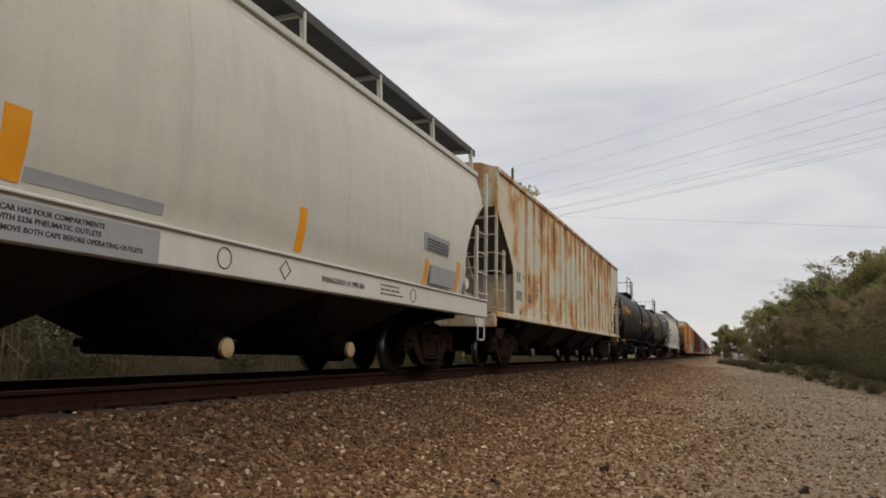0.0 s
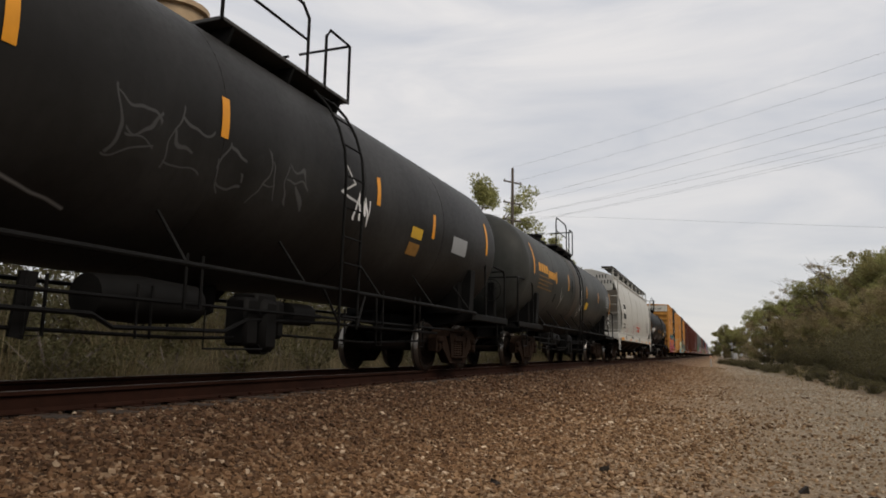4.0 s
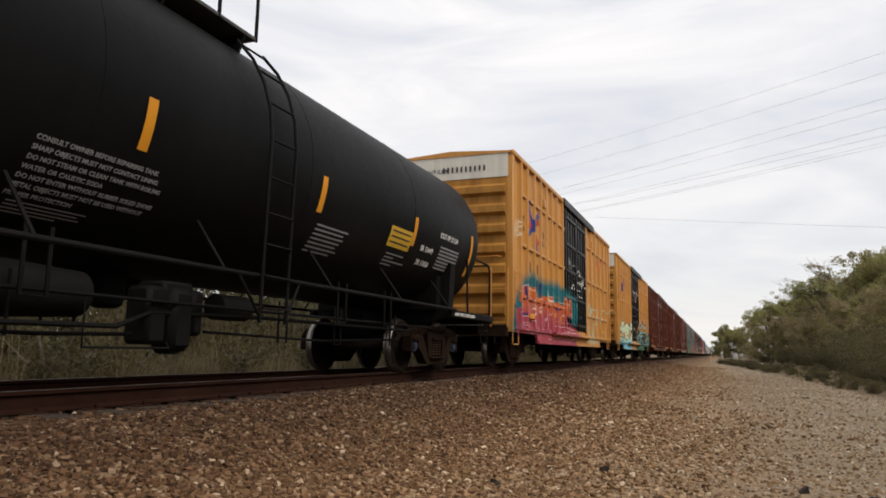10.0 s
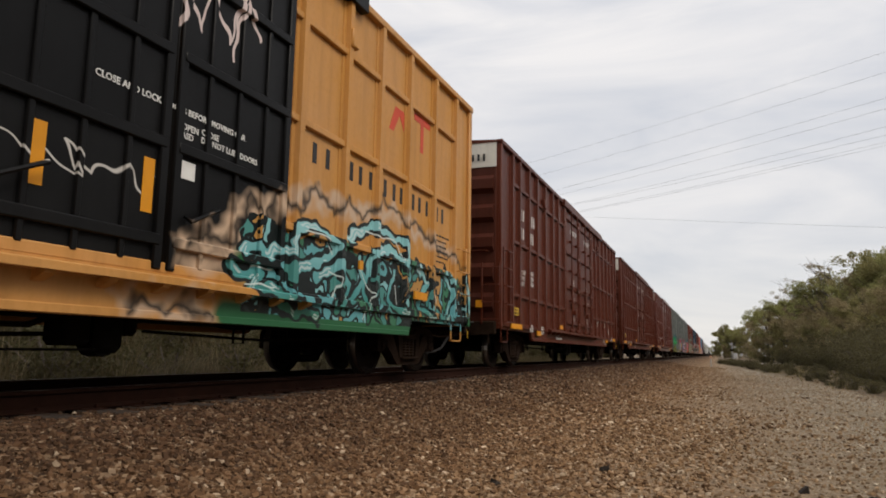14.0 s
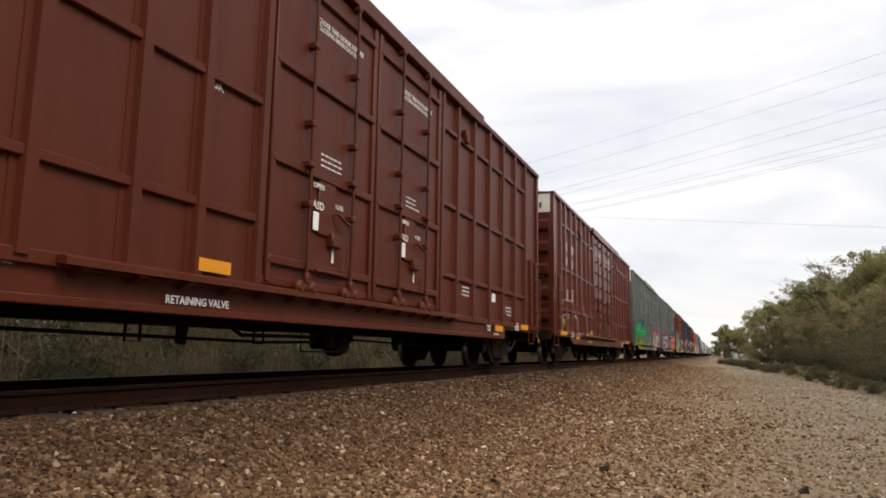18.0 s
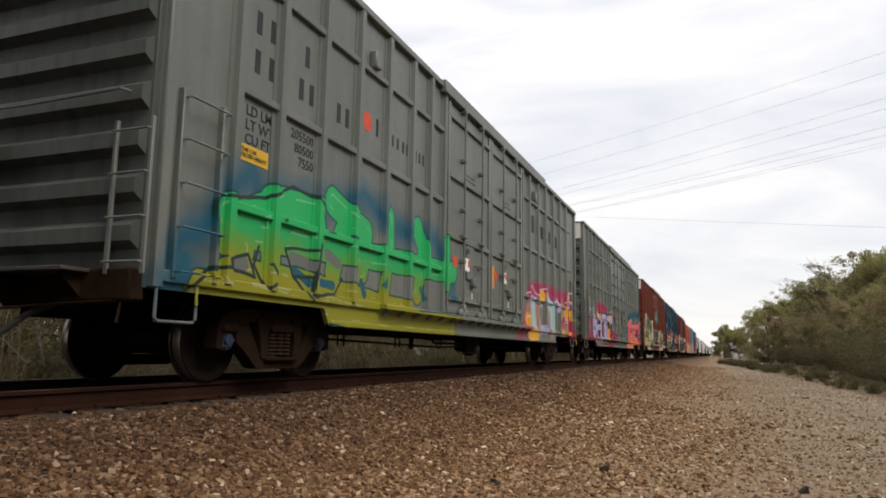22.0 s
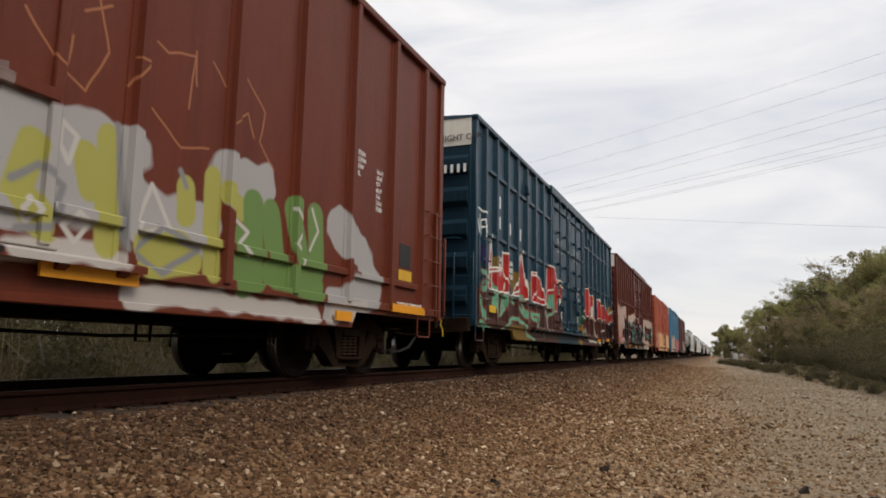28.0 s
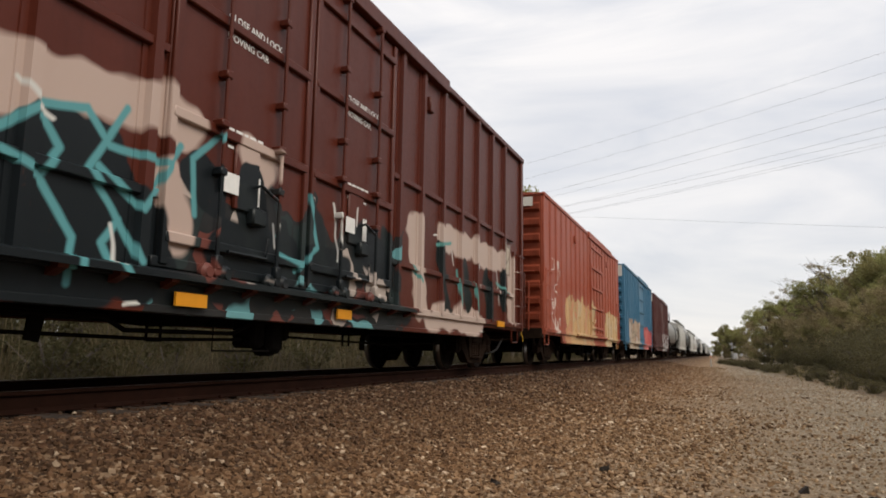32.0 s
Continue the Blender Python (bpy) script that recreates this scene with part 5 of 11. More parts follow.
part("cap_mark", Shape().lathe([(0, 0.10), (0.05, 0.10)], (1.5, -h + 16.15, 1.62), "x", 18), HOP_SILL, car)

# rusty cream covered hopper with outside ribs
L = 19.75


def rusty(name, amount, stripe, zones=()):
    """Chalky cream paint that rust has bled through in soft patches, more of it towards the eaves."""
    n = Nodes(name)
    TONES[name] = (0.47, 0.45, 0.37)
    co = n.coords()
    sep = n.node("ShaderNodeSeparateXYZ", (co,))
    fine = n.noise(co, 16.0, 5.0, 0.65)
    patch = n.noise(co, 1.15, 5.0, 0.58, 0.3)
    runs = n.noise(n.node("ShaderNodeMapping", {"Vector": co, "Scale": (3.0, 3.0, 0.22)}).outputs[0], 2.2, 4.0, 0.6)
    high = n.node("ShaderNodeMapRange", {0: sep.outputs[2], 1: 2.9, 2: 4.4, 3: 0.0, 4: 0.10}).outputs[0]
    f = n.math("ADD", n.math("ADD", n.math("MULTIPLY", patch, 1.0 - stripe), n.math("MULTIPLY", runs, stripe)), high)
    f = n.math("ADD", f, n.math("ADD", n.math("MULTIPLY", n.math("SUBTRACT", fine, 0.5), 0.10), amount))
    base = n.mix(n.ramp(n.noise(co, 0.6, 3.0), [(0.35, 0.0), (0.7, 1.0)]), (0.44, 0.44, 0.385), (0.52, 0.47, 0.36))
    base = n.mix(n.math("MULTIPLY", n.ramp(runs, [(0.5, 0.0), (0.75, 1.0)]), 0.35), base, (0.40, 0.29, 0.16))
    for z in zones:
        base = spray(n, base, z, co, sep)
    tint = n.ramp(f, [(0.56, (0.50, 0.40, 0.24)), (0.63, (0.42, 0.22, 0.075)), (0.70, (0.27, 0.105, 0.032)), (0.80, (0.12, 0.045, 0.02))])
    col = n.mix(n.ramp(f, [(0.52, 0.0), (0.62, 0.85)]), base, tint)
    return n.done(col, 0.68, 0.0, n.bump(n.math("ADD", n.math("MULTIPLY", n.noise(co, 1.7, 1.0), 0.7), n.math("MULTIPLY", fine, 0.06)), 0.35, 0.03), spec=0.2)


CREAM = rusty("rusty_cream_paint", 0.05, 0.25, [
    marks(L, (0.06, 0.06, 0.055), 0.016, (((7.08, 2.05), (7.27, 2.08), (7.37, 1.94), (7.3, 1.78), (7.19, 1.64)), ((7.34, 1.81), (7.47, 1.87), (7.62, 1.81)), ((7.69, 2.07), (7.85, 1.8), (7.99, 2.03)), ((7.14, 1.65), (7.49, 1.71), (7.75, 1.56), (7.8, 1.35), (7.74, 1.19)), ((8.25, 1.48), (8.58, 1.42), (8.56, 2.28), (8.84, 2.31)), ((8.58, 1.42), (8.85, 1.49)), ((9.33, 2.14), (9.19, 1.94)), ((9.33, 2.12), (9.7, 2), (9.81, 1.82)), ((9.06, 1.56), (9.49, 1.33), (10.03, 1.53)), ((10.27, 2.39), (10.64, 2.02), (11.04, 1.55), (11.46, 1.33)), ((12.31, 2.01), (13.04, 1.83), (13.21, 2.12)),), soft=0.012, alpha=0.85, warp=0.12),
    marks(L, (0.1, 0.1, 0.09), 0.02, (((4.82, 2.01), (5.08, 1.54), (4.57, 1.56)), ((5.21, 2.02), (5.48, 1.49)), ((5.66, 1.99), (6.19, 2.06), (6.21, 1.56)), ((6.47, 2.05), (7.47, 2.01), (7.1, 1.52)), ((3.93, 1.5), (4.98, 1.24)), ((2.25, 2.24), (2.55, 2.12), (2.43, 1.77), (2.66, 1.58), (2.34, 1.19)), ((4.09, 2.07), (3.72, 1.81)),), soft=0.015, alpha=0.8, warp=0.12),
])
# slope sheets: rusty cream paint darkened for the shade beneath them
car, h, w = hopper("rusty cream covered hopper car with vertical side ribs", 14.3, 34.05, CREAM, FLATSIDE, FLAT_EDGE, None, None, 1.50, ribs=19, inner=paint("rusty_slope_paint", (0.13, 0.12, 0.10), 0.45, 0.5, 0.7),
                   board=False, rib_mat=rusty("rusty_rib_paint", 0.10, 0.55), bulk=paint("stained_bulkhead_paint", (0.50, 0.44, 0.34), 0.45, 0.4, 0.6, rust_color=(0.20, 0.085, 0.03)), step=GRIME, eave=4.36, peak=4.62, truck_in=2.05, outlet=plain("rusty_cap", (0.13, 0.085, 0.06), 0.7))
bars(car, 2, -h + 1.72, 2.02, 0.26, 1.473, INK)
bars(car, 2, -h + 2.62, 2.02, 0.26, 1.473, INK)
bars(car, 3, -h + 1.70, 1.60, 0.22, 1.473, INK)
bars(car, 3, -h + 2.62, 1.60, 0.22, 1.473, INK)
lines(car, 6, -h + 3.35, 2.05, 0.5, 0.07, 1.473, INK, 0.03, 6)
for y in (-h + 2.05, h - 2.0):
    port = part("vent_port", Shape().lathe([(0, 0.10), (0.05, 0.10), (0.05, 0.07), (0.0, 0.065)], (1.468, y, 1.36), "x", 18), CREAM, car)
    part("port_bore", Shape().lathe([(0, 0.066), (0.012, 0.06)], (1.468, y, 1.36), "x", 18), BLACK, port)
plate = part("data_plate", Shape().box(1.472, 1.478, -h + 17.56, -h + 17.97, 1.52, 1.80), WHITE, car, "black and white data plate")
for a, b, c, d in ((17.575, 17.755, 1.60, 1.79), (17.775, 17.955, 1.60, 1.79), (17.575, 17.955, 1.53, 1.585)):
    part("plate_field", Shape().box(1.478, 1.481, -h + a, -h + b, c, d), INK, plate)
words(car, "LINING\nAPPLIED", -h + 16.55, 1.66, 0.07, 1.475, INK)

# black tank car with amber marks
TANK1 = paint("sooty_black_tank_paint", (0.014, 0.013, 0.012), 0.16, 0.3, 0.5, spec=0.12, chalk=0.12, rust_color=(0.07, 0.035, 0.02), zones=[
    marks(16.8, (0.62, 0.62, 0.62), 0.012, (((0.45, 3.2), (0.44, 2.93), (0.51, 3.19)), ((0.53, 3.17), (0.47, 2.93), (0.54, 2.98), (0.56, 3.17), (0.53, 3.17)), ((0.58, 3.14), (0.54, 2.9), (0.6, 2.94), (0.63, 3.12), (0.58, 3.14)), ((0.76, 3.11), (0.67, 3.08), (0.62, 2.86), (0.71, 2.84), (0.74, 2.97)), ((0.41, 2.73), (0.38, 2.65), (0.41, 2.53), (0.38, 2.45)), ((0.44, 2.65), (0.44, 2.45)), ((0.44, 2.65), (0.48, 2.57), (0.45, 2.53), (0.5, 2.37)), ((0.54, 2.57), (0.55, 2.34)), ((0.55, 2.45), (0.6, 2.58)), ((0.55, 2.45), (0.62, 2.3)), ((0.78, 2.57), (0.67, 2.47), (0.66, 2.35), (0.8, 2.33), (0.79, 2.45)),), soft=0.008, side=0.4),
    marks(16.8, (0.62, 0.62, 0.62), 0.012, (((1.69, 3.12), (1.32, 2.81), (1.81, 3.02), (1.39, 2.61), (1.79, 2.74), (1.41, 2.4), (1.79, 2.44), (1.58, 2.23)), ((9.34, 2.74), (9.57, 2.55), (9.23, 2.37), (9.97, 2.27)),), soft=0.008, side=0.4),
    marks(16.8, (0.25, 0.25, 0.25), 0.01, (((2.21, 1.63), (2.76, 1.47), (2.66, 1.68), (3.31, 1.47), (3.21, 1.7), (3.92, 1.48), (3.89, 1.67), (4.59, 1.48), (4.64, 1.64), (5.59, 1.45)),), soft=0.008, side=0.8),
    zone(16.8, 5.6, 8.6, 1.95, 2.4, "letters", (0.06, 0.06, 0.06), glyphs="BEGAR", hw=0.012, ow=0, side=0.8, seed=5.4),
    zone(16.8, 9.6, 10.1, 2.1, 2.6, "letters", (0.75, 0.75, 0.75), scrawl=7, hw=0.018, ow=0, side=0.8, seed=5.2)])
car, h, r, zc, strip = tankcar("sooty black tank car with amber stripes and white tags", 34.95, 51.75, TANK1, stripes=((1.0, -6, 30), (4.6, -6, 10), (6.85, -6, 10), (10.2, -6, 10), (12.3, -12, 4), (15.2, -8, 18)), plat=0.33, lad=0.6, dome=TAN)
for i in range(4):
    strip(2.05 + i * 0.29, 0, 10, 0.2, AMBER, "stencil_mark")
for i in range(6):
    strip(3.25 + i * 0.18, -2, 6, 0.13, AMBER, "stencil_mark")
for k in range(4):
    strip(2.1, -5 - 4.2 * k, -3.4 - 4.2 * k, 1.2 + 0.5 * (k % 2), plain("faded_amber", (0.16, 0.09, 0.03), 0.6), "small_print")
strip(11.5, -16, -9, 0.42, LEMON, "placard")
strip(11.5, -27, -19, 0.42, plain("brown_placard", (0.25, 0.13, 0.03), 0.6), "placard")
strip(13.3, -16, -4, 0.75, GREYPANEL, "stencil_panel")
words(car, "2 INCH TREAD COND. SHOES", -h + 0.75, 1.01, 0.06, 1.482, AMBER)

# grey-green black tank car
TANK2 = paint("faded_black_tank_paint", (0.027, 0.028, 0.025), 0.14, 0.3, 0.5, spec=0.12, chalk=0.2, rust_color=(0.09, 0.05, 0.028), zones=[
    marks(16.35, (0.5, 0.5, 0.48), 0.013, (((5.13, 2.35), (5.13, 2.19), (5.34, 1.91), (5.48, 2.11)), ((5.34, 1.91), (5.33, 1.71)), ((8.39, 2.7), (8.34, 2.78)), ((8.56, 2.71), (8.39, 2.5), (8.55, 2.31), (8.67, 2.58), (8.39, 2.5)), ((8.56, 2.28), (8.44, 2.07), (8.61, 1.91), (8.87, 2.02), (8.7, 2.22), (8.51, 2.27)), ((8.35, 1.89), (8.76, 1.64), (8.7, 1.86), (9.06, 1.93)),), soft=0.008, side=0.8),
])
car, h, r, zc, strip = tankcar("faded grey-black tank car with amber stripes", 52.75, 69.1, TANK2, stripes=((1.5, -5, 28), (4.2, -6, 8), (6.05, -8, 12), (9.4, -8, 8), (12.0, -8, 8), (15.25, -20, 18)), plat=-0.25, lad=-0.2)
for i in range(4):
    strip(2.05 + i * 0.28, 0, 9, 0.2, AMBER, "stencil_mark")
for i in range(6):
    strip(3.2 + i * 0.155, -3, 5, 0.13, AMBER, "stencil_mark")
for k in range(4):
    strip(2.1, -5 - 4.2 * k, -3.4 - 4.2 * k, 1.2 + 0.5 * (k % 2), plain("faded_amber", (0.14, 0.08, 0.03), 0.6), "small_print")
strip(9.4, -24, -14, 0.5, LEMON, "placard")
for k in range(5):
    strip(14.1, 6 - 4 * k, 8 - 4 * k, 0.75, GREYPANEL, "small_print")
for u, a0, a1 in ((6.6, -8, 8), (4.3, -28, -18)):
    strip(u, a0, a1, 0.13, BLACK, "patch")
part("rust_band", Shape().lathe([(0.9 - 0.35, r - 0.02), (0.9 - 0.33, r + 0.006), (0.9 + 0.33, r + 0.006), (0.9 + 0.35, r - 0.02)], (0, -1.5, zc), "y", 48), paint("spill_rust", (0.05, 0.04, 0.03), 0.55, 0.5, 0.6, rust_color=(0.08, 0.045, 0.025)), car)
dy, dz = h - 1.8, 1.66
s = Shape().add([(x, dy + a, dz + b) for x in (1.46, 1.475) for a, b in ((0, -0.3), (0.3, 0), (0, 0.3), (-0.3, 0))],
                [(0, 1, 2, 3), (4, 7, 6, 5), (0, 4, 5, 1), (1, 5, 6, 2), (2, 6, 7, 3), (3, 7, 4, 0)])
part("hazard_placard", s, BLACK, car, "black and white diamond placard")
part("placard_frame", Shape().box(1.35, 1.46, dy - 0.33, dy + 0.33, dz - 0.36, dz - 0.3), BLACK, car)
part("placard_plate", Shape().box(1.476, 1.48, dy - 0.17, dy + 0.17, dz - 0.055, dz + 0.06), WHITE, car)
part("placard_corner", Shape().prism([(dy - 0.09, dz + 0.17), (dy + 0.09, dz + 0.17), (dy, dz + 0.26)], "x", 1.476, 1.48), WHITE, car)
words(car, "2218", dy - 0.15, dz - 0.042, 0.092, 1.482, INK)

# second pale hopper
L = 16.7
HOP2 = paint("chalky_white_hopper_paint", (0.43, 0.42, 0.385), 0.05, 0.3, 0.45, chalk=0.2, zones=[
    marks(L, (0.24, 0.03, 0.045), 0.013, (((6, 1.87), (6.08, 1.92), (6.19, 1.86), (6.16, 1.75), (6.08, 1.74)), ((6, 1.87), (6.13, 1.64)), ((6.28, 1.84), (6.39, 1.92), (6.51, 1.91), (6.4, 1.84), (6.28, 1.84)), ((6.23, 1.73), (6.28, 1.66), (6.34, 1.78), (6.23, 1.73)), ((6.38, 1.79), (6.47, 1.67)), ((6.48, 1.79), (6.54, 1.64), (6.6, 1.83), (6.61, 1.66)), ((6.64, 1.89), (6.69, 1.68)), ((6.78, 1.84), (6.7, 1.79), (6.76, 1.72), (6.9, 1.73), (6.88, 1.62), (6.72, 1.58)), ((6.02, 1.53), (6.25, 1.57), (6.15, 1.5), (6.41, 1.57)), ((6.46, 1.52), (6.75, 1.54), (6.49, 1.63), (6.72, 1.42)), ((9.27, 1.82), (9.12, 1.73), (9.28, 1.7), (9.13, 1.6)),), soft=0.008, alpha=0.9),
    marks(L, (0.3, 0.06, 0.07), 0.012, (((7.47, 2.1), (7.35, 2.02), (7.48, 2.01), (7.36, 1.9)), ((7.55, 2.06), (7.52, 1.94), (7.63, 1.97), (7.62, 2.08), (7.55, 2.06)), ((7.76, 2.11), (7.7, 1.99), (7.81, 1.99)), ((7.87, 2.11), (7.86, 1.98)), ((7.96, 2), (8.03, 2.14), (8.12, 2.01)), ((8.15, 2.16), (8.18, 2), (8.29, 2.02)), ((8.4, 2.2), (8.4, 1.97)), ((8.4, 2.2), (8.54, 2.15), (8.41, 2.09)), ((8.6, 2.01), (8.68, 2.18), (8.79, 2.03)), ((8.82, 2.22), (8.89, 2.02)), ((8.98, 2.16), (8.97, 1.98)), ((8.98, 2.13), (9.09, 2.1), (8.99, 2.04), (9.15, 1.99)), ((9.3, 2.15), (9.15, 2.02), (9.37, 2.03), (9.21, 1.87)), ((9.54, 1.97), (9.57, 1.71)),), soft=0.008, alpha=0.85),
    marks(L, (0.3, 0.06, 0.07), 0.012, (((9.54, 1.97), (9.73, 1.94), (9.55, 1.84), (9.74, 1.74)), ((9.79, 1.95), (9.94, 1.91), (9.9, 1.8)), ((10.04, 2), (9.99, 1.82), (10.18, 1.84), (10.24, 2)), ((2.83, 1.75), (2.76, 1.41)), ((2.93, 1.72), (3.43, 1.87), (3.35, 1.47), (3.77, 1.69), (3.68, 1.46), (4.01, 1.63), (4.13, 1.51)), ((3.13, 1.7), (3.25, 1.42)), ((6.22, 1.88), (6.4, 1.57), (6.92, 1.67)), ((14.02, 1.73), (14.16, 1.5), (14.43, 1.77), (14.74, 1.5), (15.04, 1.74)),), soft=0.008, alpha=0.85),
])
car, h, w = hopper("chalky white curved-side covered hopper car with red tags", 70.14, 86.85, HOP2, CURVED, CURVED_EDGE, HOP_SILL, (1.0, 1.35), 1.58, inner=SHADOWED, cap="grey", slope=HOP2)
part("stencil_plate", Shape().prism([(1.55, 2.50), (1.574, 2.50), (1.558, 2.86), (1.53, 2.86)], "y", -h + 1.88, -h + 2.80), WHITE, car, "white plate behind the marks")
for i in range(4):
    part("stencil_mark", Shape().prism([(1.565, 2.56), (1.578, 2.56), (1.566, 2.80), (1.55, 2.80)], "y", -h + 1.95 + i * 0.2, -h + 2.09 + i * 0.2), INK, car)
for i in range(6):
    part("stencil_mark", Shape().prism([(1.575, 2.10), (1.590, 2.10), (1.590, 2.36), (1.575, 2.36)], "y", -h + 1.9 + i * 0.165, -h + 2.02 + i * 0.165), INK, car)
words(car, "LD LMT 223700", -h + 1.85, 1.78, 0.075, 1.575, INK)
words(car, "LT WT   62300", -h + 1.85, 1.62, 0.075, 1.565, INK)
lines(car, 9, -h + 13.2, 2.3, 1.0, 0.07, 1.593, INK, 0.03, 8)
for u, wd in ((0.9, 1.05), (4.5, 0.5), (7.3, 0.45), (10.4, 0.45), (13.2, 0.45), (15.0, 1.0)):
    part("reflective_stripe", Shape().box(w, w + 0.004, -h + u, -h + u + wd, 1.03, 1.14), STRIPE, car, "amber reflective strip")
words(car, "DO NOT HAMMER ON SIDES OF CAR", -h + 7.2, 1.80, 0.085, 1.592, FACE_RED)
words(car, "ATTACH GROUNDING CABLES\nPRIOR TO LOADING OR UNLOADING", -h + 7.6, 1.68, 0.055, 1.588, FACE_RED)
words(car, "LIFT HERE", h - 1.75, 1.265, 0.06, w + 0.004, INK)
words(car, "JACK HERE", h - 2.35, 1.20, 0.06, w + 0.004, INK)
part("jack_port", Shape().lathe([(0, 0.07), (0.006, 0.066)], (w, h - 1.5, 1.19), "x", 18), BLACK, car)
words(car, "2 INCH HP COMP SHOES", h - 0.95, 1.02, 0.06, w + 0.004, INK)
words(car, "2 INCH HP COMP SHOES", -h + 0.1, 1.04, 0.045, w + 0.004, INK)
words(car, "CENTER FLOW", -h + 5.1, 1.17, 0.085, w + 0.004, INK)
part("data_plate", Shape().box(w, w + 0.006, -h + 2.7, -h + 2.98, 1.1, 1.27), INK, car)
lines(car, 3, -h + 8.6, 1.24, 1.2, 0.06, w + 0.002, INK, 0.03, 9)
bars(car, 4, 0.55, 3.93, 0.17, -h - 0.002, INK, end=True)
bars(car, 6, 0.5, 3.66, 0.17, -h - 0.002, INK, end=True)
for i in range(6):
    part("small_print", Shape().box(-0.15 + 0.05 * (i % 2), 0.35, -h - 0.006, -h - 0.002, 3.5 - 0.07 * i, 3.535 - 0.07 * i), INK, car)

# glossy black tank car
TANK3 = paint("glossy_black_tank_paint", (0.0058, 0.0058, 0.0062), 0.05, 0.25, 0.5, spec=0.06, chalk=0.02)
car, h, r, zc, strip = tankcar("glossy black tank car with amber stripes and white stencils", 88.05, 105.4, TANK3, stripes=((0.98, -26, 2), (4.5, -20, -3), (7.6, -21.3, -3.2), (10.44, -20.8, -3.2), (13.26, -21, -3), (15.95, -30, 2)), cap="blue", plat=-0.46, lad=1.2)
for i in range(4):
    strip(2.0 + i * 0.25, -17, -9, 0.19, WHITE, "stencil_mark")
for i in range(6):
    strip(3.1 + i * 0.19, -17.5, -9.5, 0.13, WHITE, "stencil_mark")


def on_shell(text, u, a, height, mat):
    words(car, text, -h + u, zc + (r + 0.006) * math.sin(radians(a)), height, (r + 0.006) * math.cos(radians(a)), mat, 0, -a)


on_shell("LD LMT 211500 LB 95900 KG", 2.0, -21.5, 0.085, WHITE)
on_shell("LT WT   74500 LB 33800 KG", 2.0, -26, 0.085, WHITE)
on_shell("DOT-SP 21134", 14.36, -9.2, 0.1, WHITE)
on_shell("SR 13449", 13.66, -22, 0.1, WHITE)
on_shell("SR 13450", 13.7, -31.5, 0.1, WHITE)
for k in range(7):
    strip(14.46, -15.8 - 2.5 * k, -14.6 - 2.5 * k, 0.92, GREYPANEL, "small_print")
for k, text in enumerate(("CONSULT OWNER BEFORE REPAIRING TANK", "SHARP OBJECTS MUST NOT CONTACT LINING", "DO NOT STEAM OR CLEAN TANK WITH BOILING", "WATER OR CAUSTIC SODA", "DO NOT ENTER WITHOUT RUBBER SOLED SHOES", "METAL OBJECTS MUST NOT BE USED WITHOUT", "PROPER PROTECTION")):
    on_shell(text, 6.73, -27.9 - 3.2 * k, 0.043, GREYPANEL)
for k, wd in enumerate((0.72, 0.66, 0.7, 0.5)):
    strip(6.79, -49.4 - 1.5 * k, -48.9 - 1.5 * k, wd, GREYPANEL, "small_print")
for k, wd in enumerate((0.78, 0.7, 0.74, 0.7, 0.66, 0.74, 0.62)):
    strip(10.57, -26.9 - 2.4 * k, -26.0 - 2.4 * k, wd, GREYPANEL, "small_print")
strip(12.48, -25.6, -13.2, 0.77, LEMON, "placard")
for k in range(3):
    strip(12.54, -16.2 - 3.4 * k, -15.3 - 3.4 * k, 0.65, INK, "small_print", lift=0.010)
for k, wd in enumerate((0.6, 0.3, 0.72, 0.34)):
    strip(12.6, -30.2 - 2.4 * k, -29.4 - 2.4 * k, wd, GREYPANEL, "small_print")
words(car, "2 INCH TREAD COND. SHOES", -h + 1.1, 1.0, 0.06, 1.484, WHITE)
words(car, "2 INCH TREAD COND. SHOES", h - 2.3, 1.0, 0.06, 1.484, WHITE)
ht = h - 0.32
for i in range(10):
    x = 0.05 + 0.125 * i
    y = -ht + 0.72 - 0.72 * math.sqrt(max(0.0, 1 - (x * x + 0.36 ** 2) / r ** 2)) - 0.012
    if i != 4:
        part("stencil_mark", Shape().box(x, x + 0.085, y - 0.012, y + 0.02, zc + 0.30, zc + 0.45), WHITE, car)
    if i < 8:
        part("small_print", Shape().box(x, x + 0.10, y - 0.012, y + 0.02, zc + 0.16, zc + 0.21), GREYPANEL, car)

# two amber boxcars with black doors
AMB = (0.50, 0.235, 0.05)
END_WHITE = paint("white_end_panel_paint", (0.62, 0.59, 0.52), 0.06, 0.3, 0.5)
L = 15.6
AMB_POSTS = (0.78, 1.38, 2.11, 2.83, 3.48, 4.15, 4.86, 5.68, 9.75, 10.8, 11.75, 12.75, 13.8, 14.8)


def bar(a, b, wd):
    d = Vector((b[0] - a[0], b[1] - a[1])).normalized() * wd
    return tuple((2.12 + p + q * d.y, 3.62 + r - q * d.x) for (p, r), q in ((a, -1), (b, -1), (b, 1), (a, 1)))


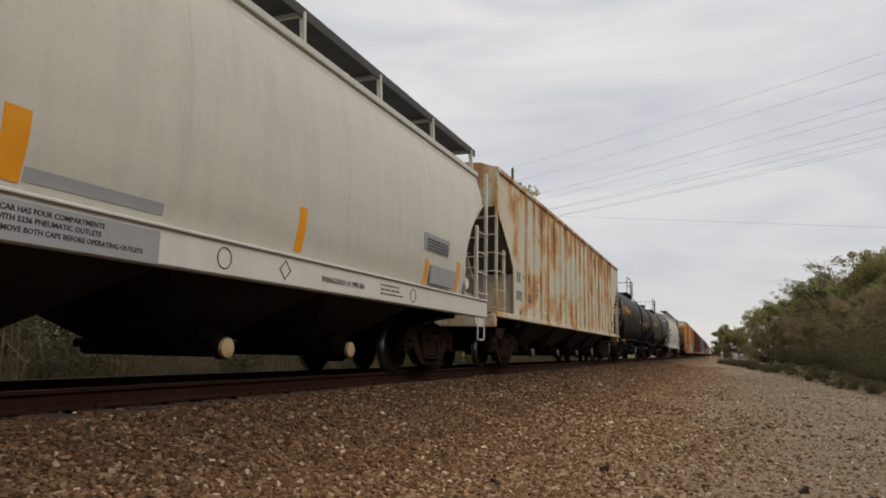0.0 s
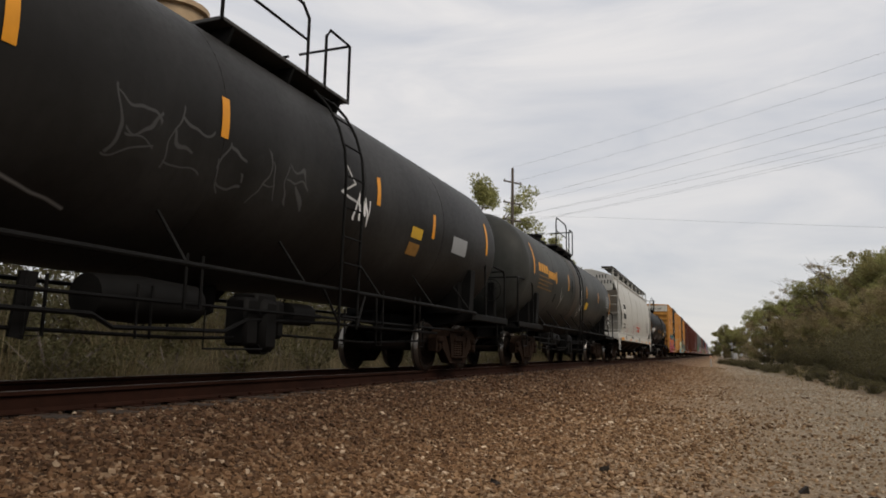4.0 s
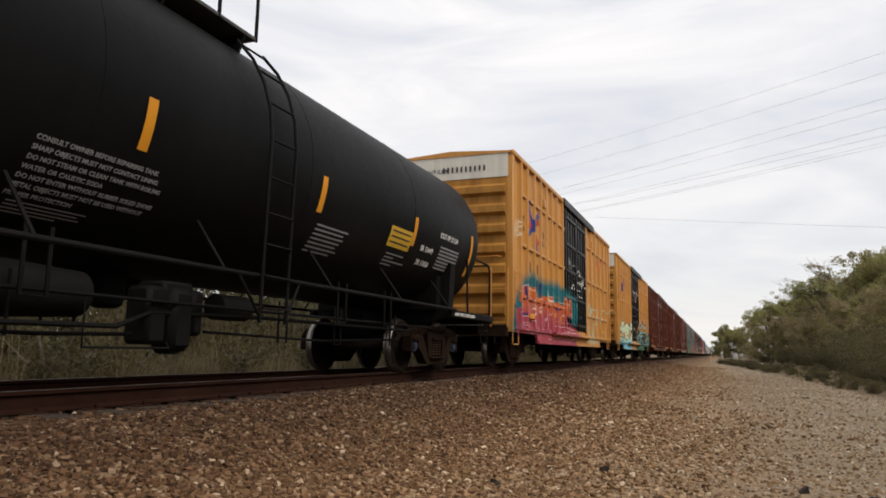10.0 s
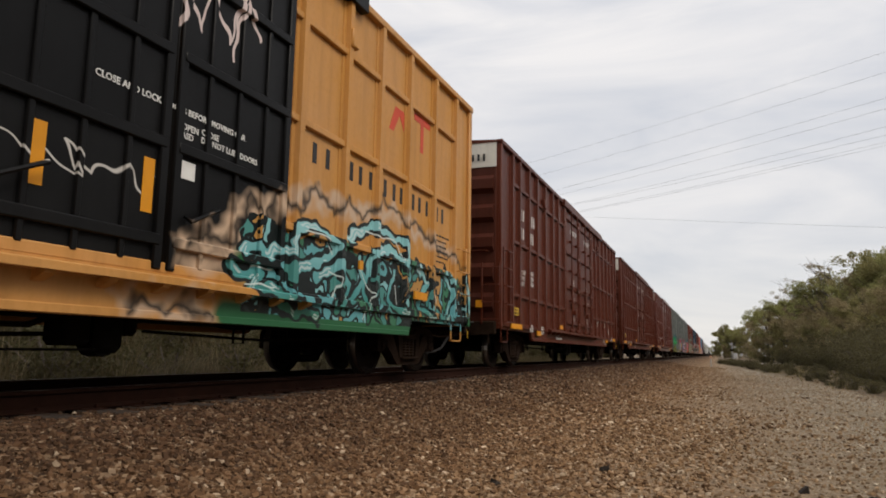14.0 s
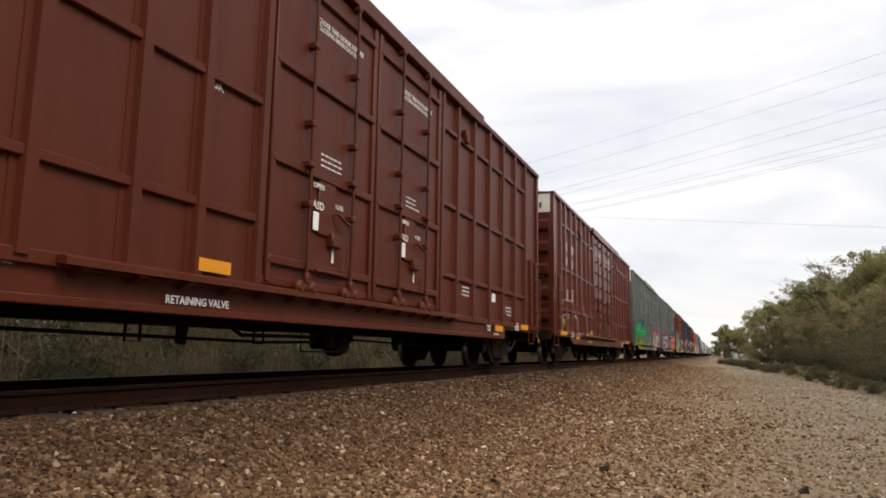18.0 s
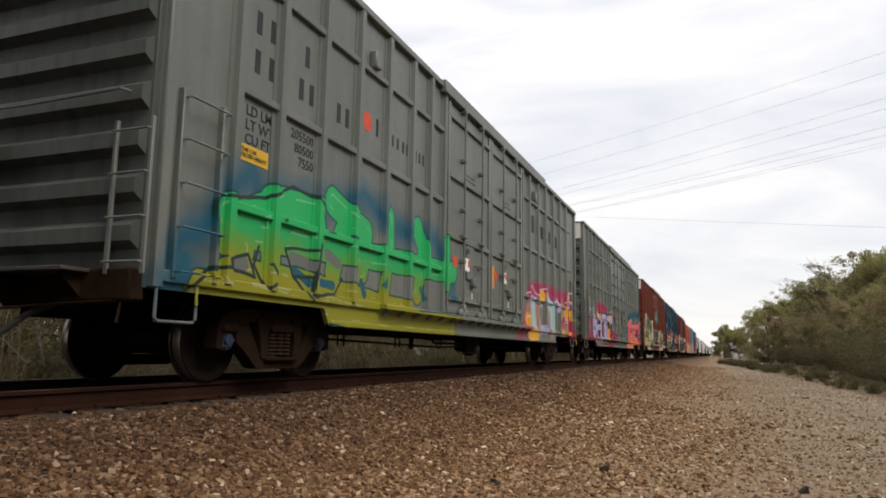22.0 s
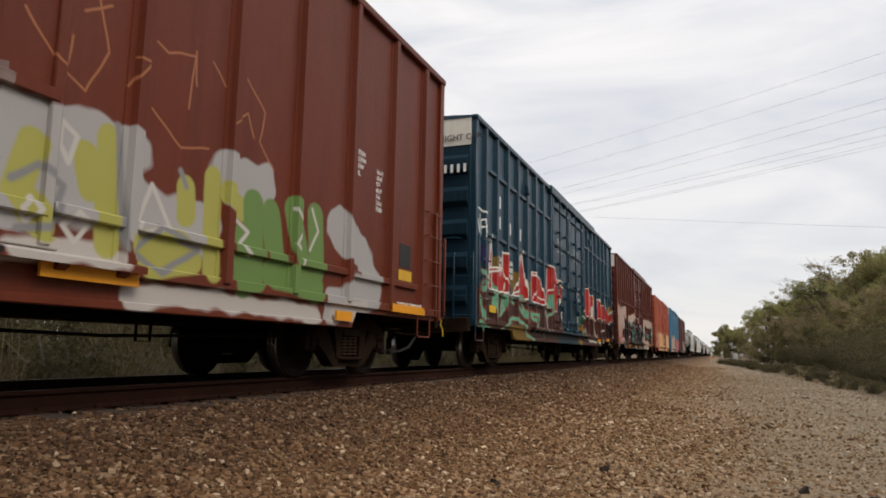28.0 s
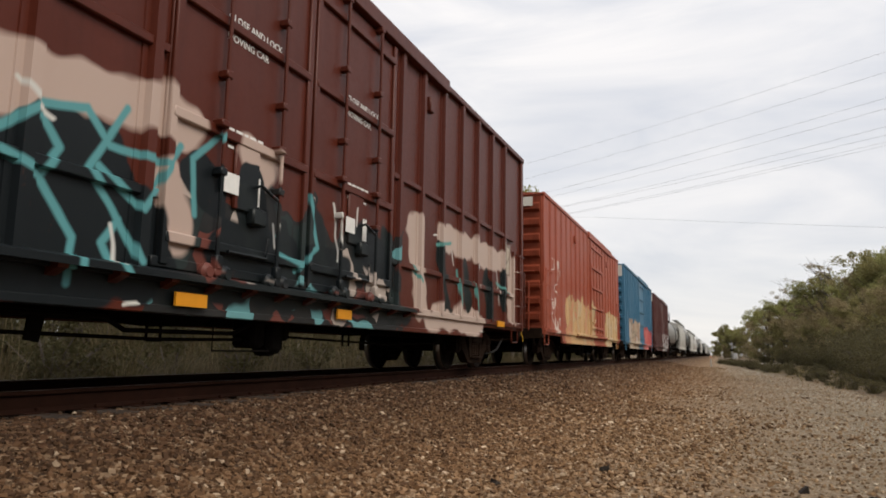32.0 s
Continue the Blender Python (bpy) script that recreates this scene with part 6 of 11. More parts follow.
BADGE_BLUE, BADGE_RED = (0.035, 0.06, 0.24), (0.42, 0.055, 0.03)
BADGE = zone(L, 0, 4, 3, 5, "shapes", (0.5, 0.3, 0.1), [(BADGE_RED, bar((-0.60, 0.30), (0.0, -0.02), 0.085)), (BADGE_RED, bar((-0.58, -0.12), (-0.05, 0.03), 0.085)), (BADGE_RED, bar((0.02, 0.0), (0.62, 0.22), 0.085)), (BADGE_RED, bar((0.02, -0.02), (0.60, -0.42), 0.085)),
    (BADGE_BLUE, bar((-0.52, 0.58), (0.5, -0.62), 0.075)), (BADGE_BLUE, bar((-0.55, -0.38), (0.08, 0.0), 0.07)), (BADGE_BLUE, bar((0.0, 0.08), (0.62, 0.40), 0.07))], rim=0.0, warp=0.0)
PIECE_1 = [
    marks(L, (0.015, 0.13, 0.155), 0.24, (((0.29, 0.96), (0.53, 1.4), (1, 1.81), (1.85, 2.11), (3.31, 2.03), (4.98, 2.14), (6.18, 2.03)), ((0.61, 1.25), (1.29, 1.61)), ((2.92, 1.84), (6.19, 1.77)), ((5.92, 2.06), (6.36, 1.99), (6.86, 2.02)), ((7.17, 1.85), (7.62, 1.91), (7.73, 1.53), (7.26, 1.54)),), soft=0.12, warp=0.2),
    marks(L, (0.04, 0.02, 0.11), 0.24, (((0.95, 1.63), (1.89, 1.62), (2.94, 1.55), (4.24, 1.52), (6.04, 1.54)), ((0.79, 1.2), (1.61, 1.14), (2.97, 1.06), (5.9, 1)), ((0.69, 0.93), (2.8, 0.76), (5.91, 0.67)), ((5.98, 1.58), (6.13, 1.66)), ((6.35, 1.68), (6.84, 1.72)), ((6.05, 0.98), (6.71, 0.95), (7.58, 0.89)), ((6.07, 0.73), (7.23, 0.72)),), fill=[(0.33, 0.05, 0.075), (0.36, 0.06, 0.085), (0.46, 0.1, 0.05), (0.5, 0.12, 0.02), (0.5, 0.12, 0.02)], grade=True, z=(1.15, 1.9), warp=0.25),
    marks(L, (0.04, 0.02, 0.11), 0.14, (((0.85, 1.8), (1.41, 1.84), (2.19, 1.89)), ((0.86, 1.68), (2.2, 1.75)), ((1.16, 1.49), (0.99, 1.16), (0.82, 0.87)), ((1.46, 1.56), (1.73, 1.23), (1.71, 0.86)), ((2.06, 1.49), (2.25, 1.12), (2.89, 0.89)), ((2.93, 1.76), (2.77, 1.33), (2.8, 0.8)), ((3.03, 1.73), (4.47, 1.8)), ((3.55, 1.53), (3.41, 1.05), (3.09, 0.73)), ((4.38, 1.06), (4.65, 0.7)), ((5.28, 1.67), (5.94, 1.63), (6.08, 1.12)), ((0.64, 0.89), (1.35, 0.85), (2.81, 0.7), (5.91, 0.61)), ((0.39, 1.1), (0.64, 0.89)), ((5.94, 1.88), (6.08, 1.94), (6.18, 1.43)), ((6.3, 1.89), (6.54, 1.64), (6.85, 1.59)), ((6.55, 1.93), (6.9, 1.92), (6.89, 1.69)),), fill=[(0.33, 0.05, 0.075), (0.36, 0.06, 0.085), (0.46, 0.1, 0.05), (0.5, 0.12, 0.02), (0.5, 0.12, 0.02)], grade=True, z=(1.15, 1.9), ow=0.0),
    marks(L, (0.04, 0.02, 0.11), 0.14, (((6.03, 1.08), (6.46, 1.06), (6.96, 1.05), (7.5, 1.02), (7.93, 0.92)), ((6.07, 0.76), (6.58, 0.77), (7.22, 0.74), (7.88, 0.71)), ((6.05, 0.91), (6.71, 0.93), (7.58, 0.92)),), fill=[(0.33, 0.05, 0.075), (0.36, 0.06, 0.085), (0.46, 0.1, 0.05), (0.5, 0.12, 0.02), (0.5, 0.12, 0.02)], grade=True, z=(1.15, 1.9), ow=0.0),
    marks(L, (0.035, 0.02, 0.13), 0.035, (((1.05, 1.47), (1.04, 1.28), (1.32, 1.27)), ((1.29, 2), (1.34, 1.67)), ((1.95, 1.76), (1.91, 1.24)), ((2.75, 2.13), (2.73, 1.81)), ((3.81, 1.65), (3.7, 0.89)), ((3.23, 1.76), (2.99, 1.43)), ((4.79, 1.62), (5.01, 1.49)), ((0.25, 1.43), (0.63, 0.96)), ((6.18, 1.94), (6.27, 1.19)), ((6.41, 1.99), (6.87, 1.61)), ((6.29, 1), (6.33, 0.63)), ((6.98, 2.01), (6.99, 1.62)), ((7.54, 0.71), (7.81, 0.66)),), soft=0.02),
    marks(L, (0.62, 0.52, 0.47), 0.011, (((0.8, 1.89), (1.4, 2.01), (2.28, 1.91), (2.21, 1.72)), ((1.18, 1.56), (1.01, 1.25), (1.53, 1.24)), ((1.96, 1.69), (1.92, 1.17), (2.51, 1.13), (2.54, 0.83)), ((2.74, 1.76), (3.02, 1.81), (2.76, 1.41), (3, 1.18), (2.9, 0.69)), ((1.7, 1.97), (1.71, 0.79)), ((3.91, 1.96), (4.62, 1.83), (4.61, 1.65)), ((5.27, 1.85), (6.06, 1.84)), ((4.41, 1.06), (4.68, 0.66)), ((5.36, 1.11), (5.9, 1.13), (5.91, 0.64)), ((3.82, 1.5), (3.94, 0.9)), ((5.93, 1.97), (6.05, 2.03), (6.14, 1.98), (6.2, 1.44)), ((6.26, 2), (6.4, 2), (6.4, 1.78)), ((6.48, 1.98), (6.94, 2.01), (7.04, 1.63), (7.15, 1.44)), ((6.11, 1.15), (6.27, 1.15), (6.35, 0.83), (6.33, 0.63)),)),
    marks(L, (0.62, 0.52, 0.47), 0.011, (((6.32, 1.12), (7.5, 1.09)), ((6.38, 0.99), (7.92, 0.99)), ((7.28, 0.79), (8.13, 0.83)),)),
    marks(L, (0.7, 0.7, 0.66), 0.022, (((2.06, 1.47), (2.49, 1.36)), ((2.48, 1.54), (2.07, 1.3)), ((2.25, 1.59), (2.32, 1.25)), ((3.64, 1.88), (4.15, 1.78)), ((3.9, 2.05), (3.92, 1.69)), ((1.55, 1.94), (1.86, 2.03)), ((1.69, 2.12), (1.71, 1.83)), ((5.64, 1.48), (5.95, 1.42)),), soft=0.02),
    marks(L, (0.36, 0.42, 0.3), 0.1, (((10.46, 2.01), (10.42, 1.61), (10.54, 0.98)), ((11.16, 1.87), (11.27, 1.42), (11.56, 0.98)), ((11.86, 1.9), (11.91, 1.08)), ((12.35, 1.88), (12.2, 1.11)), ((12.99, 1.98), (13.04, 1.08)), ((13.98, 2.02), (14.15, 1.25)), ((10.21, 0.82), (11.23, 0.79), (12.52, 0.81)),), soft=0.03, alpha=0.55),
    marks(L, (0.36, 0.56, 0.47), 0.02, (((10.38, 2.07), (10.59, 2.15), (10.76, 1.95), (10.7, 1.71)), ((10.38, 2.07), (10.23, 1.86), (10.28, 1.59), (10.33, 0.97), (10.76, 0.93), (10.79, 1.51)), ((10.99, 1.99), (11.16, 1.79), (11.03, 1.47), (11.47, 0.94)), ((11.23, 2.04), (11.85, 1.98), (11.7, 1.47), (11.92, 1)), ((12.04, 2.05), (12.34, 1.97), (12.46, 1.73), (12.1, 1.02)), ((12.76, 2.03), (13.22, 2.1), (13.48, 1.76), (12.79, 1.59), (12.93, 1.03)), ((13.51, 2.05), (14.11, 2.14), (14.27, 1.76), (13.86, 1.69), (14.43, 1.17)), ((14.69, 2.01), (15.31, 2.14), (15.16, 1.64)),), soft=0.012),
    marks(L, (0.5, 0.5, 0.38), 0.013, (((11.13, 3.52), (11.55, 3.79), (11.4, 3.36), (11.15, 3.13), (11.6, 3.09)), ((12.1, 2.66), (12.32, 2.4), (12.03, 2.26), (12.23, 2.19)), ((10.3, 2.59), (10.7, 2.77), (10.58, 2.36)),), soft=0.01),
]
AMB_1 = paint("amber_boxcar_paint", AMB, 0.08, 0.35, 0.5, zones=[BADGE] + PIECE_1 + [
    zone(L, 0.15, 0.8, 3.1, 3.5, "letters", (0.60, 0.52, 0.40), glyphs="PAB", hw=0.018, ow=0, warp=0.1, seed=5.5)])
DOOR_BLACK_1 = paint("black_door_paint", (0.0050, 0.0050, 0.0053), 0.04, 0.3, 0.42, spec=0.12, chalk=0.03, zones=PIECE_1[:-4] + [
    marks(15.6, (0.62, 0.62, 0.6), 0.02, (((8.12, 3.06), (8.37, 3.17), (8.61, 3.07), (8.48, 2.96), (8.17, 2.96), (8.12, 3.06)), ((8.08, 2.65), (8.28, 2.77), (8.38, 2.62), (8.5, 2.73), (8.6, 2.67), (8.73, 2.87), (8.71, 2.55), (8.9, 2.67), (8.93, 2.87), (9.14, 2.85), (8.91, 2.58), (9.1, 2.72)), ((7.25, 2.51), (7.56, 2.81)), ((9.39, 2.64), (9.5, 2.61)),), soft=0.01),
    zone(L, 6.6, 7.6, 2.9, 3.4, "letters", (0.35, 0.35, 0.34), scrawl=7, hw=0.009, ow=0, seed=8.0)])
PIECE_2 = [
    marks(L, (0.15, 0.4, 0.5), 0.17, (((0.72, 0.81), (1.65, 0.89), (2.58, 0.8), (3.7, 0.69), (5.63, 0.65)), ((1.12, 0.97), (2.25, 0.86)), ((3.3, 0.84), (5.92, 0.7)),), soft=0.03),
    marks(L, (0.012, 0.012, 0.012), 0.22, (((1.08, 1.43), (2.2, 1.51), (3.65, 1.6), (5.59, 1.57)), ((1.11, 1.07), (2.23, 1.1), (3.68, 1.13), (5.61, 1.12)),), fill=[(0.2, 0.46, 0.52), (0.42, 0.58, 0.5), (0.55, 0.66, 0.48), (0.58, 0.68, 0.5)], grade=True, z=(0.9, 1.6), ow=0.04, warp=0.5, shine=0.1),
    marks(L, (0.012, 0.012, 0.012), 0.1, (((1.07, 1.61), (0.98, 1.26)), ((1.3, 1.62), (1.47, 1.44), (1.36, 1.22)), ((1.9, 1.89), (2.19, 1.75), (1.8, 1.2), (2.01, 1)), ((1.01, 1.18), (1.51, 0.97)), ((3.07, 1.92), (3.24, 1.74), (3.1, 1)), ((3.66, 2.13), (3.79, 1.4), (4.11, 1.07)), ((4.33, 1.98), (4.45, 1.55), (4.24, 1.22)), ((4.95, 1.97), (4.96, 1.32), (5.34, 0.96)), ((5.64, 1.9), (5.78, 1.36)), ((4.59, 1.64), (5.31, 1.82)),), fill=[(0.2, 0.46, 0.52), (0.42, 0.58, 0.5), (0.55, 0.66, 0.48), (0.58, 0.68, 0.5)], grade=True, z=(0.9, 1.6), ow=0.03),
    marks(L, (0.5, 0.235, 0.05), 0.13, (((1.88, 1.37), (1.84, 1.24)), ((2.62, 1.5), (2.64, 1.19)), ((4.67, 1.56), (4.69, 1.18)),)),
    marks(L, (0.012, 0.012, 0.012), 0.026, (((1, 1.66), (0.91, 1.31)), ((1.32, 1.67), (1.62, 1.4)), ((2.17, 1.99), (2.34, 1.79), (2.13, 1.46)), ((0.92, 1.18), (1.36, 1.16), (1.53, 1.04)), ((1.63, 1.19), (2.01, 1)), ((2.5, 1.89), (2.53, 1.57)), ((3.23, 1.92), (3.06, 1.49), (3.27, 1.18), (3.69, 0.87)), ((3.94, 2.12), (3.75, 1.65), (3.98, 1.41)), ((4.41, 1.82), (4.67, 1.57), (4.45, 1.18), (4.83, 0.74)), ((5.17, 1.92), (5.32, 1.54), (4.94, 1.13), (5.35, 0.86)), ((5.65, 1.58), (5.39, 1.16), (5.68, 0.85)), ((0.88, 1.02), (1.38, 0.92)),)),
    marks(L, (0.5, 0.36, 0.25), 0.1, (((7.99, 1.26), (8.59, 1.41), (8.73, 1.66), (8.99, 1.77), (9.69, 2.04), (10.28, 2.15), (11.29, 2.16), (12.33, 2.41), (13.18, 2.21), (14.7, 2.05)), ((7.42, 0.69), (7.91, 0.69), (8.42, 0.69)), ((8.12, 1.08), (8.77, 1.32)),), soft=0.08, warp=0.5, warp_scale=4.0),
    marks(L, (0.012, 0.01, 0.009), 0.035, (((8.07, 1.23), (8.27, 1.41), (8.52, 1.29), (8.74, 1.55), (8.89, 1.87), (9.2, 1.63), (9.47, 2.05), (9.82, 1.9), (10.15, 2.27), (10.56, 2.06), (10.97, 2.31), (11.45, 2.11), (11.94, 2.52), (12.74, 2.31), (13.17, 2.32), (14.16, 2.08), (15.31, 1.92)), ((7.46, 0.64), (7.59, 0.74), (7.86, 0.62), (8.11, 0.76), (8.42, 0.62)),), soft=0.04, warp=0.4, warp_scale=4.0),
    marks(L, (0.022, 0.11, 0.045), 0.15, (((8.66, 0.69), (9.39, 0.64), (10.8, 0.65), (13.05, 0.65)), ((10.02, 0.86), (12.05, 0.83), (15.66, 0.89)), ((8.78, 1.16), (9.56, 1.07), (10.77, 1.12), (12.4, 1.18), (15.33, 1.31)),), soft=0.05),
    zone(L, 8.9, 15.4, 0.72, 1.72, "fill", (0.008, 0.012, 0.012), [(0.10, 0.33, 0.36), (0.012, 0.018, 0.018), (0.03, 0.16, 0.08), (0.20, 0.45, 0.47), (0.40, 0.21, 0.05), (0.05, 0.22, 0.20)], seed=8.2, cell=(3.4, 2.4), w=0.10, rim=0.0, ragged=0.7, warp=1.2, warp_scale=3.0, pale=0.04),
    marks(L, (0.01, 0.014, 0.014), 0.05, (((8.85, 1.34), (9.74, 1.4), (9.72, 1.72), (10.18, 1.8), (10.73, 1.61), (10.22, 1.34), (9.87, 1.29)), ((11, 1.8), (11.62, 2.05), (12.76, 1.98), (12.78, 1.64), (12.17, 1.81), (11.65, 1.66), (11.51, 1.26), (11.07, 0.93)), ((10.23, 1.2), (10.75, 1.4), (11.05, 1.21), (10.79, 0.84)), ((12.38, 1.51), (12.22, 1.08), (12.82, 0.87)), ((13.21, 1.69), (13.68, 1.47), (13.24, 1.07), (13.96, 0.84)), ((14.44, 1.74), (14.73, 1.37), (14.48, 0.86)), ((15.37, 1.74), (15.66, 0.91)), ((8.61, 1.14), (9.15, 1.15), (8.98, 0.96), (9.57, 0.95)), ((9.37, 0.87), (10.27, 0.74)), ((11.33, 1.54), (11.63, 0.81)),), fill=[(0.03, 0.16, 0.09), (0.07, 0.28, 0.28), (0.17, 0.42, 0.44), (0.24, 0.5, 0.52)], grade=True, z=(0.8, 1.7), ow=0.05, warp=0.25, warp_scale=4.0),
    marks(L, (0.55, 0.62, 0.6), 0.009, (((9.95, 1.69), (10.45, 1.71), (10.6, 1.55)), ((11.46, 1.94), (12.35, 1.97), (12.67, 1.71)), ((10.55, 1.3), (10.76, 1.26), (10.64, 0.97)), ((11.34, 1.39), (11.69, 1.12), (11.46, 0.8)), ((12.39, 1.34), (12.51, 1.02)), ((13.93, 1.49), (14.07, 1.13)), ((14.87, 1.58), (15.03, 1.09)), ((8.96, 1.18), (9.34, 1.2)), ((8.88, 1.01), (9.36, 0.99)),), warp=0.15),
]
AMB_2 = paint("amber_boxcar_paint_second", AMB, 0.10, 0.4, 0.5, zones=[BADGE] + PIECE_2 + [
    zone(L, 0.2, 0.7, 2.8, 3.4, "tag", (0.06, 0.05, 0.04), w=0.045, scale=3.0, seed=3.5)])
DOOR_BLACK_2 = paint("black_door_paint_second", (0.0050, 0.0050, 0.0053), 0.06, 0.3, 0.42, spec=0.12, chalk=0.03, zones=PIECE_2[-9:] + [
    zone(L, 6.5, 7.4, 3.2, 4.1, "letters", (0.6, 0.56, 0.54), scrawl=9, hw=0.018, ow=0, seed=2.0),
    zone(L, 7.8, 8.9, 3.1, 4.0, "letters", (0.6, 0.5, 0.48), scrawl=8, hw=0.022, ow=0, seed=3.0),
    zone(L, 6.1, 7.6, 1.5, 1.9, "letters", (0.5, 0.48, 0.45), scrawl=9, hw=0.010, ow=0, seed=4.0)])


def amber_marks(car, h, xw, count1, slogan):
    words(car, "next\nload", -h + 0.86, 3.60, 0.20, xw + 0.004, INK)
    words(car, "any\nroad", -h + 3.02, 3.50, 0.20, xw + 0.004, INK)
    for i, u in enumerate((1.52, 1.76, 2.28, 2.52)):
        part("stencil_mark", Shape().box(xw, xw + 0.004, -h + u + 0.037, -h + u + 0.133, 2.38, 2.64), INK, car)
    for i, u in enumerate((0.98, 1.50, 1.74, 2.24, 2.48, 2.95)):
        part("stencil_mark", Shape().box(xw, xw + 0.004, -h + u + 0.035, -h + u + 0.125, 1.98, 2.24), INK, car)
    if slogan:
        for i, u in enumerate((10.05, 10.35, 10.95, 11.2, 11.5, 11.95, 12.25, 12.5, 12.95, 13.2, 13.5, 13.95, 14.2)):
            part("stencil_mark", Shape().box(xw, xw + 0.004, -h + u + 0.035, -h + u + 0.125, 2.55, 2.80), INK, car)
    s = Shape().prism([(-h + 12.1, 3.6), (-h + 12.3, 4.0), (-h + 12.6, 4.0), (-h + 12.9, 3.6), (-h + 12.7, 3.6), (-h + 12.45, 3.9), (-h + 12.25, 3.6)], "x", xw, xw + 0.004)
    part("emblem", s, FACE_RED, car)
    part("emblem", Shape().box(xw, xw + 0.004, -h + 13.0, -h + 13.65, 4.02, 4.14), FACE_RED, car)
    part("emblem", Shape().box(xw, xw + 0.004, -h + 13.26, -h + 13.38, 3.55, 4.02), FACE_RED, car)
    lines(car, 6, -h + 14.0, 2.3, 0.6, 0.09, xw + 0.002, INK, 0.04, 5)
    bars(car, 10, -0.2, 4.62, 0.14, -h - 0.03, INK, end=True)
    words(car, "EXCESS HEIGHT CAR", -1.3, -h - 0.032, 0.10, 0, INK).matrix_basis = pose(-1.35, -h - 0.032, 4.63, 0, 0, -90)
    for i in range(3):
        part("small_print", Shape().box(0.1, 0.75, -h - 0.16, -h - 0.155, 3.28 - 0.09 * i, 3.31 - 0.09 * i), INK, car)


CLOSE_WORDS = "CLOSE AND LOCK DOORS BEFORE MOVING CAR"
for (a, b, m, dm, slogan) in ((106.65, 122.25, AMB_1, DOOR_BLACK_1, False), (124.6, 140.24, AMB_2, DOOR_BLACK_2, True)):
    car, h, xw, w = boxcar("amber yellow boxcar with black doors and bright spray-painted letters" if not slogan else "amber yellow boxcar with black doors and mint and teal spray paint", a, b, m,
                           w=1.57, eave=5.0, posts=AMB_POSTS, rows=(4.2, 2.96, 1.70), door=(6.0, 9.55), door_mat=dm, doors=2, ends=7, end_top=END_WHITE if not slogan else END_WHITE,
                           drop=(2.55, 0.60), sill=0.82, truck_in=1.75, gap=1.16, ladder=4, door_style="rib", stripes=((1.55, 0.5, 1.2), (4.4, 0.1, 1.35), (5.2, 0.1, 1.3), (11.2, 0.1, 1.4), (13.0, 0.5, 1.15)))
    amber_marks(car, h, xw, 6, slogan)
    words(car, CLOSE_WORDS, -h + 6.95, 2.42, 0.06, xw + 0.04, WHITE)
    words(car, "OPEN\nASD", -h + 7.9, 2.28, 0.06, xw + 0.04, WHITE)
    words(car, "CLOSE\nDO NOT LUBE DOORS", -h + 8.15, 2.30, 0.06, xw + 0.04, WHITE)
    part("notice", Shape().box(xw + 0.036, xw + 0.041, -h + 7.93, -h + 8.1, 1.84, 2.0), WHITE, car)
    part("notice", Shape().box(xw + 0.036, xw + 0.041, -h + 6.6, -h + 6.9, 3.2, 3.3), GREYPANEL, car)
    for u in (6.48, 7.5) if slogan else ():
        part("reflective_stripe", Shape().box(xw + 0.036, xw + 0.041, -h + u, -h + u + 0.12, 1.46, 1.92), STRIPE, car)

# three oxide-red sixty-foot boxcars
OXIDE = (0.086, 0.0195, 0.0088)
RED_POSTS = (1.0, 1.65, 2.55, 3.43, 4.37, 5.32, 6.10, 7.0, 12.15, 12.95, 13.9, 14.9, 15.9, 16.9, 17.85)


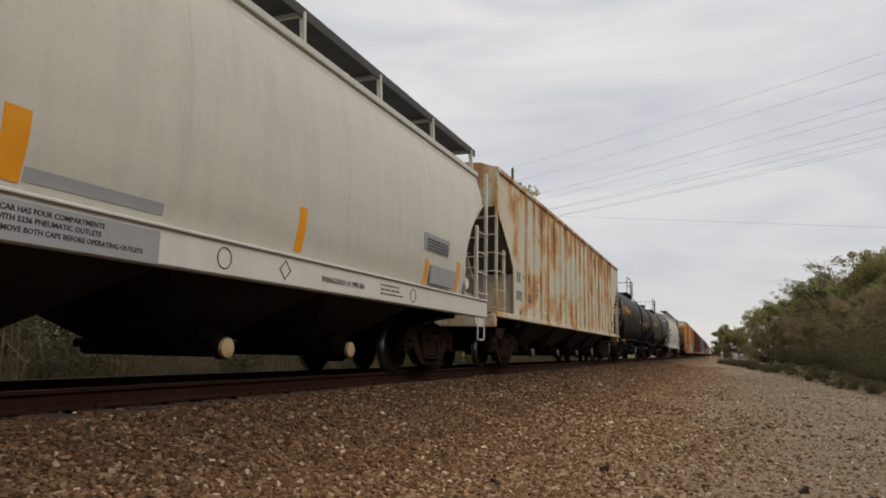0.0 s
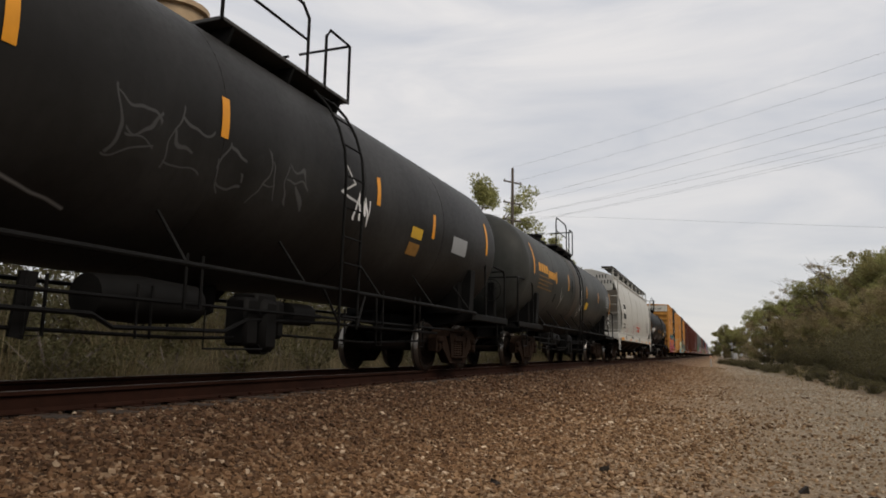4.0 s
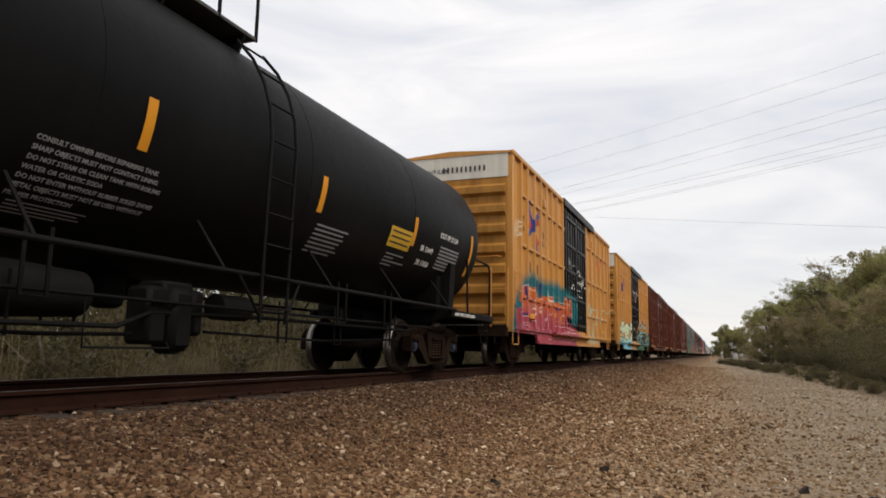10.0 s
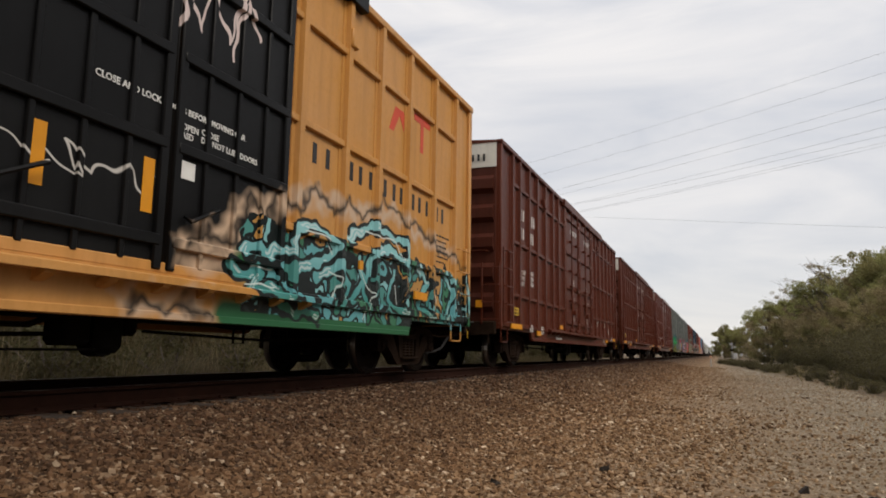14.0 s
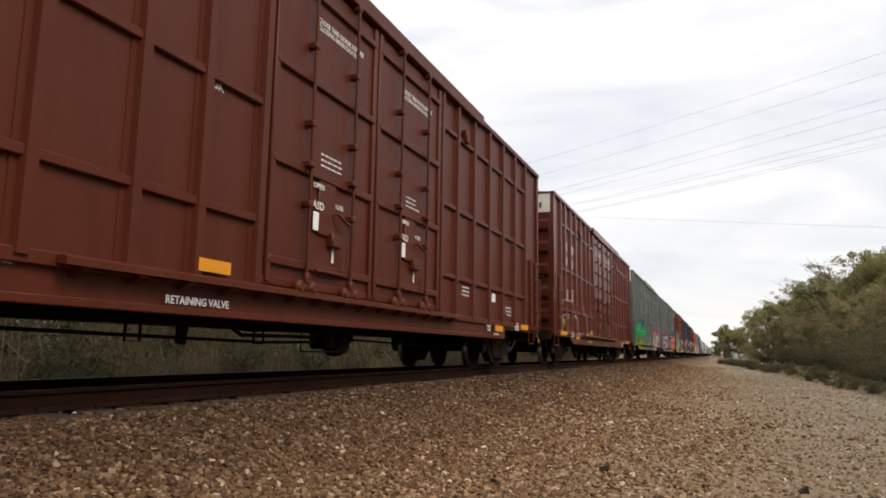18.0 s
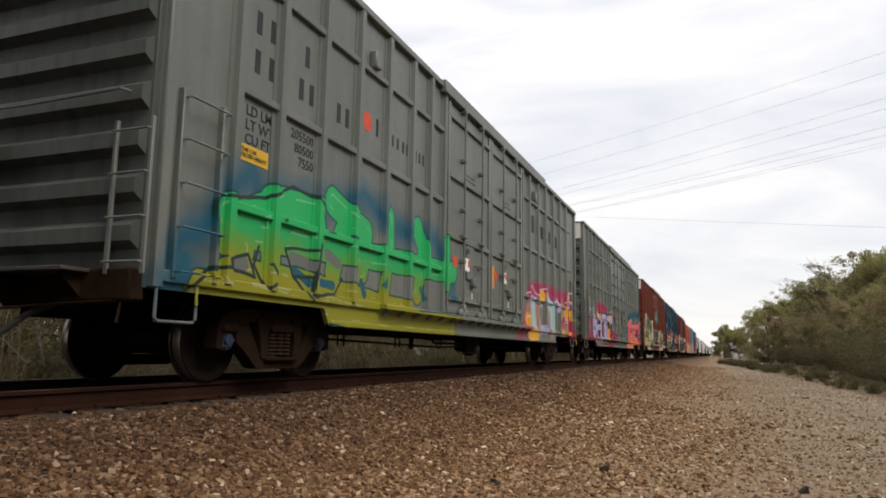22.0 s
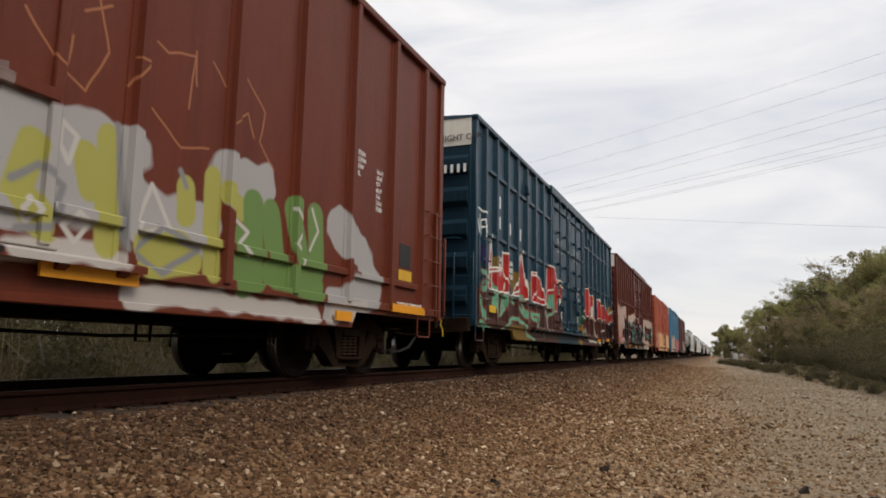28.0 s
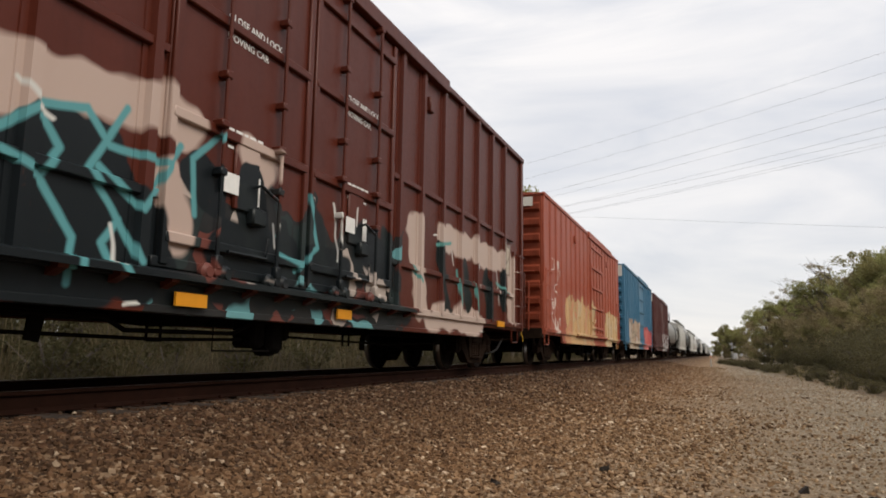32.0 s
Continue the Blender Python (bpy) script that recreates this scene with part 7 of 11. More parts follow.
def red_marks(car, h, xw, w, pair=True):
    for i, u in enumerate((1.88, 2.08, 2.95, 3.15)):
        part("stencil_mark", Shape().box(xw, xw + 0.004, -h + u + 0.031, -h + u + 0.109, 3.62, 3.90), WHITE, car)
    for i, u in enumerate((1.88, 2.08, 2.85, 3.05, 3.66)):
        part("stencil_mark", Shape().box(xw, xw + 0.004, -h + u + 0.031, -h + u + 0.109, 3.16, 3.44), WHITE, car)
    words(car, "LD LMT\nLT WT\nCU FT", -h + 1.86, 2.27, 0.11, xw + 0.004, WHITE)
    words(car, "204500\n  81500\n    7500", -h + 2.72, 2.33, 0.11, xw + 0.004, WHITE)
    part("warning_plate", Shape().box(w - 0.02, w - 0.014, -h + 1.03, -h + 1.5, 1.22, 1.40), LEMON, car, "yellow warning plate")
    words(car, "THIS CAR", -h + 1.13, 1.325, 0.045, w - 0.012, INK)
    words(car, "EXCESS HEIGHT", -h + 1.06, 1.25, 0.045, w - 0.012, INK)
    for u in (3.8,):
        lines(car, 3, -h + u, 1.02, 0.3, 0.06, xw + 0.055, WHITE, 0.03, int(u * 10))
    lines(car, 3, -h + 13.38, 1.56, 0.55, 0.075, xw + 0.002, WHITE, 0.035, 21)
    words(car, "RETAINING VALVE", -h + 5.76, 0.74, 0.075, xw + 0.036, WHITE)
    words(car, "UNLATCH\nTO CLOSE\nDOOR", -h + 4.0, 0.98, 0.055, xw + 0.004, WHITE)
    words(car, "LIFT HERE\nJACK HERE\nPULL HERE", -h + 2.6, 1.0, 0.05, xw + 0.056, WHITE)
    words(car, "LIFT HERE\nJACK HERE\nPULL HERE", -h + 16.9, 1.0, 0.05, xw + 0.056, WHITE)
    words(car, "70K", -h + 6.15, 2.86, 0.10, xw + 0.004, WHITE)
    part("tag_plate", Shape().box(xw, xw + 0.006, -h + 16.2, -h + 16.42, 1.16, 1.21), BLUECAP, car)
    lines(car, 3, -h + 16.3, 1.35, 0.5, 0.08, xw + 0.002, WHITE, 0.035, 22)
    part("notice", Shape().box(xw, xw + 0.005, -h + 15.25, -h + 15.5, 1.42, 1.60), WHITE, car)
    for k, u in enumerate((7.55, 10.05)):
        words(car, "ASD", -h + u + 0.42, 2.02, 0.10, xw + 0.074, WHITE)
        words(car, "OPEN", -h + u + 0.42, 2.27, 0.07, xw + 0.074, WHITE)
        words(car, "CLOSE", -h + u + 0.95, 2.12, 0.06, xw + 0.042, WHITE)
        part("notice", Shape().box(xw + 0.072, xw + 0.077, -h + u + 0.44, -h + u + 0.56, 1.76, 1.98), WHITE, car)
        part("notice", Shape().box(xw + 0.038, xw + 0.042, -h + u + 0.95, -h + u + 1.0, 1.42, 1.62), WHITE, car)
        words(car, "CLOSE THIS DOOR BEFORE\nCLOSING MAIN DOOR", -h + u + 0.42, 4.36, 0.07, xw + 0.04, WHITE)
        lines(car, 3, -h + u + 0.62, 2.72, 0.5, 0.07, xw + 0.037, WHITE, 0.03, 30 + k)
    bars(car, 9, 0.0, 4.66, 0.16, -h - 0.048, INK, end=True)
    words(car, "60% VALVE", -h + 15.3, 0.71, 0.06, xw + 0.036, WHITE)
    words(car, "DOOR\nCLOSE", -h + 14.8, 0.86, 0.055, xw + 0.055, WHITE)
    part("end_reflector", Shape().box(0.95, 1.1, -h - 0.165, -h - 0.16, 1.32, 1.48), STRIPE, car)


RED_STRIPES = ((0.8, 0.95, 0.90), (3.3, 0.4, 0.80), (15.3, 0.55, 0.80), (17.4, 0.6, 0.9), (6.1, 0.45, 1.06))
for k, (a, b) in enumerate(((142.5, 161.4), (163.3, 182.5), (184.45, 203.55))):
    L = b - a
    zs = [] if k < 2 else [zone(L, 0, 8, 0.7, 2.3, "letters", (0.55, 0.53, 0.51), hw=0.0095, ow=0, soft=0.007, warp=0.12, lines=(
        (1.25, 1.8, 1.84, 2.16), (1.84, 2.16, 1.82, 1.73), (1.84, 2.16, 2.51, 2.02), (2.51, 2.02, 2.66, 1.89), (2.51, 2.02, 2.63, 2.19), (2.63, 2.19, 2.98, 1.75), (1.38, 1.43, 1.77, 1.63), (1.77, 1.63, 1.96, 0.86), (1.77, 1.63, 1.89, 1.47), (1.89, 1.47, 2.26, 1.47),
        (2.26, 1.47, 2.21, 1.68), (1.38, 1.43, 1.55, 1.22), (1.55, 1.22, 1.45, 1.03), (1.9, 1.21, 2.24, 1.19), (2.24, 1.19, 2.36, 0.97), (2.36, 0.97, 2.42, 1.58), (2.65, 1.48, 2.64, 1.02), (2.64, 1.02, 3.03, 1.18))),
        zone(L, 0, 8, 0.7, 2.3, "letters", (0.55, 0.53, 0.51), hw=0.0095, ow=0, soft=0.007, warp=0.12, lines=((2.93, 0.73, 2.93, 1.03), (2.93, 1.03, 3, 1.48), (3, 1.48, 2.92, 1.73), (3.2, 2.08, 3.49, 1.21), (3.49, 1.21, 3.55, 2.07), (3.55, 2.07, 4.2, 1.12), (3.55, 2.07, 4.16, 2.01), (4.44, 1.9, 4.91, 2.14),
        (4.91, 2.14, 5.19, 1.94), (4.44, 1.9, 4.47, 1.04), (4.47, 1.04, 4.95, 0.98), (5.19, 1.94, 5.49, 0.96), (5.49, 0.96, 5.76, 2.11), (6.08, 2.14, 6.89, 1.9), (6.89, 1.9, 6.89, 1.48), (5.8, 1.54, 5.97, 1.06), (5.97, 1.06, 7.1, 1.04), (3.47, 0.72, 3.48, 1), (3.48, 1, 4.38, 1.04)))]
    m = paint("oxide_red_paint", OXIDE if k < 2 else (0.096, 0.0185, 0.0085), 0.42, 0.45, 0.45 if k < 2 else 0.32, zones=zs, chalk=0.02, spec=0.16 if k < 2 else 0.32, rust_color=(0.078, 0.0225, 0.0085), spot=0.9)
    car, h, xw, w = boxcar(("dull oxide-red boxcar with white stencils", "dull oxide-red boxcar with double plug doors and white stencils", "glossy oxide-red boxcar with white outlined tags")[k], a, b, m, posts=RED_POSTS, w=1.49,
                           rows=(4.36, 2.97, 1.70), door=(7.08, 12.04), ends=5, end_top=END_WHITE, stripes=RED_STRIPES, cap="blue" if k else "dark", gap=0.95)
    red_marks(car, h, xw, w)

# two grey boxcars
GREYP = (0.112, 0.124, 0.115)
L = 19.0
GREY_1 = paint("grey_boxcar_paint", GREYP, 0.04, 0.3, 0.45, zones=[
    marks(L, (0.01, 0.075, 0.12), 0.2, (((0.31, 1), (0.35, 1.29), (0.72, 1.55), (1.25, 2.2), (1.46, 1.97), (2.58, 2.08), (3.8, 2.44), (4.81, 2.2), (6.4, 2.25), (7.26, 1.55)), ((0.25, 0.9), (0.48, 1.08)),), soft=0.16, warp=0.3),
    marks(L, (0.008, 0.05, 0.045), 0.18, (((0.94, 1.71), (0.96, 1.44), (1.23, 1.37)), ((1.12, 1.65), (1.88, 1.99), (2.59, 2.01), (2.66, 1.83), (2.12, 1.8)), ((1.67, 1.96), (1.72, 1.31)), ((2.97, 2.22), (3.39, 2.11), (3.15, 1.71), (3.04, 1.34)), ((3.46, 2.05), (3.91, 1.97), (3.79, 1.42)), ((4.61, 2.3), (4.63, 1.93), (4.5, 1.17)), ((5.66, 2.33), (5.91, 2.03), (5.72, 1.27)), ((6.89, 2.23), (6.92, 1.57)), ((0.95, 1.54), (3.16, 1.63), (7.25, 1.77)), ((0.61, 0.9), (1.46, 0.91), (2.68, 0.87), (4.52, 0.79), (7.29, 0.8)), ((1, 1.08), (2.18, 1.1), (3.81, 1.02), (5.3, 0.95)),), fill=[(0.2, 0.2, 0.014), (0.21, 0.21, 0.016), (0.1, 0.24, 0.03), (0.012, 0.3, 0.085), (0.012, 0.33, 0.095)], grade=True, z=(1.05, 1.75), ow=0.025, shine=0.15),
    marks(L, (0.01, 0.08, 0.12), 0.055, (((2.16, 1.25), (2.48, 1.13)), ((3.8, 1.27), (3.91, 1.11)), ((4.52, 1.4), (4.41, 1.29)), ((5.83, 1.35), (5.96, 1.2)), ((6.98, 1.37), (7.27, 1.29)), ((2.66, 1.16), (3.05, 1.16)),)),
    marks(L, (0.112, 0.124, 0.115), 0.07, (((2.13, 1.4), (2.45, 1.35)), ((2.89, 1.53), (3.17, 1.45)), ((1.06, 1.17), (1.27, 1.22)),)),
    marks(L, (0.012, 0.03, 0.028), 0.02, (((0.98, 1.24), (1.33, 1.32), (1.46, 1.1), (1.01, 1.15), (0.98, 1.24)), ((1.51, 1.43), (1.43, 1.22), (1.65, 0.99), (1.85, 1.07), (1.68, 1.24)), ((1.98, 1.47), (2.62, 1.55), (2.59, 1.22), (2.17, 1.17), (1.98, 1.47)), ((2.17, 1.17), (2.57, 0.93)), ((2.64, 1.62), (2.54, 1), (3.09, 1.04), (3.27, 1.27)), ((0.41, 0.84), (0.75, 1.12), (1, 1.16)), ((0.92, 1.85), (1.56, 1.96), (2.08, 2.21), (2.57, 2.17), (2.81, 2)),)),
    marks(L, (0.3, 0.035, 0.09), 0.2, (((12.88, 1.94), (14.36, 2.08), (16.37, 1.99), (18, 2.08)), ((11.97, 0.76), (12.48, 1), (12.64, 1.37)), ((17.72, 1.93), (18.48, 1.09)),), soft=0.08, warp=0.3),
    marks(L, (0.33, 0.2, 0.155), 0.3, (((16.84, 1.86), (17.09, 1.89), (17.16, 1.6)), ((17.31, 1.05), (17.6, 1.1)), ((17.03, 0.86), (17.38, 0.86)), ((13.61, 1.33), (14.02, 1.03)), ((15.32, 1.5), (15.59, 1.04)), ((12.92, 1.42), (13.1, 1.13)),), soft=0.02, warp=0.15),
    marks(L, (0.31, 0.45, 0.5), 0.2, (((13.33, 1.61), (13.46, 1)), ((14.93, 1.92), (15.31, 1.69)), ((15.57, 1.5), (15.59, 1.14)),), soft=0.012, warp=0.15),
    marks(L, (0.58, 0.32, 0.045), 0.15, (((16.89, 1.42), (17.06, 1.38)), ((16.93, 1.04), (17.05, 1.06)), ((17.43, 1.72), (17.63, 1.32)), ((12.69, 1.23), (12.94, 1.02)), ((13.96, 1.86), (14.42, 1.93)), ((12.96, 0.79), (13.83, 0.84)),), soft=0.012, warp=0.1),
    marks(L, (0.33, 0.31, 0.5), 0.13, (((17.41, 1.96), (17.6, 2.06), (17.81, 1.95), (17.77, 1.76)), ((12.97, 1.86), (12.94, 1.54)), ((14.18, 0.99), (14.91, 0.98)), ((16.26, 1.88), (16.38, 1.68)),), soft=0.012, warp=0.1),
    marks(L, (0.27, 0.028, 0.075), 0.19, (((17.88, 1.32), (18.08, 1.35), (18.41, 1.21), (18.51, 0.95), (18, 0.97)), ((17.11, 1.25), (17.24, 1.33)), ((17.15, 2.11), (17.33, 1.95)), ((18.51, 0.92), (18.72, 0.92)),), soft=0.03, warp=0.1),
    marks(L, (0.62, 0.36, 0.04), 0.11, (((18.19, 1.62), (18.27, 1.63), (18.29, 1.46)),)),
    marks(L, (0.55, 0.48, 0.52), 0.014, (((17.39, 1.88), (17.5, 2.06), (17.77, 2.08), (17.88, 1.83), (17.52, 1.87)), ((17.18, 1.04), (17.29, 1.26), (17.52, 1.34), (17.77, 1.25), (17.76, 1.07)), ((17.32, 1.6), (17.42, 1.37), (17.73, 1.34), (17.83, 1.73)),), soft=0.01),
    marks(L, (0.55, 0.52, 0.6), 0.016, (((12.65, 1.84), (13.21, 2.08), (13.77, 1.85)), ((13.95, 2.05), (14.8, 2.14), (15.3, 1.78)), ((12.62, 1.24), (13.09, 1.36), (13.11, 1.05)), ((13.79, 1.52), (14.39, 1.67), (14.31, 1.23)), ((15.55, 1.81), (16.37, 1.91), (16.68, 1.63)),), soft=0.01),
    marks(L, (0.62, 0.62, 0.6), 0.018, (((17.95, 2.12), (18.04, 2.29), (18.12, 2.27), (18.02, 2.17), (18.13, 2.15), (18, 2.1)), ((18.16, 2.28), (18.16, 2.11)), ((18.16, 2.28), (18.24, 2.29)), ((18.27, 2.28), (18.28, 2.14), (18.36, 2.21), (18.29, 2.24), (18.36, 2.29)), ((18.1, 2.06), (18.12, 1.92)), ((18.1, 1.99), (18.21, 2.01), (18.22, 1.92)), ((18.28, 2.08), (18.29, 1.97)), ((18.34, 2.09), (18.36, 1.97)),), soft=0.01),
])
GREY_2 = paint("grey_boxcar_paint_second", GREYP, 0.04, 0.3, 0.45, zones=[
    marks(L, (0.3, 0.03, 0.085), 0.2, (((0.9, 0.89), (1.56, 1.5)), ((1.59, 0.97), (2.31, 0.92)), ((2.84, 2.19), (3.76, 2.24), (4.84, 2.18), (5.78, 2.11)), ((6.88, 1.18), (7.68, 1.1)),), soft=0.04),
    marks(L, (0.012, 0.012, 0.014), 0.12, (((2.24, 2.06), (2.3, 1.02), (2.78, 1.29), (2.49, 1.7)), ((3.18, 1.98), (3.02, 0.89)), ((3.18, 1.98), (3.79, 1.69), (3.63, 0.92)), ((3.15, 1.33), (3.75, 1.47)), ((4.56, 1.96), (4.2, 1.63), (4.23, 0.95), (4.75, 0.88), (4.87, 1.37)), ((5.21, 1.93), (5.25, 0.9), (5.89, 0.93), (5.86, 1.87)), ((6.56, 1.97), (6.59, 0.96)), ((6.2, 1.73), (7.1, 1.82)),), fill=[(0.62, 0.34, 0.06), (0.6, 0.36, 0.16), (0.36, 0.34, 0.55), (0.3, 0.3, 0.52), (0.4, 0.52, 0.56)], patch=1.1, ow=0.07, gw=0.03, halo=(0.4, 0.1, 0.14)),
    marks(L, (0.24, 0.02, 0.06), 0.22, (((6.49, 1.15), (6.97, 1.15), (7.31, 0.98)), ((6.47, 0.76), (7.01, 0.75), (7.52, 0.73)), ((6.36, 1.3), (6.56, 1.33)),), soft=0.01, ow=0.0, warp=0.1),
    marks(L, (0.012, 0.012, 0.014), 0.15, (((5.81, 1.81), (6.21, 1.9), (6.37, 1.74), (6.25, 1.5), (5.98, 1.36)), ((5.78, 1.6), (5.89, 1.24), (5.98, 1.12)),), fill=[(0.55, 0.3, 0.1), (0.58, 0.34, 0.14), (0.34, 0.32, 0.52), (0.3, 0.29, 0.5)], grade=True, z=(1.5, 2.2), ow=0.06, shine=0.3),
    marks(L, (0.012, 0.012, 0.014), 0.05, (((6.07, 1.56), (6.1, 1.47)),)),
    marks(L, (0.66, 0.66, 0.66), 0.013, (((6.53, 1.32), (6.64, 1.17)), ((6.51, 1.23), (6.7, 1.28)), ((6.56, 1.31), (6.69, 1.19)), ((6.77, 1.14), (6.91, 1.01)), ((6.75, 1.04), (6.97, 1.1)), ((6.86, 1.18), (6.82, 0.96)), ((6.67, 2.09), (6.63, 1.95), (6.72, 1.95), (6.73, 2.03)), ((6.8, 2.09), (6.76, 1.96), (6.87, 1.98), (6.88, 2.04)), ((6.95, 2.04), (7, 2.06), (7.01, 2), (6.94, 1.98)), ((6.68, 1.87), (6.89, 1.89)), ((6.77, 2.32), (6.79, 2.2)), ((6.72, 2.22), (6.85, 2.28)),), soft=0.008),
    marks(L, (0.66, 0.66, 0.66), 0.018, (((1.47, 1.51), (1.49, 1.31)), ((1.36, 1.45), (1.6, 1.36)), ((1.59, 1.47), (1.37, 1.34)), ((2.08, 2.08), (2.43, 2.12), (2.54, 1.89)), ((3.07, 1.97), (3.29, 2.02)), ((4.43, 1.86), (4.56, 1.98)), ((1.34, 2.17), (1.59, 2.24), (1.51, 2.08)), ((1.39, 1.98), (1.65, 2.07), (1.61, 1.92)),), soft=0.01),
    marks(L, (0.01, 0.085, 0.12), 0.18, (((12.67, 0.87), (12.74, 1.25), (13.46, 2.23), (15.97, 2.48), (18.95, 2.76)), ((12.49, 0.8), (14.03, 0.81)), ((19.22, 1.82), (19.22, 1.25)),), soft=0.1, warp=0.3),
    marks(L, (0.64, 0.16, 0.045), 0.12, (((12.96, 0.77), (14.96, 0.8), (19.22, 0.87)),)),
    marks(L, (0.64, 0.54, 0.52), 0.2, (((13.18, 1.52), (14.93, 1.58), (18.17, 1.73)), ((13.73, 1.12), (15.64, 1.07), (18.18, 1.13)),), fill=[(0.64, 0.16, 0.045), (0.62, 0.13, 0.08), (0.58, 0.085, 0.12), (0.6, 0.11, 0.15)], grade=True, z=(0.9, 1.75), ow=0.02, gw=0.03, halo=(0.02, 0.02, 0.025), warp=0.5),
    marks(L, (0.64, 0.54, 0.52), 0.12, (((12.96, 1.81), (13.08, 1.51), (13.68, 1.07)), ((13.22, 1.7), (14.03, 2.1), (14.91, 2.11), (15.26, 1.93)), ((13.71, 1.65), (13.91, 0.98)), ((14.66, 1.75), (15.63, 1.3), (15.02, 0.93)), ((16.06, 2.01), (16.24, 1.1)), ((17.14, 2.26), (16.81, 1.13)), ((17.78, 2.26), (17.98, 1.19)), ((18.68, 2.16), (18.48, 1.21)), ((12.97, 1.67), (15.26, 1.81), (18.68, 2)),), fill=[(0.64, 0.16, 0.045), (0.62, 0.13, 0.08), (0.58, 0.085, 0.12), (0.6, 0.11, 0.15)], grade=True, z=(0.9, 1.75), ow=0.02, gw=0.03, halo=(0.02, 0.02, 0.025)),
    marks(L, (0.015, 0.02, 0.025), 0.045, (((13.31, 1.42), (13.46, 1.13)), ((14.3, 1.5), (14.79, 1.66), (14.94, 1.23)), ((15.62, 1.73), (15.7, 1.51)), ((16.63, 1.83), (17.07, 1.14)), ((17.5, 1.78), (17.51, 1.4)),)),
])
GREY_POSTS = (1.0, 1.75, 2.65, 3.55, 4.45, 5.35, 6.1, 6.75, 12.1, 12.83, 13.76, 14.65, 15.61, 16.55, 17.51)
for k, (a, b, m) in enumerate(((205.4, 224.46, GREY_1), (226.05, 245.0, GREY_2))):
    car, h, xw, w = boxcar("grey boxcar with green and yellow spray paint" if k == 0 else "grey boxcar with large multicoloured spray-painted letters", a, b, m, posts=GREY_POSTS, w=1.47,
                           rows=(4.30, 3.01, 1.78), door=(6.85, 12.0), ends=8, end_top=END_WHITE, stripes=() if k else ((17.7, 0.5, 0.9),), cap="blue", gap=0.85)
    for i, u in enumerate((1.25, 1.5, 2.2)):
        part("stencil_mark", Shape().box(xw, xw + 0.004, -h + u + 0.035, -h + u + 0.125, 3.72, 3.98), INK, car)
    for i, u in enumerate((1.25, 1.5, 2.1, 2.32, 2.98, 3.2)):
        part("stencil_mark", Shape().box(xw, xw + 0.004, -h + u + 0.035, -h + u + 0.125, 3.28, 3.54), INK, car)
    words(car, "LD LMT\nLT WT\nCU FT", -h + 1.18, 2.78, 0.12, xw + 0.004, INK)
    words(car, "205500\n  80500\n    7550", -h + 2.0, 2.78, 0.12, xw + 0.004, INK)
    part("warning_plate", Shape().box(xw, xw + 0.005, -h + 1.1, -h + 1.6, 2.28, 2.46), LEMON, car, "yellow warning plate")
    words(car, "THIS CAR\nEXCESS HEIGHT", -h + 1.13, 2.38, 0.045, xw + 0.007, INK)
    part("emblem", Shape().lathe([(0, 0.14), (0.004, 0.14)], (xw, -h + 3.85, 3.55), "x", 20), FACE_RED, car, "red round emblem")
    for i, u in enumerate((4.1, 4.3, 4.62, 4.8, 5.0, 5.15, 5.5, 5.65, 5.8)):
        part("stencil_mark", Shape().box(xw, xw + 0.004, -h + u + 0.026, -h + u + 0.094, 3.42, 3.60 + (0.08 if i == 0 else 0)), INK, car)
    for i, u in enumerate((13.15, 13.92, 14.2, 14.42, 14.85, 15.2, 15.75, 16.1, 16.7)):
        big = i == 0
        part("stencil_mark", Shape().box(xw, xw + 0.004, -h + u, -h + u + (0.3 if i in (0, 6) else 0.2), 3.50, 3.98 if big else 3.84), INK, car)
    for i in range(9):
        part("stencil_mark", Shape().box(0.3 + i * 0.09, 0.36 + i * 0.09, -h - 0.165, -h - 0.16, 3.62, 3.74), INK, car)
    for u in (7.4, 9.95):
        words(car, "ASD", -h + u + 0.42, 2.22, 0.10, xw + 0.074, INK)
        part("notice", Shape().box(xw + 0.072, xw + 0.077, -h + u + 0.42, -h + u + 0.66, 1.88, 2.12), WHITE, car)
        part("notice", Shape().box(xw + 0.078, xw + 0.080, -h + u + 0.56, -h + u + 0.65, 1.96, 2.10), FACE_RED, car)
        part("notice", Shape().box(xw + 0.038, xw + 0.042, -h + u - 0.15, -h + u + 0.05, 1.9, 2.1), FACE_RED, car)
        part("notice", Shape().box(xw + 0.038, xw + 0.042, -h + u + 0.9, -h + u + 0.95, 1.35, 1.5), WHITE, car)
        lines(car, 4, -h + u + 0.5, 3.75, 0.7, 0.09, xw + 0.037, INK, 0.04, 40)
    part("reflective_stripe", Shape().box(xw + 0.05, xw + 0.055, -h + 9.6, -h + 9.72, 1.7, 2.2), STRIPE, car)
    part("warning_plate", Shape().box(xw, xw + 0.005, -h + 17.75, -h + 18.1, 2.0, 2.12), LEMON, car)
    words(car, "EXCESS HEIGHT CAR", 0, 0, 0.13, 0, INK).matrix_basis = pose(-0.9, -h - 0.05, 4.62, 0, 0, -90)

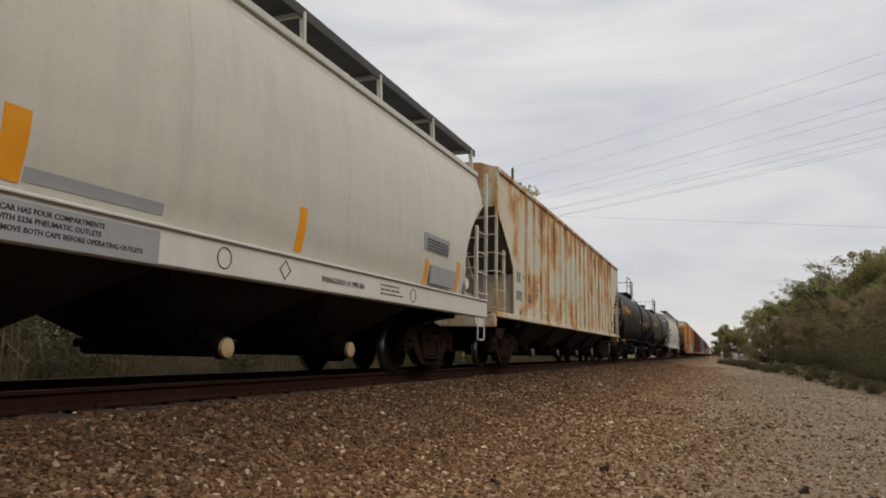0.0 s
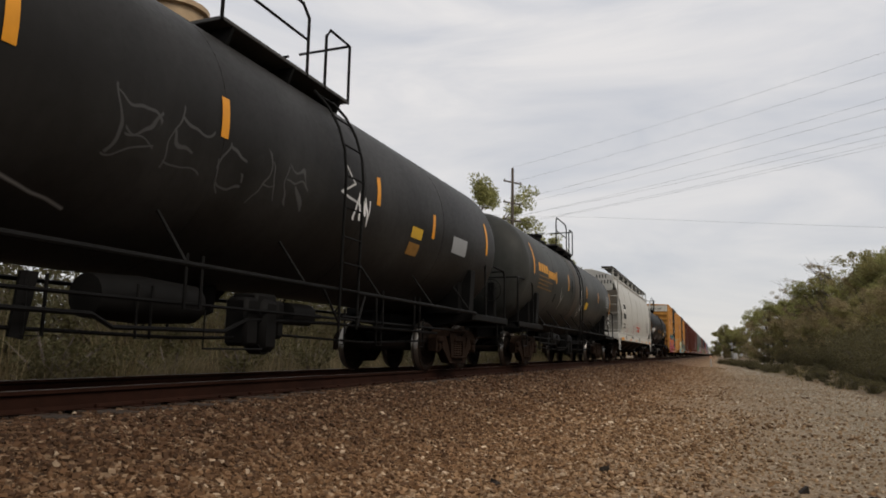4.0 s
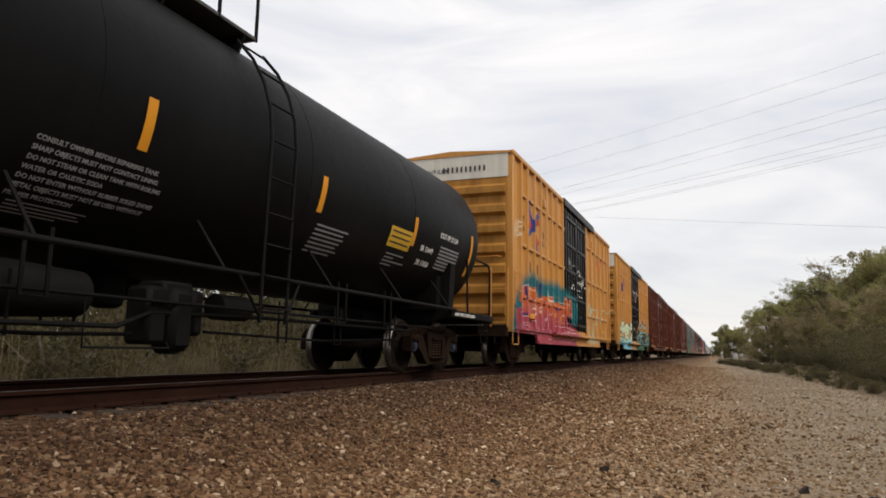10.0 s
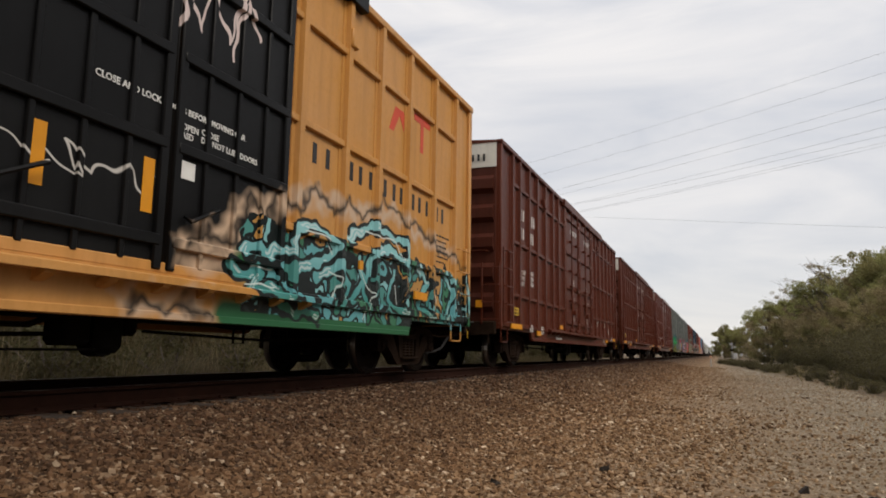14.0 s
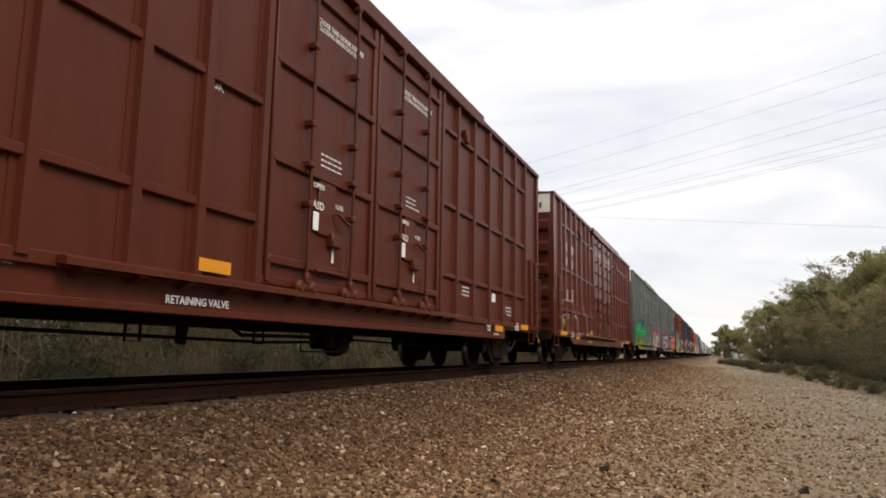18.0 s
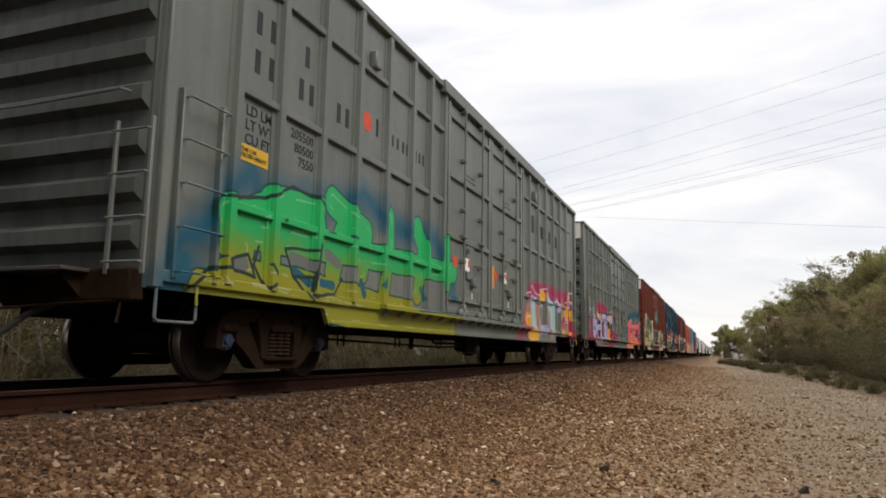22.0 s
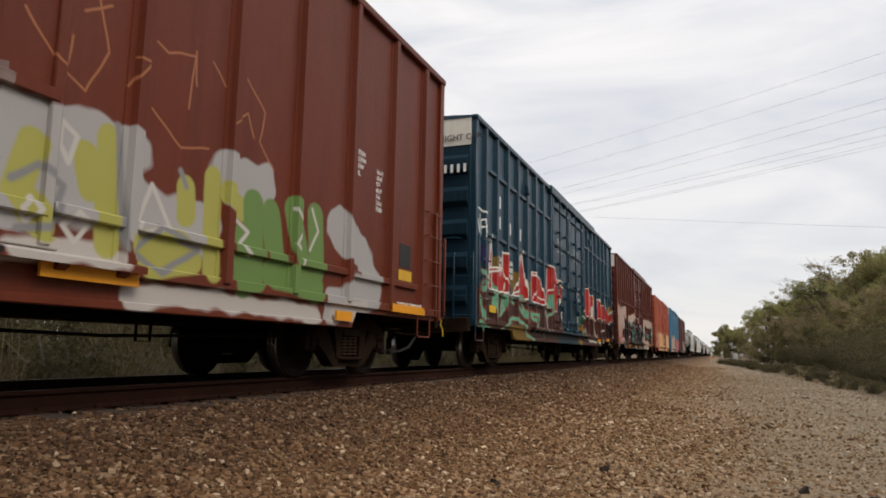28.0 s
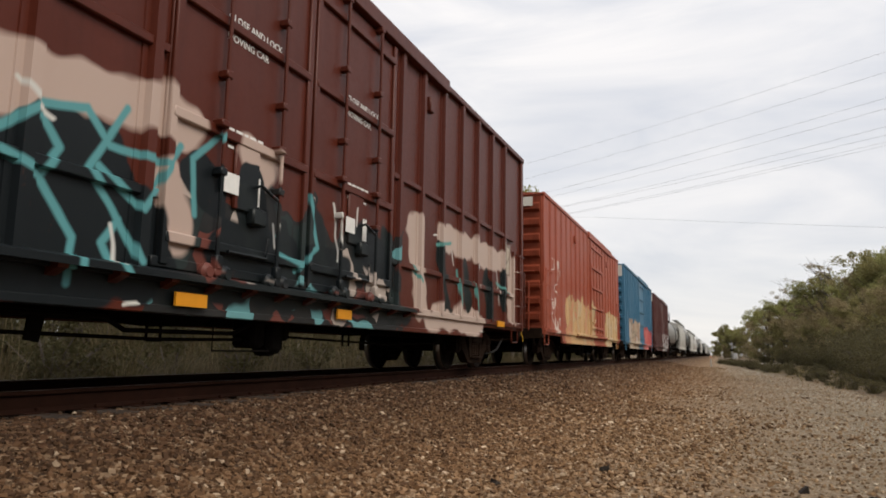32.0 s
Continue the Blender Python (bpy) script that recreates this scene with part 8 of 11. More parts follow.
# red-brown boxcar with wide posts
L = 19.5
BRICK = paint("brick_red_paint", (0.115, 0.0235, 0.0098), 0.07, 0.45, 0.45, chalk=0.04, spec=0.2, zones=[
    zone(L, 0.3, 7.0, 0.5, 2.9, "fill", (0.06, 0.05, 0.04), [(0.32, 0.28, 0.07), (0.36, 0.32, 0.26), (0.11, 0.14, 0.07), (0.40, 0.36, 0.32)], seed=1.7, cell=(1.3, 1.2), w=0.06, ragged=1.3),
    zone(L, 7.0, 8.2, 0.6, 2.3, "shapes", (0.09, 0.035, 0.02), [((0.24, 0.27, 0.09), ((6.8, 2.2), (7.17, 2.25), (7.4, 1.8), (6.8, 1.4))), ((0.22, 0.23, 0.29), ((7.31, 1.73), (7.91, 2.06), (8.2, 1.0), (7.77, 0.7))), ((0.24, 0.27, 0.09), ((7.57, 2.21), (7.87, 2.12), (7.75, 0.83), (7.3, 0.75)))], rim=0.03),
    zone(L, 8.3, 11.5, 1.0, 2.25, "fill", (0.12, 0.06, 0.05), [(0.125, 0.075, 0.066), (0.155, 0.10, 0.09), (0.085, 0.04, 0.032)], seed=2.7, cell=(0.8, 2.5), w=0.0, ragged=0.5, rim=0.0),
    zone(L, 8.4, 11.5, 1.1, 2.15, "letters", (0.016, 0.014, 0.014), (), glyphs="SEMA", hw=0.13, ow=0.09, warp=0.25, seed=2.8),
    zone(L, 8.0, 11.2, 2.4, 3.7, "shapes", (0.012, 0.03, 0.03), [((0.10, 0.27, 0.24), ((8.64, 3.04), (8.93, 3.46), (9.76, 3.57), (9.31, 2.72))), ((0.10, 0.27, 0.24), ((9.25, 3.45), (10.87, 3.64), (10.99, 2.94), (10.14, 2.54), (9.25, 2.72)))], rim=0.0, warp=0.5),
    zone(L, 8.8, 10.9, 2.75, 3.5, "letters", (0.012, 0.025, 0.025), (), glyphs="SEPA", hw=0.10, ow=0.035, warp=0.2, seed=3.8),
    marks(L, (0.32, 0.31, 0.31), 0.26, (((11.59, 1.37), (12.01, 1.47), (12.51, 1.58), (12.89, 1.45), (13.5, 1.45)), ((11.62, 1.83), (12.06, 1.93), (12.62, 1.91)), ((13.89, 2.02), (14.39, 2.06)), ((16.09, 1.91), (16.7, 1.63), (17.06, 1.14), (16.03, 0.91)),), soft=0.02, warp=0.35),
    marks(L, (0.4, 0.37, 0.35), 0.1, (((12.77, 0.78), (13.97, 0.79), (15.62, 0.77)), ((16.01, 0.8), (16.75, 0.92)), ((11.63, 1.03), (12.15, 1.07), (12.57, 1.02)),), soft=0.02, warp=0.2),
    marks(L, (0.32, 0.31, 0.08), 0.12, (((11.75, 1.76), (11.66, 1.43), (11.9, 1.2)), ((12.22, 1.81), (12.3, 1.57)), ((12.42, 2.01), (12.48, 1.16)), ((12.8, 1.2), (13.16, 1.3), (13.46, 1.14), (12.94, 1.03)), ((13.32, 1.8), (13.34, 1.55)), ((13.66, 1.98), (13.71, 1.08)), ((13.88, 1.87), (14.14, 1.75)),), soft=0.015),
    marks(L, (0.12, 0.2, 0.06), 0.17, (((14.32, 1.84), (14.38, 1.09)), ((15.04, 1.92), (15.34, 1.13)), ((14.18, 1.46), (14.22, 1.02)), ((14.69, 1.17), (15.59, 1.07)), ((15.52, 1.95), (15.58, 1.29)), ((14.62, 1.79), (14.77, 1.26)),), soft=0.015),
    marks(L, (0.44, 0.42, 0.4), 0.022, (((12, 2.02), (12.13, 1.93), (12.08, 1.7), (11.99, 1.84), (12, 2.02)), ((12.08, 1.25), (12.17, 1.36), (12.29, 1.28), (12.19, 1.14), (12.08, 1.25)), ((11.7, 1.3), (11.77, 1.39), (11.85, 1.31), (11.77, 1.21), (11.7, 1.3)), ((12.77, 1.34), (12.91, 1.75), (13.16, 1.41), (12.77, 1.29)), ((14.06, 1.63), (14.25, 1.54), (14.12, 1.41), (14.27, 1.31)), ((15.04, 1.94), (15.23, 1.77), (15.07, 1.55), (15.26, 1.38), (15.16, 1.17)), ((15.45, 2.02), (15.6, 1.77), (15.43, 1.52)),), soft=0.01),
    marks(L, (0.2, 0.2, 0.21), 0.03, (((11.7, 1.15), (11.99, 1.2), (12.05, 1.52), (11.81, 1.62), (11.62, 1.49)), ((12.74, 1.14), (13.02, 1.38), (13.52, 1.25), (13.06, 0.99), (12.74, 1.14)), ((12.51, 2.14), (12.64, 1.14)), ((13.23, 1.94), (13.32, 1.81)),), soft=0.015),
    marks(L, (0.3, 0.12, 0.055), 0.01, (((12.85, 3.01), (12.99, 2.96), (13.34, 3.06), (13.28, 2.54)), ((13.34, 3.11), (13.37, 2.79)), ((12.24, 3.07), (12.34, 2.69), (12.17, 2.3), (11.86, 2.44), (11.6, 2.71)), ((12.02, 2.69), (11.96, 2.35)), ((12.85, 2.39), (13.21, 2.15), (13.58, 2.25)), ((13.88, 2.57), (14.14, 2.77), (14.25, 2.55)), ((12.62, 2.76), (12.75, 2.76), (12.56, 2.49)), ((13.58, 3.1), (13.76, 2.94)), ((12.1, 2.91), (12.35, 3.08)), ((14.1, 3.13), (14.42, 2.87), (14.35, 2.53), (14.63, 2.3)),), soft=0.008),
])
car, h, xw, w = boxcar("brick-red boxcar with wide posts and spray-painted figures in pastel colours", 247.2, 266.75, BRICK, posts=(1.0, 2.0, 3.2, 4.4, 5.6, 6.8, 12.7, 13.93, 15.12, 16.36, 17.6, 18.75), rows=(1.35,), w=1.5, eave=5.08,
                       door=(7.4, 12.0), ends=7, end_top=END_WHITE, stripes=((11.9, 0.9, 0.84), (16.0, 0.4, 0.72), (17.6, 1.2, 0.92)), gap=0.95, door_style="rib")
part("data_plate", Shape().box(xw, xw + 0.006, h - 1.6, h - 1.2, 1.62, 1.98), INK, car)
part("warning_plate", Shape().box(xw, xw + 0.005, h - 1.62, h - 1.15, 1.42, 1.58), LEMON, car)
words(car, "2 INCH HF COMP SHOES", h - 1.75, 1.02, 0.06, xw + 0.057, WHITE)
words(car, "EXH\nEXW\nEW\nIL", h - 3.0, 3.0, 0.075, xw + 0.004, WHITE)
words(car, "16-11\n10-8\n9-7\n60-9\n9-6\n13-0\n7500", h - 2.45, 2.86, 0.07, xw + 0.004, WHITE)
bars(car, 10, -0.4, 4.66, 0.15, -h - 0.048, INK, end=True)

# blue boxcar
L = 19.1
LETTER_RED, MINTY, OLIVE, NAVY = (0.38, 0.022, 0.020), (0.13, 0.36, 0.24), (0.17, 0.105, 0.02), (0.02, 0.02, 0.07)
BLUE = paint("deep_blue_paint", (0.0062, 0.031, 0.054), 0.03, 0.3, 0.38, chalk=0.04, spec=0.25, zones=[
    zone(L, 0.1, 7.9, 0.3, 1.62, "fill", (0.03, 0.018, 0.012), [(0.045, 0.015, 0.012), (0.055, 0.018, 0.014), (0.05, 0.016, 0.012)], seed=1.2, cell=(0.5, 0.6), w=0.0, ragged=0.5, rim=0.0, pale=0.02),
    zone(L, 0, 8, 0.4, 3.0, "shapes", (0.62, 0.64, 0.58), [
        (OLIVE, ((1.25, 2.33), (1.6, 2.49), (1.93, 2.24), (1.34, 2.16))), (OLIVE, ((2.55, 2.07), (3.04, 2.29), (3.3, 2.17), (2.85, 1.7))), (OLIVE, ((4.2, 2.2), (4.71, 2.15), (4.5, 1.8), (4.1, 1.8))),
        (OLIVE, ((2.6, 0.98), (3.6, 1.0), (4.5, 0.62), (2.6, 0.62))), (NAVY, ((0.3, 2.5), (1.0, 2.6), (0.95, 2.1), (0.3, 2.2)))], rim=0.0),
    zone(L, 0, 8, 0.4, 3.0, "shapes", (0.62, 0.64, 0.58), [
        (LETTER_RED, ((1.29, 2.93), (1.06, 2.22), (1.02, 1.68), (1.30, 1.68), (1.22, 2.37))), (LETTER_RED, ((2.04, 2.57), (2.4, 2.58), (2.57, 1.72), (2.12, 1.72))),
        (LETTER_RED, ((1.12, 2.12), (2.0, 2.19), (2.55, 1.72), (1.04, 1.68))), (LETTER_RED, ((3.68, 2.84), (4.09, 1.70), (2.97, 1.70))),
        (LETTER_RED, ((4.69, 2.43), (5.62, 2.32), (5.97, 1.67), (4.66, 1.67))), (LETTER_RED, ((6.47, 2.8), (7.35, 2.83), (7.75, 2.19), (7.54, 1.6), (6.3, 1.65)))]),
    zone(L, 0, 8, 0.4, 3.0, "shapes", (0.30, 0.02, 0.018), [
        (MINTY, ((1.17, 1.96), (1.5, 1.69), (1.76, 1.19), (1.36, 1.24))), (MINTY, ((1.99, 1.63), (2.28, 1.65), (2.26, 1.31), (1.85, 1.17))), (MINTY, ((0.3, 1.06), (1.28, 0.82), (0.33, 0.79))), (MINTY, ((0.76, 1.88), (0.62, 1.65), (0.45, 1.59), (0.55, 1.78))),
        (MINTY, ((3.33, 1.76), (3.87, 1.78), (3.75, 1.61), (3.22, 1.57))), (MINTY, ((4.59, 1.42), (5.39, 1.35), (5.22, 1.08), (4.52, 1.26))), (MINTY, ((6.63, 2.03), (7.2, 2.02), (7.28, 1.53), (6.42, 1.63))), (MINTY, ((3.61, 1.66), (4.53, 1.11), (3.92, 1.2)))], rim=0.022),
    zone(L, 0, 2, 2.6, 3.3, "letters", (0.62, 0.64, 0.62), hw=0.020, ow=0, warp=0.05, lines=((0.23, 2.72, 0.27, 3.06), (0.27, 3.06, 0.40, 2.78), (0.40, 2.78, 0.41, 3.14), (0.49, 2.74, 0.48, 3.04), (0.48, 3.04, 0.62, 3.09), (0.48, 2.89, 0.59, 2.92), (0.64, 2.73, 0.62, 3.06), (0.63, 2.88, 0.77, 3.05), (0.63, 2.88, 0.86, 2.72), (0.2, 3.3, 0.8, 3.22))),
    zone(L, 12.0, 18.8, 0.4, 1.7, "fill", (0.03, 0.018, 0.014), [(0.05, 0.016, 0.012), (0.06, 0.02, 0.014), (0.045, 0.015, 0.012), (0.05, 0.035, 0.015)], seed=3.2, cell=(1.4, 0.7), w=0.05, ragged=0.7, rim=0.0, pale=0.01),
    marks(L, (0.2, 0.02, 0.018), 0.045, (((0.55, 2.01), (0.8, 1.86), (0.59, 1.62)), ((0.49, 1.47), (0.61, 1.03)), ((1.32, 1.51), (1.53, 1.14), (1.72, 1.1)), ((1.39, 1.57), (1.29, 1.37)), ((1.95, 1.58), (2.19, 1.33), (1.88, 1.17)), ((0.33, 0.96), (0.72, 0.89), (1.2, 0.83)), ((2.65, 1.58), (2.97, 1.5)), ((2.78, 1.14), (3.24, 1.13), (3.91, 1.05), (4.25, 0.79), (4.87, 0.67)), ((3.37, 1.48), (3.89, 1.27)), ((4.7, 1.26), (5.39, 1.02), (5.56, 1.35), (4.69, 1.34)), ((5.88, 1.46), (6.09, 0.8)), ((7.25, 1.62), (6.45, 1.34)), ((1.92, 0.81), (2.47, 1.03), (2.89, 1.14)),), fill=[(0.13, 0.36, 0.24), (0.15, 0.38, 0.25)], ow=0.02, shine=0.0),
    marks(L, (0.62, 0.64, 0.6), 0.022, (((1.11, 2.83), (1.08, 2.04), (1.97, 2.18), (2.04, 2.51)), ((1.24, 2), (1.26, 1.71), (1.42, 1.66)), ((2.19, 1.9), (2.11, 1.68), (2.62, 1.67)), ((2.84, 1.68), (3.31, 1.86), (3.63, 2.83), (4.15, 1.82)), ((4.67, 2.38), (5.31, 2.34), (4.8, 1.76)), ((5.34, 1.84), (6.39, 1.72)), ((6.45, 2.75), (6.28, 1.61), (6.55, 0.91)), ((7.61, 2.57), (7.09, 2.19), (6.48, 2.1)),), soft=0.012),
    marks(L, (0.02, 0.08, 0.045), 0.2, (((11.45, 1.81), (11.66, 1.5)), ((11.16, 1.49), (11.56, 1.43)),), soft=0.05),
    marks(L, (0.3, 0.17, 0.02), 0.12, (((11.11, 1.24), (11.3, 1.08)), ((12.3, 2.34), (12.41, 2.22)), ((14.43, 2.49), (14.51, 2.39)), ((11.32, 0.79), (11.73, 0.71)), ((18.01, 1.25), (18.7, 1.06)),), soft=0.015),
    marks(L, (0.05, 0.012, 0.01), 0.3, (((12.48, 1.42), (13.78, 1.43), (15.76, 1.47), (18.33, 1.49)), ((12.27, 0.87), (13.83, 0.82), (16.04, 0.79), (18.71, 0.84)), ((12.01, 1.23), (12.15, 0.92)),), soft=0.05, warp=0.3),
    zone(L, 12, 19, 1.6, 2.9, "shapes", (0.62, 0.64, 0.58), [((0.42, 0.036, 0.032), ((12.53, 2.65), (13.4, 2.69), (13.57, 2.06), (13.0, 1.63), (12.44, 1.83))), ((0.42, 0.036, 0.032), ((13.54, 2.56), (13.91, 2.53), (14.07, 1.7), (13.6, 1.72))), ((0.42, 0.036, 0.032), ((14.1, 2.3), (14.4, 2.34), (14.48, 1.59), (14.08, 1.66))), ((0.42, 0.036, 0.032), ((14.79, 2.41), (15.66, 2.46), (15.8, 1.75), (15.03, 1.75))), ((0.42, 0.036, 0.032), ((16.16, 2.3), (17.03, 2.37), (17.06, 1.75), (16.19, 1.72))), ((0.42, 0.036, 0.032), ((18.05, 1.93), (19.04, 2.08), (19.13, 1.85), (18.19, 1.7)))], rim=0.035, warp=0.25),
    marks(L, (0.58, 0.66, 0.56), 0.026, (((11.85, 1.82), (12.3, 1.97), (12.4, 2.3)), ((11.75, 1.64), (12.1, 1.57), (12.23, 1.39), (11.92, 0.97), (11.83, 0.76)), ((12.55, 1.22), (12.7, 1.07)), ((12.9, 1.05), (13.41, 1.02)), ((12.98, 1.81), (13.43, 1.88)), ((14.55, 2.11), (14.49, 1.51), (14.72, 0.94)), ((13.87, 2.56), (13.76, 1.74)), ((14.84, 2.24), (15.07, 1.93)), ((15.96, 2.44), (16.11, 1.79), (16.27, 1.23)), ((17.32, 2.67), (17.65, 2.08), (17.36, 1.73), (18.02, 0.92)), ((18.67, 2.09), (19.26, 1.09)), ((13.35, 0.83), (14.73, 0.78), (16.29, 0.8), (18.7, 0.9)), ((16.27, 1.23), (16.79, 1.32)),), soft=0.012, warp=0.2),
    marks(L, (0.02, 0.006, 0.005), 0.3, (((17.62, 1.45), (18.06, 1.42), (18.74, 1.43), (18.94, 1.27)), ((17.67, 1), (18.11, 0.97), (18.9, 1.03)),), soft=0.1),
    marks(L, (0.32, 0.022, 0.02), 0.17, (((17.56, 1.96), (17.8, 2.12), (18.03, 2.06), (18.24, 1.95), (19, 1.97)), ((17.7, 1.79), (18.12, 1.74)),), soft=0.05),
    marks(L, (0.33, 0.45, 0.36), 0.055, (((17.8, 2.06), (17.93, 2.15), (18.13, 2.09), (18.23, 2.06)), ((17.9, 1.97), (18.49, 2.15), (19.04, 2.18)),), soft=0.012),
    marks(L, (0.35, 0.47, 0.4), 0.045, (((17.99, 1.64), (18.28, 1.65), (18.53, 1.55), (18.66, 1.32), (18.72, 1.15)), ((18.15, 0.79), (18.27, 0.78)),), soft=0.012),
    marks(L, (0.36, 0.2, 0.02), 0.13, (((18.37, 2.27), (18.47, 2.39), (18.62, 2.32)),), soft=0.01),
    marks(L, (0.3, 0.16, 0.03), 0.012, (((18.42, 1.82), (18.41, 2), (18.49, 1.92), (18.57, 2.05), (18.59, 1.86)), ((18.65, 2.02), (18.76, 2.08)), ((18.63, 2.02), (18.82, 1.85)), ((18.51, 1.7), (18.62, 1.78), (18.54, 1.64), (18.71, 1.73)),), soft=0.01),
    ])
car, h, xw, w = boxcar("deep blue boxcar with red and white spray-painted letters", 268.55, 287.7, BLUE, posts=(0.68, 1.48, 2.32, 3.2, 4.08, 4.97, 5.85, 6.8, 12.1, 12.9, 13.85, 14.8, 15.75, 16.7, 17.7), w=1.5,
                       rows=(4.2, 2.82, 1.62), door=(6.95, 11.95), ends=5, end_top=END_WHITE, stripes=((15.0, 0.55, 0.80), (17.3, 0.6, 0.85)), gap=0.9)
for i, u in enumerate((1.56, 1.78, 2.5)):
    part("stencil_mark", Shape().box(xw, xw + 0.004, -h + u + 0.033, -h + u + 0.117, 3.55, 3.83), WHITE, car)
for i, u in enumerate((1.56, 1.78, 2.40, 2.62, 3.30, 3.52)):
    part("stencil_mark", Shape().box(xw, xw + 0.004, -h + u + 0.033, -h + u + 0.117, 3.08, 3.36), WHITE, car)
for u, wd in ((14.05, 0.5), (15.0, 0.5), (15.95, 0.42), (16.95, 0.42)):
    part("stencil_mark", Shape().box(xw, xw + 0.004, -h + u + 0.08, -h + u + wd * 0.62, 3.14, 3.72), WHITE, car)
words(car, "LD LMT\nLT WT\nCU FT", -h + 1.55, 2.35, 0.12, xw + 0.004, WHITE)
words(car, "206000\n  80000\n    7500", -h + 2.4, 2.35, 0.12, xw + 0.004, WHITE)
part("warning_plate", Shape().box(xw + 0.05, xw + 0.056, -h + 0.95, -h + 1.4, 1.18, 1.33), LEMON, car, "yellow warning plate")
words(car, "EXCESS HEIGHT CAR", 0, 0, 0.13, 0, INK).matrix_basis = pose(-0.05, -h - 0.05, 4.62, 0, 0, -90)
bars(car, 9, 0.15, 3.92, 0.17, -h - 0.16, WHITE, end=True)
for u in (7.3, 9.9):
    part("notice", Shape().box(xw + 0.072, xw + 0.077, -h + u + 0.42, -h + u + 0.66, 1.76, 1.98), WHITE, car)
    part("notice", Shape().box(xw + 0.038, xw + 0.042, -h + u + 0.9, -h + u + 0.98, 1.32, 1.6), WHITE, car)
    lines(car, 5, -h + u + 0.4, 3.75, 0.8, 0.09, xw + 0.037, WHITE, 0.04, 50)
    lines(car, 3, -h + u + 0.4, 2.5, 0.7, 0.09, xw + 0.072, WHITE, 0.04, 51)
    words(car, "OPEN\nASD", -h + u + 0.42, 2.18, 0.08, xw + 0.074, WHITE)
    words(car, "CLOSE", -h + u + 0.98, 2.12, 0.08, xw + 0.042, WHITE)
words(car, "60% VALVE", h - 3.9, 0.74, 0.07, xw + 0.057, WHITE)
words(car, "LOAD\nBLOCK", h - 2.8, 0.86, 0.07, xw + 0.057, WHITE)

